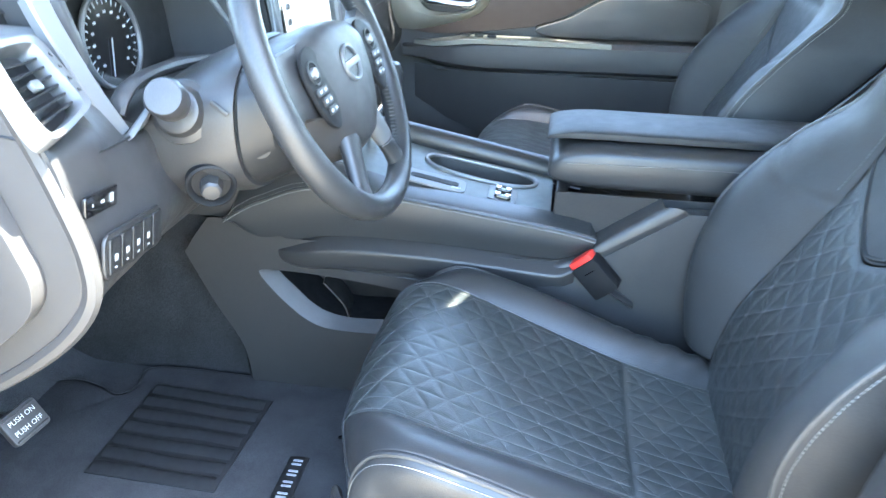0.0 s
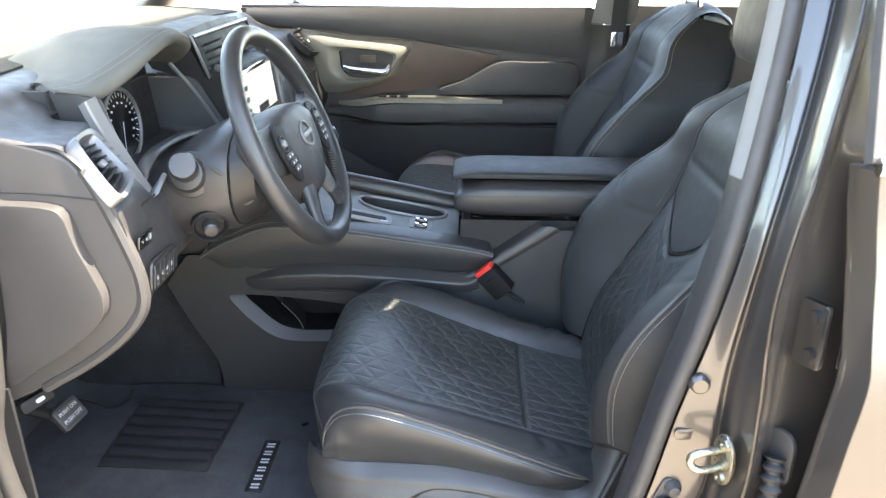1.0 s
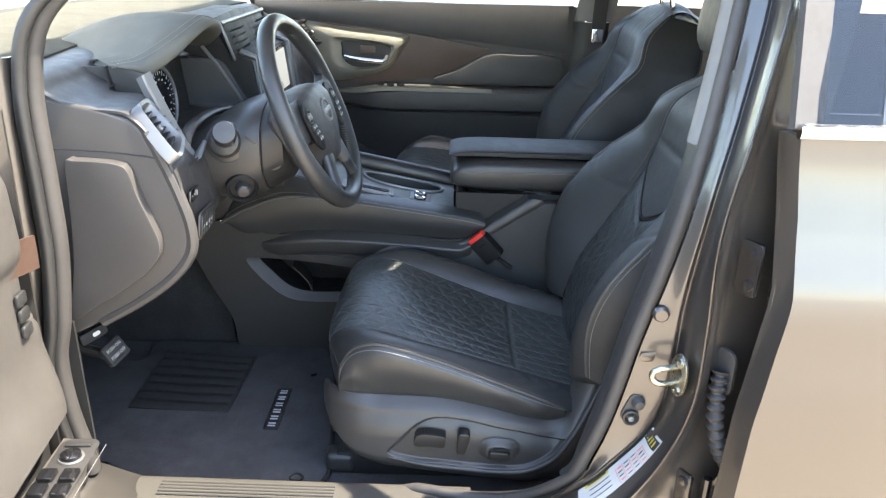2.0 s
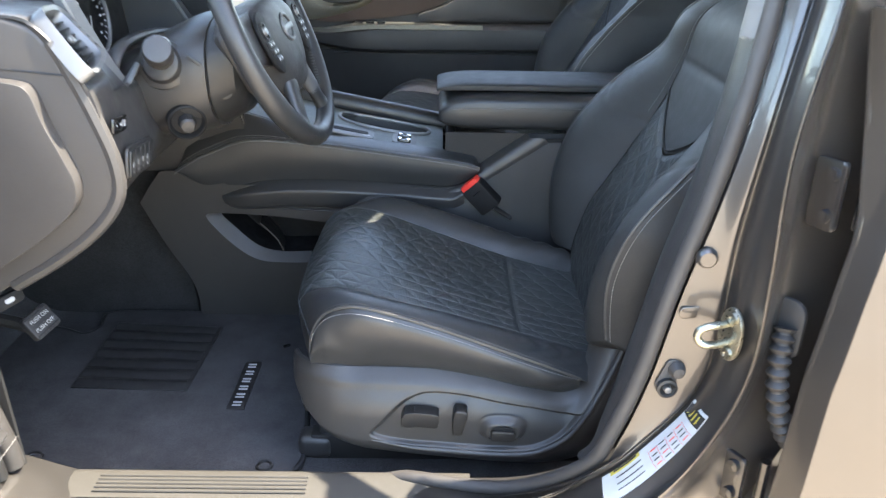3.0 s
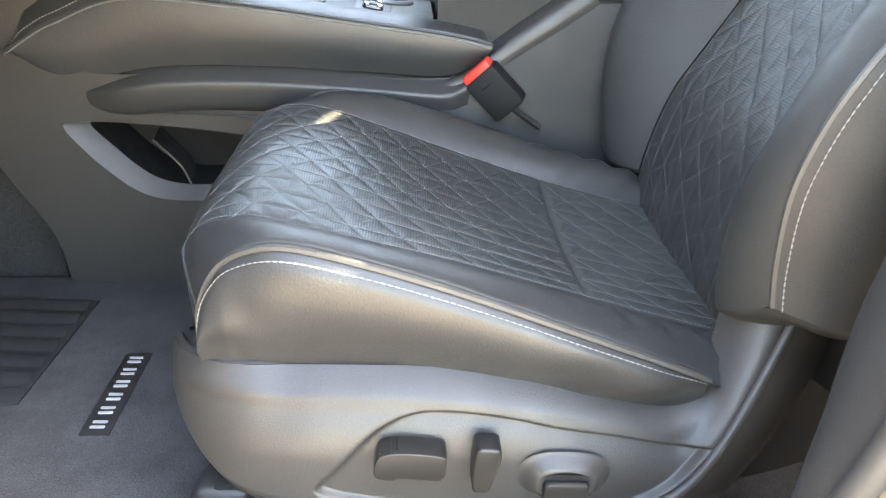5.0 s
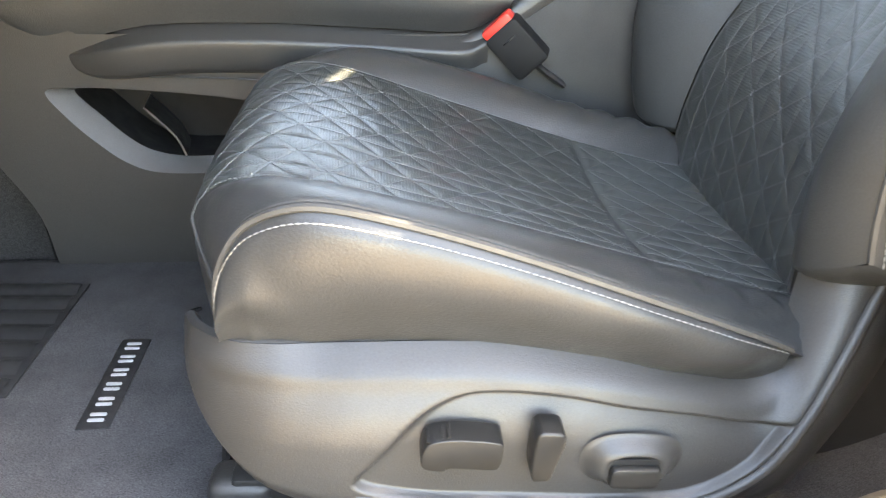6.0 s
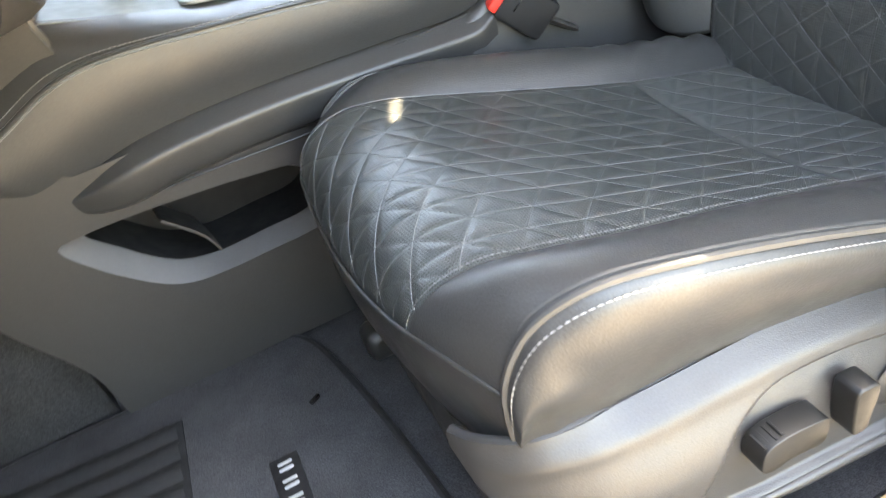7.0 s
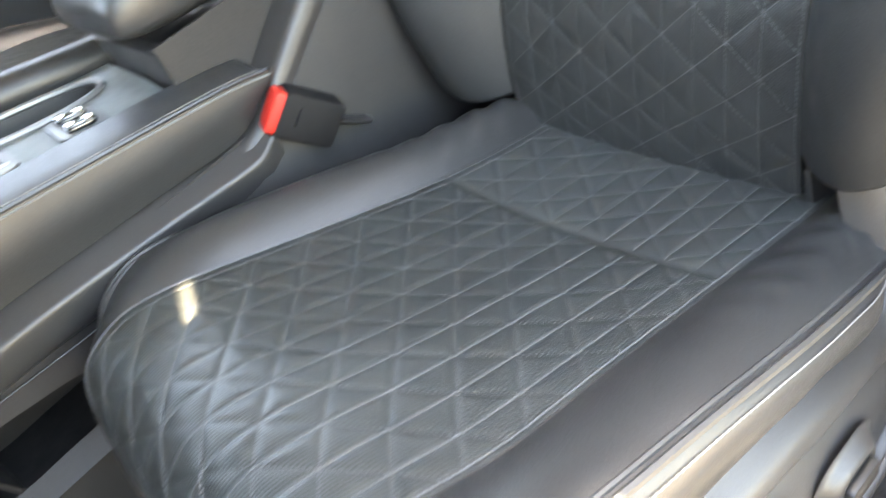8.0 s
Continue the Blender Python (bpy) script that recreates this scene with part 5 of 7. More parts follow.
# Gauges.
part("gauge_surround", sheet(lambda u, v: (-.505 - 0.02 * v, 0.815 + 0.375 * u, 1.02 + 0.17 * v), 10, 8, 0.004), M_DARKPLASTIC, dash)
for gy in (1.000,):
    gm = axes((-.500, gy, 1.100), (1, -0.05, 0.12), (0, 1, 0))
    dial = part("gauge", lathe([(0.001, 0), (0.060, 0.0), (0.060, 0.002), (0.001, 0.002)], gm, 40), M_GLOSS, dash, "round dial with white markings")
    part("ring", tube([gm @ Vector((0.062 * math.cos(t), 0.062 * math.sin(t), 0.004)) for t in (2 * math.pi * k / 60 for k in range(60))], 0.004, 8, closed=True), M_SATIN, dial, "satin silver ring")
    for k in range(25):
        a = radians(225 - 270 * k / 24) if gm.to_3x3().col[1].z > 0 else radians(-225 + 270 * k / 24)
        ln = 0.010 if k % 2 == 0 else 0.006
        c = gm @ Vector((0.052 * math.cos(a), 0.052 * math.sin(a), 0.0025))
        d = gm.to_3x3() @ Vector((math.cos(a), math.sin(a), 0))
        part("tick", plate(axes(c, gm.to_3x3().col[2], d), ln, 0.0016, 0.0006, 0.0004, 0), M_MARK, dial)
        if k % 2 == 0:
            c2 = gm @ Vector((0.038 * math.cos(a), 0.038 * math.sin(a), 0.0025))
            part("numeral_bar", plate(axes(c2, gm.to_3x3().col[2], (0, 1, 0)), 0.006, 0.0035, 0.0005, 0.001, 0), M_MARK, dial)
    part("needle", slab([gm @ Vector(p) for p in ((-.0012, .004, .004), (.0012, .004, .004), (-.012, -.044, .004), (-.014, -.044, .004))], gm.to_3x3() @ Vector((0, 0, .001))), M_WHITE, dial, "white needle")
# Pale lower cowl arc between dials and column.
part("cowl_arc", tube(curve([(-.406, .836, 1.050), (-.403, .845, 1.066), (-.400, .868, 1.078), (-.398, .92, 1.082), (-.396, 1.0, 1.078), (-.39, 1.09, 1.066)], 40), 0.013, 10, flat=0.6), M_SOFT, dash)

# Switch panels on the lower face.
def face_pose(y, z, x):
    return axes((x, y, z), (0.98, 0.13, -0.08), (-0.13, 0.97, -0.15))
fm = face_pose(.688, 1.004, -.3490)
pn = part("switch_panel", plate(fm, 0.074, 0.021, 0.004, 0.003), M_GLOSS, dash, "small black dimmer switch panel")
for k in range(3):
    part("mark", plate(fm @ Matrix.Translation((-0.022 + 0.022 * k, 0, 0.004)), 0.008 if k else 0.003, 0.003 if k != 2 else 0.009, 0.0005, 0.0008, 0), M_MARK, pn)
fm = face_pose(.728, .946, -.3440)
pn = part("switch_panel", plate(fm, 0.155, 0.046, 0.004, 0.012), M_PLASTIC, dash, "row of grey push switches")
for k in range(5):
    b = part("switch", plate(fm @ Matrix.Translation((-0.058 + 0.029 * k, 0, 0.004)), 0.026, 0.036, 0.003, 0.002), M_DARKPLASTIC, pn)
    if k < 4:
        part("mark", plate(fm @ Matrix.Translation((-0.058 + 0.029 * k, -0.002, 0.007)), 0.008, 0.007, 0.0005, 0.002, 0), M_MARK, b)
        part("mark", plate(fm @ Matrix.Translation((-0.058 + 0.029 * k, -0.012, 0.007)), 0.005, 0.002, 0.0005, 0.0005, 0), M_MARK, b)

# Underside closing panels.
part("knee_underside", sheet(lambda u, v: (-.40 - .45 * u, .66 + .60 * v, .865 - .13 * u + 0.02 * math.sin(3 * v)), 14, 10, 0.006), M_DARKPLASTIC, dash)

# Centre tower with vents, screen and buttons.
tower = part("center_tower", loft([[(x0, y0, z), (x0, CAR - .05, z + .006), (x0, CAR + .05, z + .006), (x0, 2 * CAR - y0, z), (x0 - .10, 2 * CAR - y0, z), (x0 - .10, y0, z)] for z, x0, y0 in
     ((1.235, -.455, 1.215), (1.165, -.420, 1.215), (1.150, -.372, 1.225), (1.02, -.350, 1.225), (.93, -.335, 1.225), (.86, -.315, 1.225), (.80, -.30, 1.235))]), M_DULL, dash)
part("vent_surround", slab([(-.415, 1.215, 1.150), (-.440, 1.215, 1.228), (-.440, 1.60, 1.228), (-.415, 1.605, 1.150)], (0.006, 0, 0.002), 0.003, 3), M_SLAT, tower)
part("vent_frame", tube([(-.407, 1.212, 1.152), (-.432, 1.212, 1.228), (-.432, 1.60, 1.228), (-.407, 1.603, 1.152)], 0.005, 8, closed=True), M_SATIN, tower, "satin silver surround of the centre vents")
for y0, y1 in ((1.225, 1.330), (1.46, 1.58)):
    for k in range(4):
        z = 1.166 + 0.014 * k
        part("slat", slab([(-.404 - .008 * k * .5, y0, z), (-.404 - .008 * k * .5, y1, z), (-.398 - .008 * k * .5, y1, z + .006), (-.398 - .008 * k * .5, y0, z + .006)], (0, 0, 0.0025)), M_SLAT, tower)
scr = part("screen", slab([(-.352, 1.262, 1.030), (-.352, 1.558, 1.030), (-.368, 1.558, 1.150), (-.368, 1.262, 1.150)], (0.006, 0, 0), 0.002), M_SCREEN, tower, "glossy touch screen")
def on_screen(y0, y1, z0, z1, lift=.0066):
    return slab([(-.352 - .016 * (z - 1.03) / .12 + lift, y, z) for y, z in ((y0, z0), (y1, z0), (y1, z1), (y0, z1))], (.0006, 0, 0))
part("display", on_screen(1.272, 1.520, 1.048, 1.142), M_DISPLAY, scr, "lit white display")
for k in range(3):
    part("icon", on_screen(1.282, 1.302, 1.062 + .024 * k, 1.072 + .024 * k, .0076), M_SATIN, scr)
part("icon", on_screen(1.36, 1.44, 1.050, 1.066, .0076), M_DARKPLASTIC, scr)
for y in (1.243, 1.577):
    part("screen_rail", tube([(-.348, y, 1.012), (-.364, y, 1.152), (-.40, y, 1.165)], 0.012, 8, flat=0.7), M_SATIN, tower, "satin silver rail")
for k in range(6):
    part("button", plate(axes((-.344 + .012 * 0, 1.27 + 0.055 * k, .985), (0.99, 0, 0.14), (0, 1, 0)), 0.040, 0.016, 0.006, 0.003), M_CONSOLE, tower)
part("climate_panel", slab([(-.340, 1.25, .965), (-.340, 1.57, .965), (-.322, 1.57, .885), (-.322, 1.25, .885)], (0.006, 0, 0), 0.002), M_GLOSS, tower)
for y in (1.285, 1.535):
    part("knob", lathe([(0.001, 0), (0.021, 0), (0.019, 0.018), (0.001, 0.019)], axes((-.325, y, .925), (0.98, 0, 0.2)), 20), M_SATIN, tower, "satin silver knob")
for y, sg in ((1.232, 1), (1.588, -1)):
    part("tower_side", slab([(-.47, y, 1.15), (-.36, y, 1.15), (-.31, y, .84), (-.46, y, .76), (-.60, y, .76)], (0, sg * 0.01, 0), 0.003), M_PLASTIC, tower)
# Speaker pad on the dash top and the sunlit inner corner.
part("speaker_pad", lathe([(0.001, 0.012), (0.10, 0.010), (0.13, 0.0), (0.13, -0.004), (0.001, -0.004)], Matrix.Translation((-.66, CAR + .03, 1.18)) @ Matrix.Diagonal((0.9, 1.5, 1, 1)), 40), M_PLASTIC, dash)

# Windscreen wiper of the passenger side, seen through the glass.
wiper = thing("windscreen_wiper", "black windscreen wiper resting below the glass", "wiper")
part("arm", tube(curve([(-1.20, 1.05, 1.135), (-1.22, 1.45, 1.150), (-1.20, 1.90, 1.150)], 20), 0.009, 6), M_RUBBER, wiper)

# Foot brake pad and hood release under the dash.
pedal = thing("parking_brake_pedal", "foot parking brake pedal with printed pad", "pedal")
pm = axes((-.556, .760, .655), (0.80, -0.25, 0.55), (0.2, 0.95, 0.1))
pad_p = part("pad", plate(pm, 0.055, 0.042, 0.012, 0.006, 0.002), M_RUBBER, pedal)
for k, word in ((-1, "PUSH OFF"), (1, "PUSH ON")):
    lettering("print", word, pm @ Matrix.Translation((0, 0.0075 * k, 0.0123)), 0.0095, 0.0002, M_MARK, pad_p)
for k in (-1, 1):
    part("tread", tube([pm @ Vector((-.024, .016 * k, .012)), pm @ Vector((.024, .016 * k, .012))], .0016, 6), M_RUBBER, pad_p)
part("arm", tube(curve([(-.57, .762, .648), (-.66, .765, .68), (-.74, .77, .78)], 12), 0.011, 8), M_DARKPLASTIC, pedal)
release = thing("hood_release_lever", "black plastic hood release lever", "lever")
rm = axes((-.545, .665, .745), (0.75, -0.55, 0.2), (0.3, 0.8, 0.1))
lev = part("lever", plate(rm, 0.052, 0.020, 0.014, 0.006, 0.003), M_SLAT, release)
part("mark", plate(rm @ Matrix.Translation((0.004, 0, 0.014)), 0.014, 0.007, 0.0006, 0.003, 0), M_MARK, lev)
brake = thing("brake_pedal", "black rubber-faced brake pedal pad", "pedal")
part("pad", plate(axes((-.80, .985, .555), (0.85, 0, 0.5), (0, 1, 0)), 0.10, 0.055, 0.014, 0.008, 0.003), M_RUBBER, brake)
part("arm", tube(curve([(-.81, .985, .56), (-.90, .985, .65), (-.93, .985, .80)], 12), 0.010, 8), M_DARKPLASTIC, brake)

# ---------------------------------------------------------------- steering wheel and column
wheel = thing("steering_wheel", "black leather-wrapped steering wheel with satin silver accents", "steering wheel")
WM = axes((-.190, .972, 1.090), (math.cos(radians(23.5)), -.052, math.sin(radians(23.5))), (0, 1, 0))
up_sign = 1 if (WM.to_3x3() @ Vector((0, 1, 0))).z > 0 else -1
def wp(x, y, z):
    return WM @ Vector((x, up_sign * y, z))
WN = WM.to_3x3() @ Vector((0, 0, 1))
rim = [wp(0.1825 * math.cos(t), 0.1825 * math.sin(t), 0) for t in (2 * math.pi * k / 120 for k in range(120))]
rr = [0.0165 + 0.0022 * max(0, math.cos(2 * (2 * math.pi * k / 120 - radians(40)))) ** 3 for k in range(120)]
rim_ob = part("rim", tube(rim, rr, 18, closed=True, up=WN), M_LEATHER, wheel)
# Inner lacing on both grips.
for a0, a1 in ((-55, 62), (118, 235)):
    bm = bmesh.new()
    for k in range(60):
        t = radians(a0 + (a1 - a0) * k / 59)
        p = wp(0.1657 * math.cos(t), 0.1657 * math.sin(t), 0)
        d = wp(0.1657 * math.cos(t + .03), 0.1657 * math.sin(t + .03), 0.0)
        stitches([p + WN * 0.005, p.lerp(d, 0.6) - WN * 0.005], 1, 0.009, 0.0010, bm)
    part("lacing", bm, M_THREAD_DARK, rim_ob)
# Airbag pad.
hub = [(-.092, .008), (-.086, .028), (-.05, .041), (0, .045), (.05, .041), (.086, .028), (.092, .008), (.075, -.040), (.040, -.078), (0, -.088), (-.040, -.078), (-.075, -.040)]
secs = []
for sc, z in ((0.9, -0.060), (1.03, -0.045), (1.05, -0.022), (1.0, -0.004), (0.9, 0.011), (0.7, 0.020), (0.4, 0.024), (0.05, 0.025)):
    secs.append([wp(p.x * sc * 1.30, p.y * sc * 1.22, z) for p in curve([(a, b, 0) for a, b in hub], 48, True)])
hub_ob = part("airbag_cover", loft(secs), M_SOFT, wheel)
# Plain badge ring with a bar.
bc = wp(0.0, -0.004, 0.0255)
badge = part("badge", tube([bc + (WM.to_3x3() @ Vector((0.024 * math.cos(t), 0.021 * math.sin(t), 0))) for t in (2 * math.pi * k / 40 for k in range(40))], 0.0030, 8, closed=True), M_SATIN, hub_ob, "satin silver ring badge")
part("badge_bar", plate(axes(bc, WN, (0, 1, 0)), 0.054, 0.009, 0.003, 0.002), M_SATIN, badge)
part("emboss", plate(axes(wp(0.0, -0.066, 0.0185), WN, (0, 1, 0)), 0.014, 0.004, 0.002, 0.001), M_DARKPLASTIC, hub_ob)
# Side spokes with button pods.
for a in (-1, 1):
    sp = part("spoke", loft([[wp(a * x, y + dy, z) for y, z in ((h, -0.014), (h, 0.004), (h * .5, 0.010), (-h * .5, 0.010), (-h, 0.004), (-h, -0.014))] for x, h, dy in ((0.06, 0.050, -.005), (0.10, 0.042, 0), (0.14, 0.036, .004), (0.168, 0.048, .006))]), M_SOFT, wheel)
    pod = [(a * .085, .036), (a * .116, .032), (a * .131, .008), (a * .120, -.044), (a * .094, -.060), (a * .074, -.034), (a * .072, .010)]
    pod_ob = part("button_pod", slab([wp(p.x, p.y, 0.014) for p in curve([(q[0], q[1], 0) for q in pod], 36, True)], WN * 0.006, 0.002), M_SLAT, sp, "black button pod")
    part("pad_ring", tube([wp(a * .108 + 0.013 * math.cos(t), .008 + 0.013 * math.sin(t), 0.021) for t in (2 * math.pi * k / 24 for k in range(24))], 0.0012, 6, closed=True), M_DARKPLASTIC, pod_ob)
    part("pad_button", lathe([(0.001, 0), (0.007, 0), (0.006, 0.004), (0.001, 0.004)], axes(wp(a * .108, .008, 0.020), WN), 16), M_SATIN, pod_ob)
    for k in range(3):
        b = part("button", plate(axes(wp(a * (.108 - .004 * k), -.013 - .012 * k, 0.020), WN, (0, 1, 0)), 0.030 - .004 * k, 0.009, 0.003, 0.002), M_DARKPLASTIC, pod_ob)
        for q in (-1, 1):
            part("mark", plate(axes(wp(a * (.108 - .004 * k) + q * .007, -.013 - .012 * k, 0.0232), WN, (0, 1, 0)), 0.006, 0.0035, 0.0004, 0.0008, 0), M_WHITE, b)
# Two lower legs that widen into the rim, the far one with a silver accent.
for a in (-1, 1):
    legline = curve([(a * .034, -.056, -.002), (a * .050, -.090, 0), (a * .066, -.124, 0), (a * .080, -.156, -.001), (a * .086, -.170, -.002)], 24)
    width = [.0250 - .0085 * math.sin(math.pi * min(k / 15, 1) * .5) + .011 * smooth(13, 23, k) for k in range(24)]
    leg = part("lower_leg", tube([wp(p.x, p.y, p.z) for p in legline], width, 20, flat=.62, up=WN), M_LEATHER, wheel)
    if a > 0:
        part("accent", tube([wp(p.x, p.y, p.z + .0008) for p in legline[2:11]], [w + .0008 for w in width[2:11]], 20, flat=.64, up=WN), M_SATIN, leg, "satin silver spoke accent")
        part("leg_seam", tube([wp(legline[11].x + .0185 * c, legline[11].y + .004 * c, .012 * math.sqrt(max(0, 1 - c * c))) for c in (-1 + 2 * k / 10 for k in range(11))], .0008, 5), M_THREAD_DARK, leg)

column = thing("steering_column", "charcoal plastic steering column shroud with stalk and knob", "steering column")
def col_ring(x, s, dz, top=1.0):
    out = []
    for j in range(48):
        t = 2 * math.pi * j / 48
        c, d = math.cos(t), math.sin(t)
        n = 0.75 if d > 0 else 1.0
        y = 0.982 + s * 0.140 * math.copysign(abs(c) ** n, c)
        z = 1.030 + dz + s * (0.085 * top if d > 0 else 0.108) * math.copysign(abs(d) ** 0.8, d)
        out.append((x, y, z))
    return out
shroud = part("shroud", loft([col_ring(x, s, dz, top) for x, s, dz, top in ((-.47, .90, -.03, .5), (-.40, 1.0, -.012, .52), (-.36, 1.0, -.004, .74), (-.32, 1.0, .002, .90), (-.285, .99, .006, 1.0), (-.272, .955, .008, 1.0))]), M_PLASTIC, column)
part("rear_cover", loft([col_ring(x, s, dz) for x, s, dz in ((-.280, .88, .008), (-.268, .93, .010), (-.232, .86, .022), (-.222, .74, .026), (-.220, .4, .03))]), M_DARKPLASTIC, column, "black cover behind the wheel")
# Combination stalk in its round boot.
bd = Vector((.06, -.93, .32)).normalized()
boot = part("stalk_boot", lathe([(0.001, 0), (0.038, 0), (0.037, 0.006), (0.030, 0.010), (0.026, 0.022), (0.022, 0.024), (0.001, 0.024)], axes((-.334, .856, 1.052), bd), 28), M_PLASTIC, column)
part("stalk", lathe([(0.001, 0), (0.013, 0), (0.015, 0.030), (0.021, 0.045), (0.022, 0.075), (0.019, 0.082), (0.001, 0.084)], axes((-.333, .845, 1.058), (.22, -.80, .36)), 20), M_PLASTIC, boot, "grey stalk end")
# Round knob set into a dark well below.
kd = Vector((.35, -.85, -.25)).normalized()
well = part("knob_well", lathe([(0.001, -0.02), (0.030, -0.02), (0.030, 0.003), (0.027, 0.005), (0.025, 0.003), (0.023, -0.004), (0.001, -0.004)], axes(Vector((-.318, .876, .970)) + kd * .022, kd), 28), M_SLAT, column, "dark round well")
part("knob", lathe([(0.001, -.005), (0.014, -.005), (0.013, 0.010), (0.010, 0.013), (0.001, 0.014)], axes(Vector((-.317, .874, .969)) + kd * .022, kd), 8), M_PLASTIC, well)
part("plug", lathe([(0.001, 0), (0.014, 0), (0.013, 0.003), (0.001, 0.003)], axes((-.250, .868, 1.012), (.25, -.90, -.1)), 24), M_DARKPLASTIC, column)
part("emboss", plate(axes((-.285, .844, 1.062), (.1, -1, .1), (.6, 0, .8)), 0.006, 0.024, 0.002, 0.001), M_PLASTIC, shroud)

# ---------------------------------------------------------------- near door pillar
G1 = [(.05, .615, .462), (.20, .565, .485), (.300, .508, .573), (.330, .497, .641), (.357, .495, .733), (.382, .495, .856), (.410, .497, .966), (.436, .505, 1.085), (.463, .535, 1.216), (.490, .580, 1.36), (.52, .660, 1.54)]
G2 = [(.05, .560, .464), (.21, .520, .510), (.300, .489, .590), (.350, .485, .645), (.403, .485, .715), (.421, .484, .800), (.426, .484, .930), (.446, .488, 1.081), (.475, .515, 1.216), (.505, .560, 1.36), (.535, .645, 1.54)]
G4 = [(.05, .460, .445), (.20, .422, .490), (.300, .408, .565), (.366, .405, .633), (.415, .404, .720), (.440, .404, .810), (.442, .405, .920), (.440, .408, 1.06), (.470, .430, 1.216), (.500, .470, 1.36), (.535, .560, 1.54)]
G5 = [(.05, .432, .385), (.22, .415, .425), (.33, .420, .500), (.405, .425, .600), (.455, .435, .705), (.478, .440, .810), (.484, .442, .920), (.488, .446, 1.06), (.505, .462, 1.216), (.53, .492, 1.36), (.56, .580, 1.54)]
G3 = [tuple(0.5 * (p + q) + d for p, q, d in zip(a, b, (0.006, 0.006, 0.0))) for a, b in zip(G2, G4)]
G6 = [(p[0] + 0.075, p[1] + 0.012, p[2]) for p in G5]
def between(a, b, t, out=(0, 0, 0)):
    return [tuple(p + (q - p) * t + d for p, q, d in zip(r, w, out)) for r, w in zip(a, b)]
G2B = between(G2, G3, .16, (.008, .008, 0))
G4A = between(G3, G4, .72, (.010, .004, 0))
G4B = between(G4, G5, .30, (.004, .002, 0))


def pillar_at(u, v):
    return catmull([catmull(g, v) for g in (G1, G2, G2B, G3, G4A, G4, G4B, G5, G6)], u)


def pillar_pose(u, v, hint=(0, 0, 1)):
    p = pillar_at(u, v)
    n = (pillar_at(u + .01, v) - pillar_at(u - .01, v)).cross(pillar_at(u, v + .01) - pillar_at(u, v - .01)).normalized()
    if n.y > 0:
        n = -n
    return axes(p, n, hint)


tagged(part("pillar_b_1", sheet(pillar_at, 110, 130, 0.003), M_PAINT, sharp=60), "gunmetal painted steel door pillar", "pillar", kind="structure")


def seal_pt(v, dx=-0.009, dy=0.012):
    p = catmull(G1, v)
    return Vector((p.x + dx, p.y + dy, p.z + 0.004))
tagged(part("door_seal_1", tube([Vector((-.12, .672, .38)), Vector((-.04, .668, .42))] + [seal_pt(k / 70) for k in range(71)], 0.0105, 10), M_SEAL), "black rubber door seal", "seal", kind="structure")
for lo, hi, mt, nm, lb in ((0.20, 0.745, M_PLASTIC, "pillar_trim_1", "charcoal plastic lower pillar trim"), (0.748, 0.99, M_PILLAR, "pillar_trim_2", "pale grey upper pillar trim")):
    def trim_pt(u, v):
        a = seal_pt(lo + (hi - lo) * v, -0.006, 0.016)
        w = 1.0 if mt is M_PLASTIC else 0.52
        return (a.x + (0.012 if mt is M_PLASTIC else -0.006) * u - 0.012 * math.sin(math.pi * u), a.y + 0.075 * u * w * (0.45 + 0.75 * smooth(0.20, 0.42, lo + (hi - lo) * v)), a.z)
    tagged(part(nm, sheet(trim_pt, 14, 60, 0.004), mt), lb, "trim", kind="structure")

# Certification label, following the steel.
label = thing("tire_pressure_label", "white printed tyre information label on the door pillar", "label")
def on_pillar(u0, u1, v0, v1, lift, nu=6, nv=14):
    def f(u, v):
        a, b = .283 + (u0 + (u1 - u0) * u - .265) * .56, v0 + (v1 - v0) * v
        m = pillar_pose(a, b)
        return m @ Vector((0, 0, lift))
    return sheet(f, nu, nv, 0.0006)
base = part("sheet", on_pillar(.265, .50, .20, .398, 0.0016), M_LABEL, label)
part("black_block", on_pillar(.275, .492, .374, .393, 0.0024), M_LABEL_BLACK, base)
for k in range(4):
    part("yellow_bar", on_pillar(.30 + .045 * k, .312 + .045 * k, .377, .390, 0.0031, 3, 5), M_LABEL_YELLOW, base)
part("yellow_stripe", on_pillar(.270, .300, .215, .280, 0.0024), M_LABEL_YELLOW, base)
part("black_stripe", on_pillar(.276, .288, .222, .274, 0.0031), M_LABEL_BLACK, base)
for k in range(4):
    for q in range(4):
        part("print_bar", on_pillar(.335 + .042 * k, .342 + .042 * k, .301 + .0165 * q, .311 + .0165 * q, 0.0024, 3, 4), M_LABEL_BLACK if (k + q) % 3 else M_LABEL_RED, base)
for q in range(5):
    part("rule_line", on_pillar(.325, .49, .2968 + .0165 * q, .2972 + .0165 * q, 0.0024, 4, 3), M_LABEL_RED, base)
for k in range(3):
    part("print_bar", on_pillar(.335 + .05 * k, .341 + .05 * k, .225, .280, 0.0024, 3, 5), M_LABEL_BLACK, base)

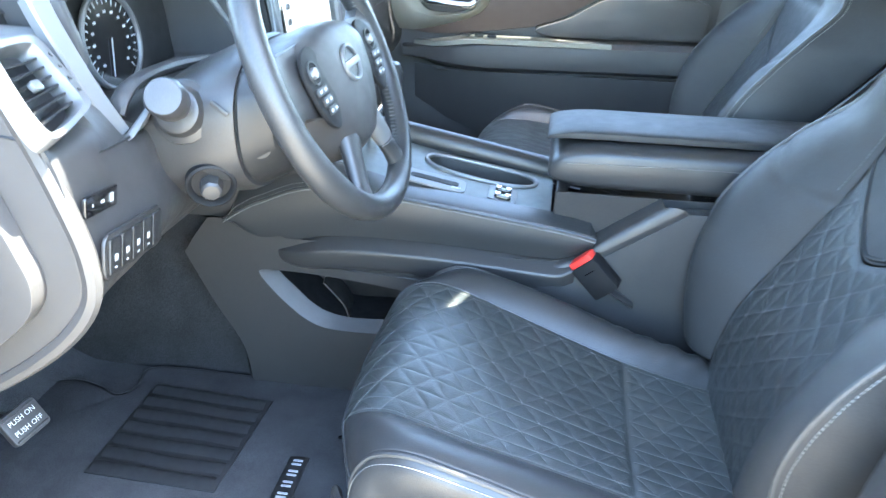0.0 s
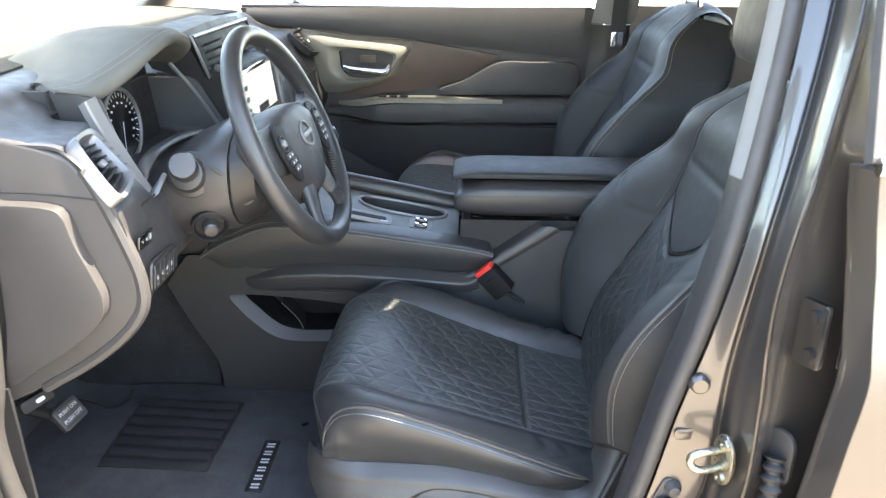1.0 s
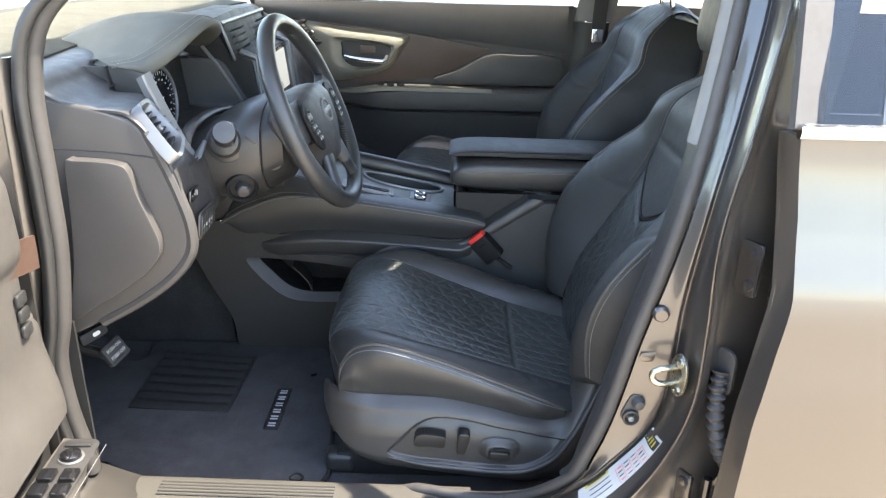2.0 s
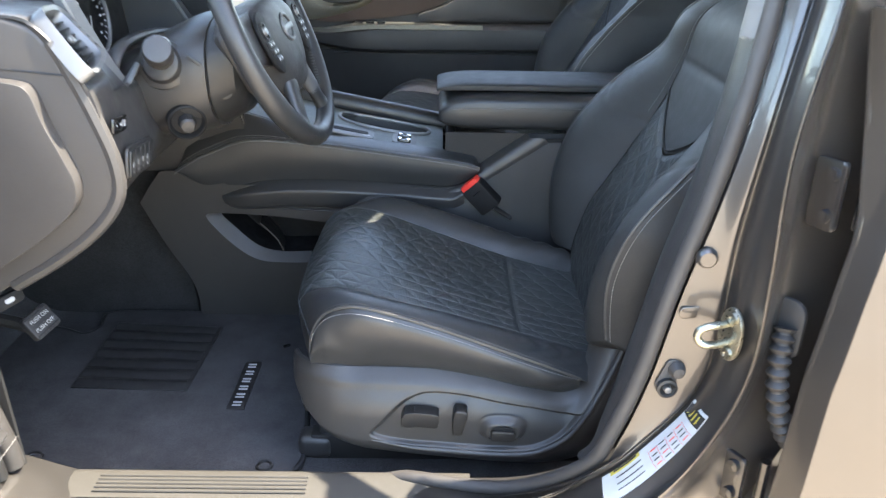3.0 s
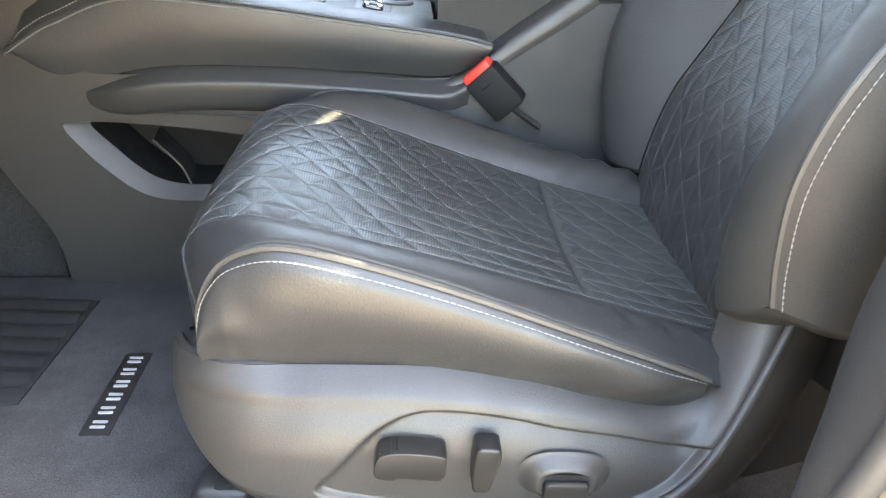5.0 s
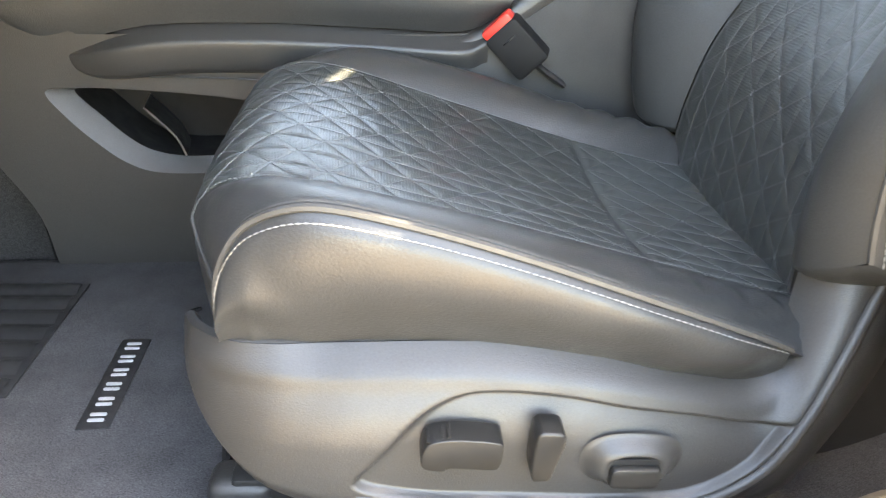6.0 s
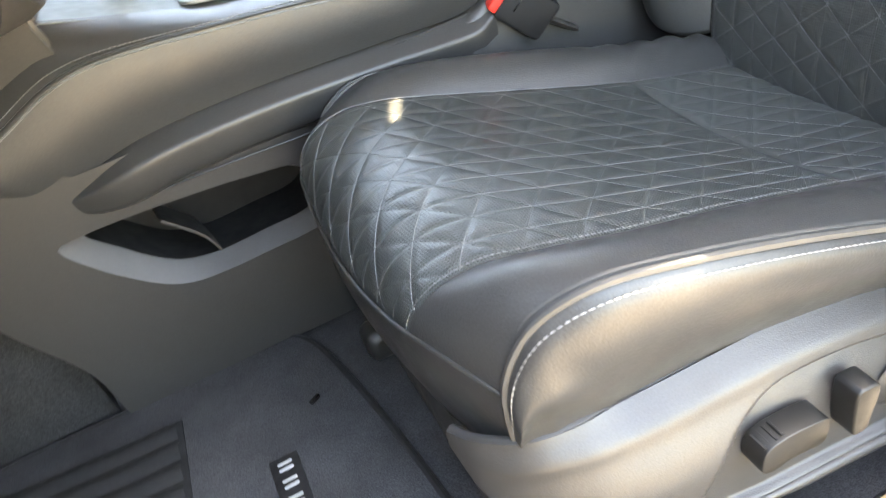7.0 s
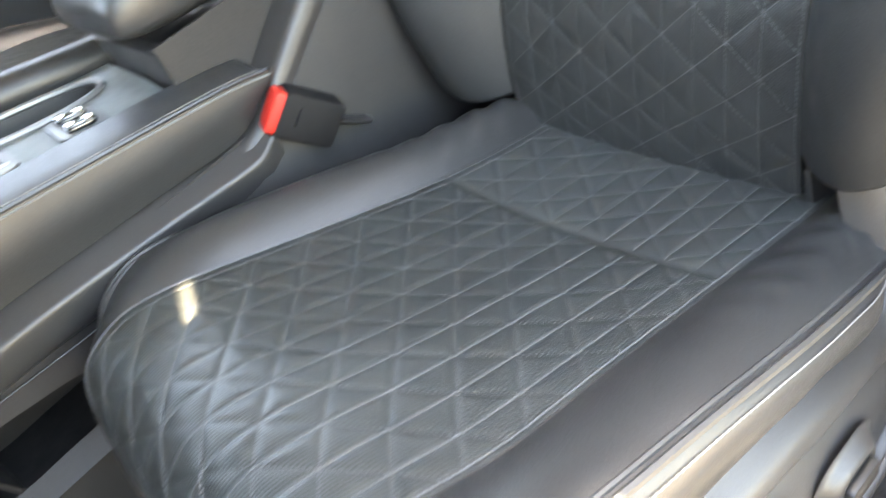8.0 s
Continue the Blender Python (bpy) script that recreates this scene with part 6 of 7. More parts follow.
# Latch striker: an oval plate with a bent bar and two bolts.
striker = thing("door_striker", "zinc-plated steel door striker loop", "striker")
sm = axes((.430, .448, .828), (-.93, -.36, 0), (0, 0, 1))
oval = [(0.036 * math.cos(t) * (1.0 if abs(math.cos(t)) < .8 else .96), 0.019 * math.sin(t)) for t in (2 * math.pi * k / 32 for k in range(32))]
sp = part("plate", slab([sm @ Vector((x, y, 0.0)) for x, y in oval], sm.to_3x3() @ Vector((0, 0, 0.005)), 0.0015), M_ZINC, striker)
part("loop", tube(curve([sm @ Vector(p) for p in ((.013, .004, .003), (.013, .004, .020), (.012, .006, .034), (.006, .010, .041), (-.004, .010, .041), (-.011, .006, .034), (-.013, .004, .020), (-.013, .004, .003))], 40), 0.0048, 10), M_ZINC, striker)
for dx in (-.026, .026):
    part("bolt", lathe([(0.001, 0), (0.008, 0), (0.007, 0.004), (0.003, 0.0045), (0.001, 0.003)], sm @ Matrix.Translation((dx * .9, -.003, .005)), 14), M_ZINC, sp)

# Courtesy switch and a round plug on the pillar's flat face.
switch = thing("door_switch", "grey rubber door light switch set in the pillar", "switch")
cm = axes((.381, .492, .741), (0, -1, 0), (.35, 0, .94))
sb = part("base", plate(cm, 0.050, 0.030, 0.003, 0.010, 0.002), M_SEAL, switch)
part("socket", lathe([(0.001, 0.002), (0.006, 0.002), (0.010, 0.007), (0.013, 0.006), (0.013, 0)], cm @ Matrix.Translation((-.014, 0, .004)), 20), M_DARKPLASTIC, sb)
part("plunger", lathe([(0.001, 0), (0.005, 0), (0.0045, 0.007), (0.001, 0.008)], cm @ Matrix.Translation((-.014, 0, .006)), 16), M_SATIN, sb, "grey plunger")
part("cap", lathe([(0.001, 0), (0.011, 0), (0.010, 0.005), (0.007, 0.012), (0.001, 0.013)], cm @ Matrix.Translation((.014, 0, .004)), 20), M_SEAL, sb)
plug = thing("body_plug", "grey rubber stopper on the painted pillar", "plug")
part("disc", lathe([(0.001, 0), (0.013, 0), (0.012, 0.006), (0.009, 0.009), (0.001, 0.009)], axes((.402, .492, .906), (-.1, -1, 0)), 24), M_PAINT, plug)
plug2 = thing("body_plug", "flat grey plug pressed into the painted pillar", "plug")
part("disc", plate(axes((.394, .4925, .833), (0, -1, 0), (1, 0, .1)), 0.030, 0.016, 0.003, 0.007), M_PAINT, plug2)

# Rear door hinges and the wiring bellows in the gap.
def hinge(x, y, z, h):
    hg = thing("steel_hinge", "black painted steel door hinge with bolts", "hinge", group="rear door hinges")
    m = axes((x, y, z), (-.85, -.5, 0), (0, 0, 1))
    hb = part("leaf", plate(m, h, 0.036, 0.008, 0.006, 0.002), M_GLOSS, hg)
    for d in (-.30, .30):
        part("bolt", lathe([(0.001, 0), (0.008, 0), (0.008, 0.005), (0.001, 0.006)], m @ Matrix.Translation((d * h, -.004, .008)), 8), M_GLOSS, hb)
    part("pin", tube([(x + .030, y - .014, z - h * .45), (x + .030, y - .014, z + h * .45)], 0.007, 10), M_GLOSS, hg)
hinge(.496, .428, 1.010, .078)
hinge(.455, .428, .640, .070)
bellows = thing("wiring_bellows", "black corrugated rubber wiring boot", "wiring boot")
mb2 = axes((.488, .436, .845), (-.8, -.6, 0), (0, 0, 1))
part("flange", plate(mb2, 0.075, 0.040, 0.008, 0.018, 0.003), M_RUBBER, bellows)
path = curve([(.480, .428, .848), (.476, .418, .815), (.478, .412, .775), (.488, .410, .735), (.505, .412, .705), (.53, .42, .69)], 70)
part("corrugated_tube", tube(path, [0.011 + 0.0024 * math.cos(2 * math.pi * k / 5.0) for k in range(70)], 14), M_RUBBER, bellows)

# ---------------------------------------------------------------- rear door
rdoor = thing("rear_door", "gunmetal rear door with chrome window strip", "car door")
RD_EDGE = [(.470, .33), (.478, .55), (.487, .69), (.492, .81), (.505, .915), (.515, .99), (.512, 1.10), (.503, 1.198)]
def rd_x(z):
    return float(np.interp(z, [p[1] for p in RD_EDGE], [p[0] for p in RD_EDGE]))
def rd_y(z):
    return 0.350 + 0.040 * smooth(0.84, 1.22, z) + 0.012 * smooth(1.0, 1.2, z) + 0.05 * smooth(0.62, 0.34, z) - 0.006 * math.exp(-((z - .98) / .05) ** 2)
def rd_skin(u, v):
    z = 0.34 + 0.858 * v
    w = u * u * 0.3 + u * 0.7
    return (rd_x(z) + 1.08 * w, rd_y(z) + 0.034 * (1 - smooth(0, 0.012, w)), z)
part("outer_skin", sheet(rd_skin, 60, 60, 0.012), M_PAINT, rdoor)
part("edge_flange", tube([(rd_x(0.34 + .858 * k / 30) + .006, rd_y(0.34 + .858 * k / 30) + .036, 0.34 + .858 * k / 30) for k in range(31)], 0.007, 8), M_PAINT, rdoor)
part("belt_strip", tube([(.508, .392, 1.207), (.9, .392, 1.210), (1.55, .395, 1.222)], 0.0085, 8, flat=1.2, up=(0, 0, 1)), M_CHROME, rdoor, "bright chrome belt strip")
def rd_glass(u, v):
    z = 1.215 + 0.30 * v
    return (.535 + 0.95 * u - 0.0 * v, 0.405 + 0.42 * (z - 1.215) + .10 * (z - 1.215) ** 2, z)
part("window", sheet(rd_glass, 8, 10, 0.004), M_TINT, rdoor, "dark tinted window glass")
part("window_frame", sheet(lambda u, v: (.503 + 0.040 * u + .02 * v, 0.395 + 0.42 * (.30 * v) + 0.012 * u, 1.21 + 0.32 * v), 6, 12, 0.012), M_SEAL, rdoor, "black window frame")
part("window_divider", tube([(.618, .406, 1.215), (.640, .525, 1.49)], 0.004, 6), M_SATIN, rdoor)
part("window_frame", tube([(.52, .535, 1.52), (1.0, .55, 1.535), (1.5, .55, 1.50)], 0.018, 8), M_SEAL, rdoor)
part("inner_panel", sheet(lambda u, v: (.56 + 1.0 * u, .60 + 0.0 * v, .45 + .74 * v), 6, 6, 0.01), M_SOFT, rdoor)
tagged(part("rear_quarter_1", sheet(lambda u, v: (1.56 + .8 * u, .36 + .12 * u * u + .04 * smooth(.6, 1, v), .34 + .87 * v), 14, 14, 0.012), M_PAINT), "gunmetal rear quarter of the car body", "car body", kind="structure")
tagged(part("tailgate_1", sheet(lambda u, v: (2.34 - .25 * smooth(.5, 1, v), .50 + 1.82 * u, .40 + 1.12 * v), 10, 12, 0.02), M_PAINT), "gunmetal tailgate closing the car", "car body", kind="structure")

# ---------------------------------------------------------------- front door opening: hinge pillar and its seal
A_SEAL = [(-.30, .690, 1.475), (-.42, .63, 1.38), (-.505, .590, 1.30), (-.533, .582, 1.20), (-.532, .580, 1.05), (-.532, .580, .94), (-.545, .580, .82), (-.562, .582, .74), (-.562, .590, .64), (-.550, .600, .54), (-.548, .604, .50)]
tagged(part("door_seal_3", tube([p + Vector((-.004, -.030, 0)) for p in curve(A_SEAL, 90)[8:]], 0.010, 10), M_DARKPLASTIC), "dark plastic edge strip along the hinge pillar", "trim", kind="structure")
tagged(part("door_seal_2", tube(curve(A_SEAL, 90), 0.0155, 10), M_SEAL), "black rubber door seal at the hinge pillar", "seal", kind="structure")
def hinge_pillar(u, v):
    z = 0.42 + 0.82 * v
    x = float(np.interp(z, (.42, .48, .52, .64, .74, .82, .94, 1.3), (-.50, -.535, -.552, -.568, -.568, -.551, -.538, -.538)))
    return (x - 0.012 - 0.055 * smooth(0.15, 0.6, u), 0.585 - 0.16 * u, z)
tagged(part("hinge_pillar_1", sheet(hinge_pillar, 16, 40, 0.004), M_PAINT), "gunmetal painted hinge pillar", "pillar", kind="structure")
tagged(part("cowl_side_1", sheet(lambda u, v: (-.54 - .6 * u, .628 - .02 * v, .40 + .40 * v), 10, 10, 0.006), M_DARKPLASTIC), "black plastic footwell side trim", "trim", kind="structure")
tagged(part("fender_1", sheet(lambda u, v: (-.62 - 1.0 * u, .40 + .05 * u * u, .36 + .76 * v + .03 * u), 14, 14, 0.01), M_PAINT), "gunmetal front wing of the car", "car body", kind="structure")
tagged(part("firewall", sheet(lambda u, v: (-1.22 + .12 * v, .60 + 1.62 * u, .45 + .70 * v), 12, 10, 0.01), M_DARKPLASTIC), "dark lined bulkhead ahead of the pedals", "wall", kind="structure")
tagged(part("bonnet", sheet(lambda u, v: (-1.12 - .95 * u, .50 + 1.82 * v, 1.115 - .20 * u * u - .10 * (2 * v - 1) ** 2), 14, 14, 0.01), M_PAINT), "gunmetal bonnet ahead of the windscreen", "car body", kind="structure")

# ---------------------------------------------------------------- driver's door, wide open
ddoor = thing("driver_door", "driver's door standing wide open, trim lightened to taupe for daylight", "car door")
DD = pose(-.635, .478, 0) @ pose(0, 0, 0, 0, 0, -86)
def dd_skin(u, v):
    z = 0.735 - 0.06 * u + (0.445 + 0.08 * u) * v
    bulge = 0.020 * smooth(.30, .0, v) + 0.012 * smooth(.55, .62, v) * smooth(.9, .8, v)
    return DD @ Vector((0.0 + 1.0 * u + 0.035 * smooth(.30, .36, v) * (1 - u) + 0.02 * smooth(.5, 1.0, v) * (1 - u), 0.118 + bulge - 0.03 * (1 - smooth(0, .05, u)), z))
part("door_panel", sheet(dd_skin, 60, 60, 0.01), M_DOORTRIM, ddoor)
part("lower_panel", sheet(lambda u, v: DD @ Vector((.01 + 1.0 * u, .085, .42 + .34 * v)), 10, 10, .008), M_DARKPLASTIC, ddoor, "black lower door panel")
part("outer_skin", sheet(lambda u, v: DD @ Vector((1.08 * u, -0.03 * math.sin(math.pi * v), 0.36 + (0.64 + .16 * smooth(0, .5, u)) * v)), 20, 20, 0.01), M_PAINT, ddoor)
part("door_end", sheet(lambda u, v: DD @ Vector((0.002, 0.105 * u, 0.40 + 0.78 * v)), 6, 12, 0.006), M_PAINT, ddoor)
part("brown_insert", sheet(lambda u, v: DD @ Vector((0.015 + .5 * u, 0.124, .955 + .05 * v + .1 * u)), 20, 8, 0.004), M_BROWN, ddoor, "dark brown trim insert")
for k in range(3):
    bm_ = DD @ pose(0.094 - .0015 * k, .136, .942 - .024 * k, -90, 0, 180)
    b = part("memory_button", plate(bm_, 0.026, 0.019, 0.006, 0.005, 0.002), M_DARKPLASTIC, ddoor, "dark memory button")
    lettering("print", ("SET", "1", "2")[k], bm_ @ Matrix.Translation((0, 0, 0.0062)), 0.0085, 0.0002, M_WHITE, b)
arm_secs = []
for k in range(24):
    u = k / 23
    x = 0.005 + 0.62 * u
    w = 0.03 + 0.035 * smooth(0, .25, u)
    arm_secs.append([DD @ Vector((x, 0.115 + w * c, 0.615 + .02 * u + 0.040 * s)) for c, s in ((0, -1), (.8, -.9), (1, -.3), (1, .6), (.85, .95), (0, 1))])
arm_d = part("armrest", loft(arm_secs), M_DOORTRIM, ddoor)
am = DD @ pose(.10, .150, .6585)
sp_ = part("switch_plate", plate(am, 0.17, 0.058, 0.003, 0.015), M_PLASTIC, arm_d)
part("mirror_knob", lathe([(0.001, 0), (0.016, 0), (0.015, 0.008), (0.010, 0.011), (0.001, 0.011)], am @ Matrix.Translation((-.035, .0, .003)), 20), M_GLOSS, sp_, "round mirror knob")
part("mirror_ring", tube([am @ Vector((-.035 + .017 * math.cos(t), .017 * math.sin(t), .004)) for t in (2 * math.pi * k / 28 for k in range(28))], 0.0022, 6, closed=True), M_SATIN, sp_)
part("slider", plate(am @ Matrix.Translation((-.066, 0, .003)), 0.010, 0.040, 0.004, 0.002), M_DARKPLASTIC, sp_)
for k in range(2):
    for q in (-1, 1):
        part("window_switch", plate(am @ Matrix.Translation((.012 + .034 * k, .016 * q, .003)), 0.026, 0.024, 0.008, 0.004, 0.002), M_GLOSS, sp_)
part("stitching", stitches([DD @ Vector((.01 + .5 * k / 60, .182, .647 + .018 * k / 60)) for k in range(61)], 0.0055, 0.0044, 0.0009), M_THREAD, arm_d)

# ---------------------------------------------------------------- passenger door
pdoor = thing("passenger_door", "charcoal passenger door with brown insert and sunlit armrest", "car door")
PY = 2.165
part("door_panel", sheet(lambda u, v: (-.60 + 1.12 * u, PY + 0.0 - 0.028 * smooth(.55, .35, v) * smooth(.05, .25, v), 0.42 + 0.80 * v), 60, 50, 0.01), M_SOFT, pdoor)
def top_rail(u, v):
    x = -.58 + 1.04 * u
    zt = 1.212 + 0.012 * u
    zb = 1.170 - 0.10 * u
    z = zb + (zt - zb) * v
    return (x, PY - 0.008 - 0.016 * math.sin(math.pi * (0.12 + 0.80 * v)) ** 0.7, z)
part("top_rail", sheet(top_rail, 40, 16, 0.006), M_SOFT, pdoor)
def flat_piece(name, pts, y, d, mt, lb="", bev=0.004, parent=None, n=60):
    return part(name, slab([(p.x, y, p.y) for p in curve([(a, b, 0) for a, b in pts], n, True)], (0, d, 0), bev, 3), mt, parent or pdoor, lb)
flat_piece("brown_insert", [(-.44, 1.155), (-.28, 1.145), (-.05, 1.118), (.16, 1.085), (.20, 1.072), (.13, 1.030), (.04, .985), (-.10, .962), (-.28, .950), (-.40, 1.0)], PY - .012, .02, M_BROWN, "dark brown door insert")
SUR = curve([(a, b, 0) for a, b in [(-.44, 1.150), (-.30, 1.135), (-.10, 1.118), (-.068, 1.104), (-.085, 1.072), (-.125, 1.010), (-.20, .978), (-.33, .955), (-.43, 1.0), (-.45, 1.08)]], 60, True)
REC = curve([(a, b, 0) for a, b in [(-.330, 1.098), (-.22, 1.098), (-.125, 1.086), (-.110, 1.072), (-.116, 1.050), (-.140, 1.014), (-.20, .998), (-.29, 1.0), (-.330, 1.03), (-.335, 1.07)]], 60, True)
REC = [Vector((-.205 + (p.x + .215) * .74, 1.046 + (p.y - 1.046) * .82, 0)) for p in REC]
def surround(u, v):
    k = int(round(u * 60)) % 60
    p = SUR[k].lerp(REC[k], v)
    return (p.x, PY - .012 - .024 * math.sin(math.pi * min(v * 1.15, 1.0) * .5) + .012 * smooth(.8, 1, v), p.y)
bez = part("handle_surround", sheet(surround, 61, 12), M_CHAMPAGNE, pdoor, "champagne metal-look handle surround")
part("handle_recess", loft([[(p.x, PY - .024, p.y) for p in REC], [(p.x * .97 - .006, PY - .014, p.y * .97 + .031) for p in REC]], cap=False), M_SLAT, bez)
flat_piece("recess_back", [(p.x, p.y) for p in REC[::3]], PY - .016, .003, M_DARKPLASTIC, "", 0, bez)
part("door_handle", tube(curve([(-.280, PY - .040, 1.040), (-.25, PY - .054, 1.036), (-.18, PY - .054, 1.030), (-.150, PY - .050, 1.030), (-.138, PY - .040, 1.046)], 24), 0.0085, 10), M_CHROME, bez, "chrome inner door handle")
part("lock_tab", plate(axes((-.205, PY - .036, 1.066), (0, -1, 0), (1, 0, 0)), 0.05, 0.022, 0.006, 0.003), M_BROWN, bez)
flat_piece("upper_bolster", [(.02, .975), (.10, 1.005), (.20, 1.058), (.30, 1.062), (.44, 1.055), (.445, .985), (.42, .965), (.20, .962), (.06, .958)], PY - .040, .045, M_SOFT, "", 0.014)
secs = []
for k in range(50):
    u = k / 49
    x = -.335 + .79 * u
    dep = 0.046 + 0.056 * smooth(0, .22, u)
    h = 0.016 + 0.026 * smooth(0, .30, u)
    zc = .905 + .010 * u - .004
    secs.append([(x, PY + .01 - dep * c, zc + h * s) for c, s in ((0, -1), (.75, -.95), (.96, -.6), (1, .1), (.94, .75), (.7, 1.0), (0, 1.06))])
parm = part("armrest", loft(secs), M_SOFT, pdoor)
part("switch_trim", sheet(lambda u, v: (-.305 + .52 * u, PY - .012 - .080 * smooth(-.05, .22, u) + .078 * v * (1 - .80 * smooth(.5, 1.0, u)) * smooth(-.05, .22, u), .930 + .020 * smooth(0, .35, u) + 0.003 * u), 40, 8, 0.012), M_CHAMPAGNE, parm, "champagne metal-look switch trim")
for k in range(3):
    part("window_switch", plate(axes((-.16 + .034 * k, PY - .055, .952), (0, -.1, 1), (1, 0, 0)), 0.024, 0.014, 0.006, 0.003), M_DARKPLASTIC, parm)
part("crease", tube([(-.24, PY - .052, .862), (.1, PY - .076, .870), (.40, PY - .078, .872)], 0.003, 6), M_DARKPLASTIC, pdoor)
part("lower_bolster", sheet(lambda u, v: (-.30 + .76 * u, PY - .072 * smooth(-.1, .3, u) * (1 - .55 * v) - .002, .868 - .26 * v * (0.5 + .5 * smooth(0, .6, u))), 40, 16, 0.006), M_SOFT, pdoor)
part("outer_skin", sheet(lambda u, v: (-.62 + 1.10 * u, 2.37 + .09 * math.sin(math.pi * v), 0.34 + 0.86 * v), 10, 14, 0.01), M_PAINT, pdoor)
part("belt_top", sheet(lambda u, v: (-.60 + 1.08 * u, PY - .01 + .22 * v, 1.212 + .012 * u), 10, 4, 0.008), M_DARKPLASTIC, pdoor)

mirror = thing("side_mirror", "gunmetal passenger side mirror outside the window", "mirror")
secs = []
for k in range(13):
    a = -1 + 2 * k / 12
    w = max((1 - abs(a) ** 3) ** (1 / 3), .1)
    secs.append([(-.50 + .055 * w * math.cos(t), 2.545 + .12 * a, 1.275 + .075 * w * math.sin(t)) for t in (2 * math.pi * j / 20 for j in range(20))])
part("housing", loft(secs), M_PAINT, mirror)
part("mirror_glass", plate(axes((-.447, 2.545, 1.275), (1, -.1, 0), (0, 1, 0)), 0.19, 0.11, 0.004, 0.02), M_CHROME, mirror, "reflecting mirror glass")
part("foot", tube([(-.47, 2.36, 1.20), (-.49, 2.45, 1.235)], 0.02, 10), M_PAINT, mirror)

# Far side behind the front door: pillar, belt, rear door panel and the rear bench.
def far_pillar(u, v):
    z = .44 + 1.12 * v
    return (.46 + .05 * smooth(.9, 1.5, z) + .13 * u, 2.17 - .02 * math.sin(math.pi * u) - .10 * smooth(1.1, 1.55, z), z)
tagged(part("pillar_b_2", sheet(lambda u, v: far_pillar(u, v * .655), 10, 30, 0.006), M_DARKPLASTIC), "black plastic lower pillar trim on the far side", "pillar", kind="structure")
tagged(part("pillar_b_3", sheet(lambda u, v: far_pillar(u, .658 + v * .342), 10, 20, 0.006), M_PILLAR), "pale grey upper pillar trim on the far side", "pillar", kind="structure")
belt = thing("seat_belt", "dark grey front passenger seat belt", "seat belt")
part("webbing", sheet(lambda u, v: (.535 + .045 * u, 2.128 - .045 * smooth(.6, 1, v) - .01, .60 + .85 * v), 4, 20, 0.0015), M_RUBBER, belt)
part("tongue", plate(axes((.555, 2.112, 1.135), (0, -1, 0), (1, 0, 0)), 0.035, 0.045, 0.004, 0.004), M_CHROME, belt, "metal belt tongue")
rd2 = thing("rear_passenger_door", "charcoal rear door trim on the far side", "car door")
part("door_panel", sheet(lambda u, v: (.60 + 1.05 * u, PY - .03 * math.sin(math.pi * v), .44 + .79 * v), 20, 20, 0.01), M_SOFT, rd2)
part("outer_skin", sheet(lambda u, v: (.56 + 1.75 * u, 2.37 + .09 * math.sin(math.pi * v) - .1 * u * u, 0.34 + 0.86 * v), 10, 14, 0.01), M_PAINT, rd2)
bench = thing("rear_bench_seat", "black leather rear bench seat", "seat")
part("cushion", box(1.25, CAR, .62, .52, 1.36, .20, .05, 4), M_LEATHER, bench)
part("backrest", box(1.60, CAR, .93, .18, 1.36, .62, .06, 4, Euler((0, radians(20), 0)).to_matrix().to_4x4()), M_LEATHER, bench)
for y in (CAR - .42, CAR + .42):
    part("headrest", box(1.73, y, 1.29, .10, .26, .15, .04, 4), M_LEATHER, bench)

# ---------------------------------------------------------------- floor mat
mat_ob = thing("floor_mat", "charcoal carpet floor mat with ribbed rubber heel pad", "floor mat")
MAT = [(-.155, .712), (-.158, .90), (-.185, 1.12), (-.215, 1.245), (-.27, 1.268), (-.45, 1.270), (-.62, 1.272), (-.675, 1.255), (-.668, 1.20), (-.690, 1.165), (-.740, 1.185), (-.80, 1.195), (-.86, 1.15), (-.90, 1.0), (-.88, .85), (-.70, .78), (-.58, .72), (-.49, .700), (-.33, .698)]
mat_pts = curve([(a, b, 0) for a, b in MAT], 110, True)
part("carpet", slab([(p.x, p.y, FLOOR + 0.002) for p in mat_pts], (0, 0, 0.010), 0.003), M_CARPET, mat_ob)
part("bound_edge", tube([(p.x, p.y, FLOOR + 0.008) for p in mat_pts], 0.0055, 8, closed=True), M_RUBBER, mat_ob, "dark bound edge")
HP = [Vector((-.629, .950, 0)), Vector((-.400, .943, 0)), Vector((-.393, 1.197, 0)), Vector((-.634, 1.213, 0))]
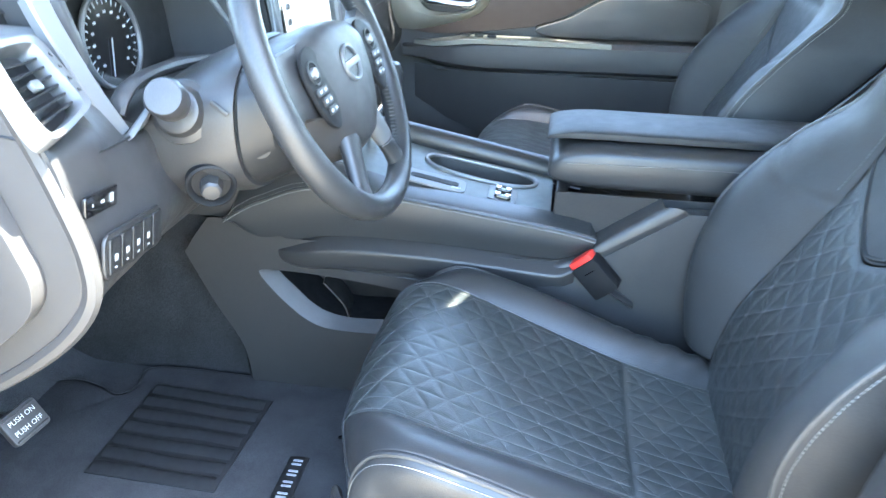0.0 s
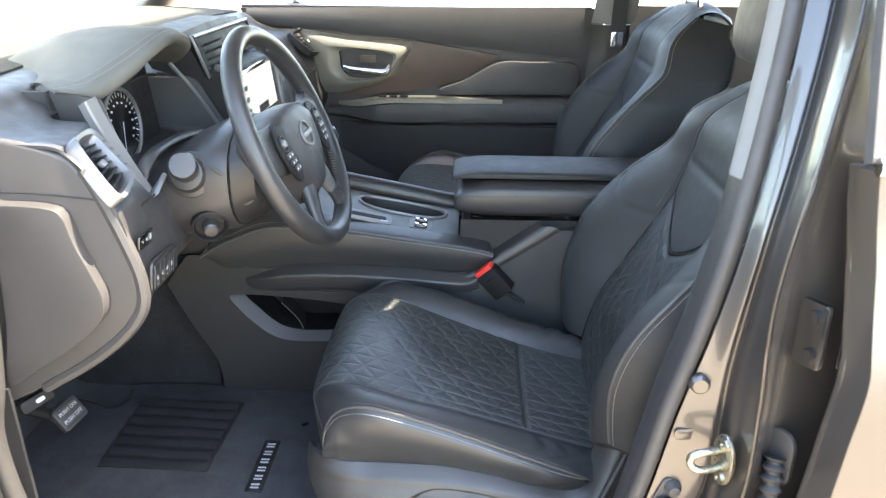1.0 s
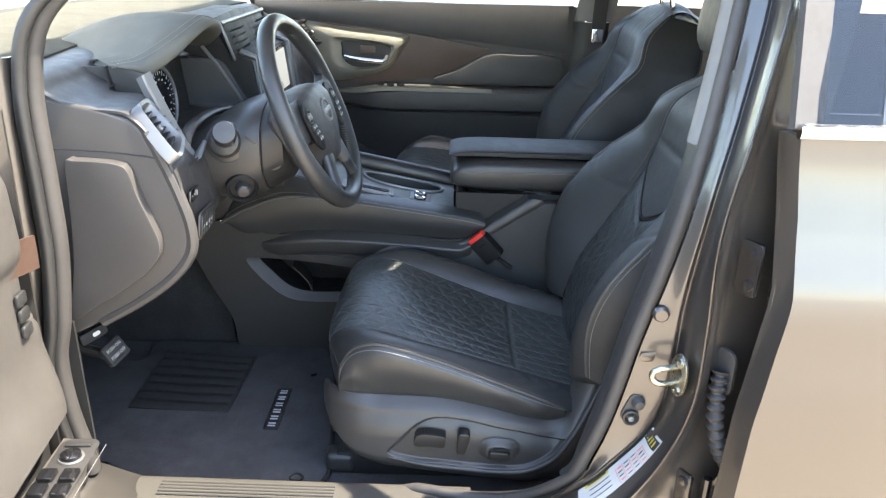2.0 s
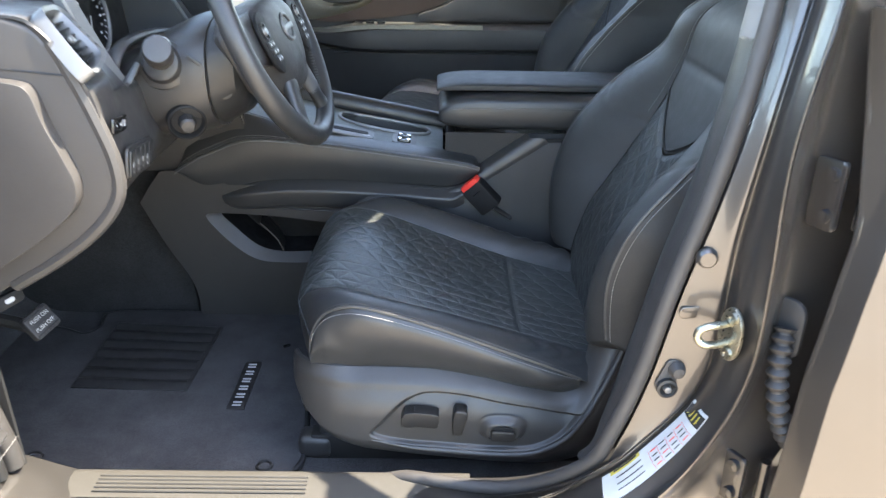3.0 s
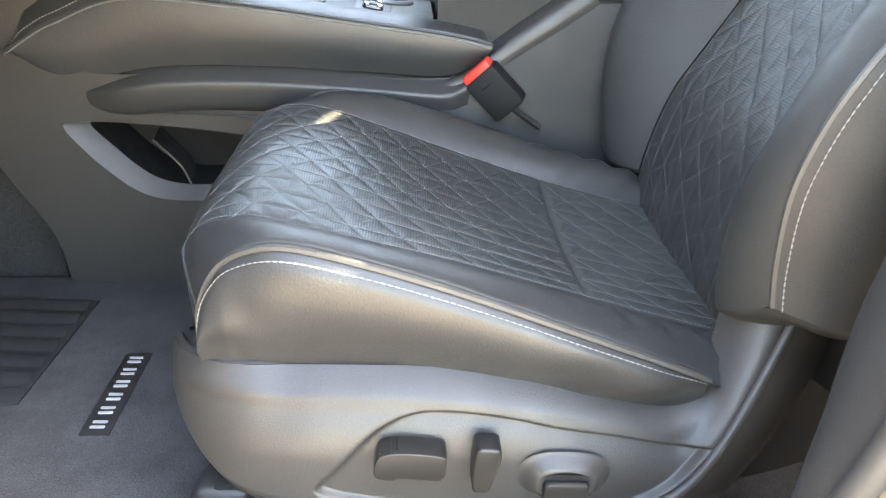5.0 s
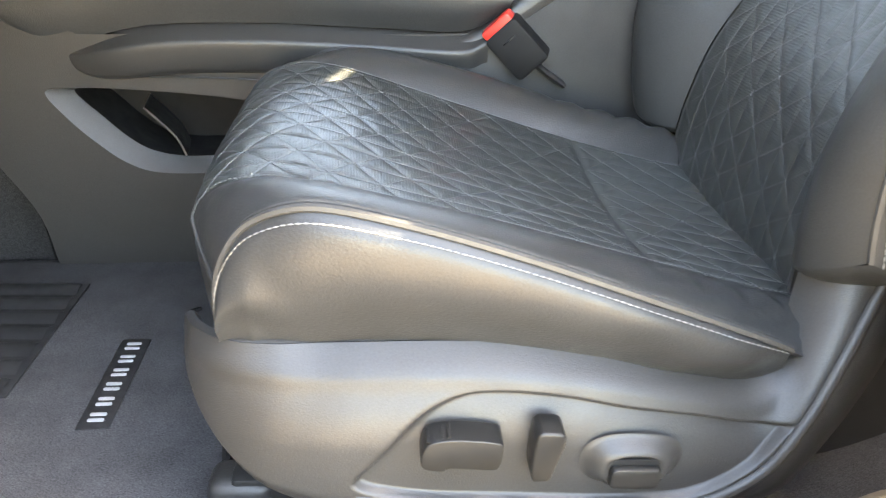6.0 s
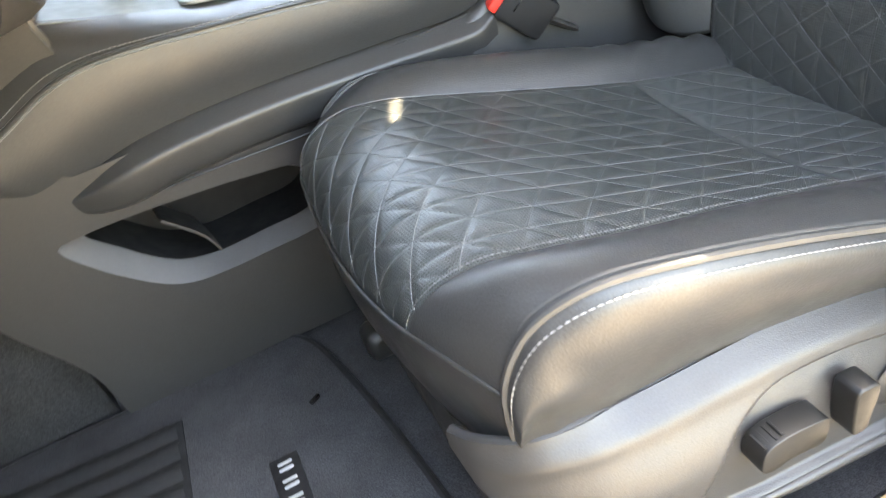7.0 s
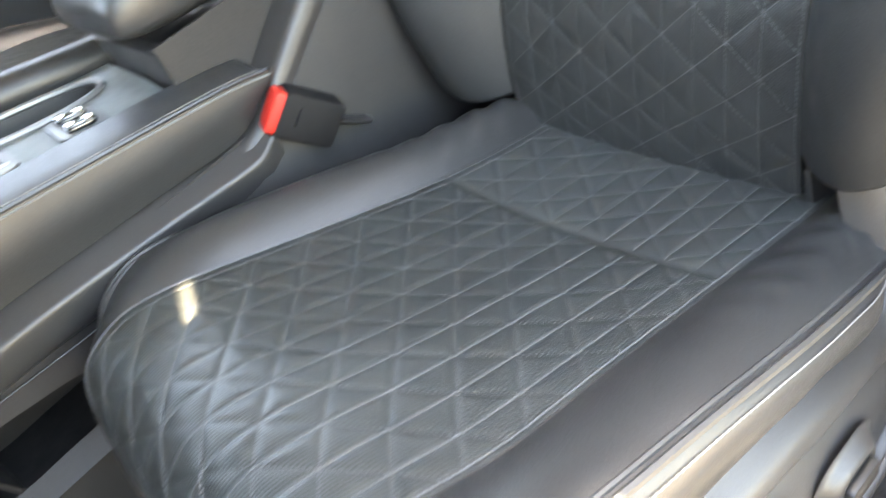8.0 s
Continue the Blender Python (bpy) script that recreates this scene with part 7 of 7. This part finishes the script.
def hp(a, b, z):
    p = HP[0] * (1 - a) * (1 - b) + HP[1] * a * (1 - b) + HP[2] * a * b + HP[3] * (1 - a) * b
    return Vector((p.x, p.y, z))
MZ = FLOOR + 0.012
pad_ob = part("heel_pad", slab([hp(a, b, MZ) for a, b in ((0, 0), (1, 0), (1, 1), (0, 1))], (0, 0, 0.0028), 0.001), M_RUBBER, mat_ob, "black ribbed rubber heel pad")
for k in range(7):
    def rib(u, v):
        b = (k + .10 + .80 * v) / 7
        wave = 0.012 * math.sin(5.5 * u + k * 1.3) * (0.4 + .6 * (k % 2))
        h = 0.0065 * math.sin(math.pi * v) ** 0.6 * (0.35 + 0.65 * v)
        return hp(.03 + .94 * u, b + wave * math.sin(math.pi * u), MZ + 0.0028 + h)
    part("rib", sheet(rib, 26, 8), M_RUBBER, pad_ob)
# Name patch: plain pale bars on a black strip.
patch = part("name_patch", slab([(-.309, .885, MZ), (-.275, .885, MZ), (-.275, 1.052, MZ), (-.309, 1.052, MZ)], (0, 0, 0.002), 0.0006), M_RUBBER, mat_ob, "black woven patch with pale bars")
for k in range(6):
    y = .902 + .0268 * k
    for dy in (-.0048, .0048):
        part("pale_bar", plate(Matrix.Translation((-.292, y + dy, MZ + .002)), 0.017, 0.0046, 0.0014, 0.0018, 0.0004), M_WHITE, patch)
for x, y in ((-.204, .724), (-.60, .74)):
    part("fixing", tube([(x + .012 * math.cos(t), y + .012 * math.sin(t), MZ + .001) for t in (2 * math.pi * k / 20 for k in range(20))], 0.003, 6, closed=True), M_DARKPLASTIC, mat_ob)
chip = thing("bark_chip", "tiny dark chip lying on the mat", "debris")
part("chip", box(-.235, 1.115, MZ + .004, .016, .006, .005, .002, 2, Euler((0, 0, .6)).to_matrix().to_4x4()), M_GLOSS, chip)
# Dead pedal beside the door.
dead = thing("footrest", "dark carpeted footrest beside the pedals", "footrest")
part("pad", slab([(-.62, .64, .405), (-.95, .64, .405), (-.95, .64, .60)], (0, .11, 0), .01, 2), M_CARPET, dead)
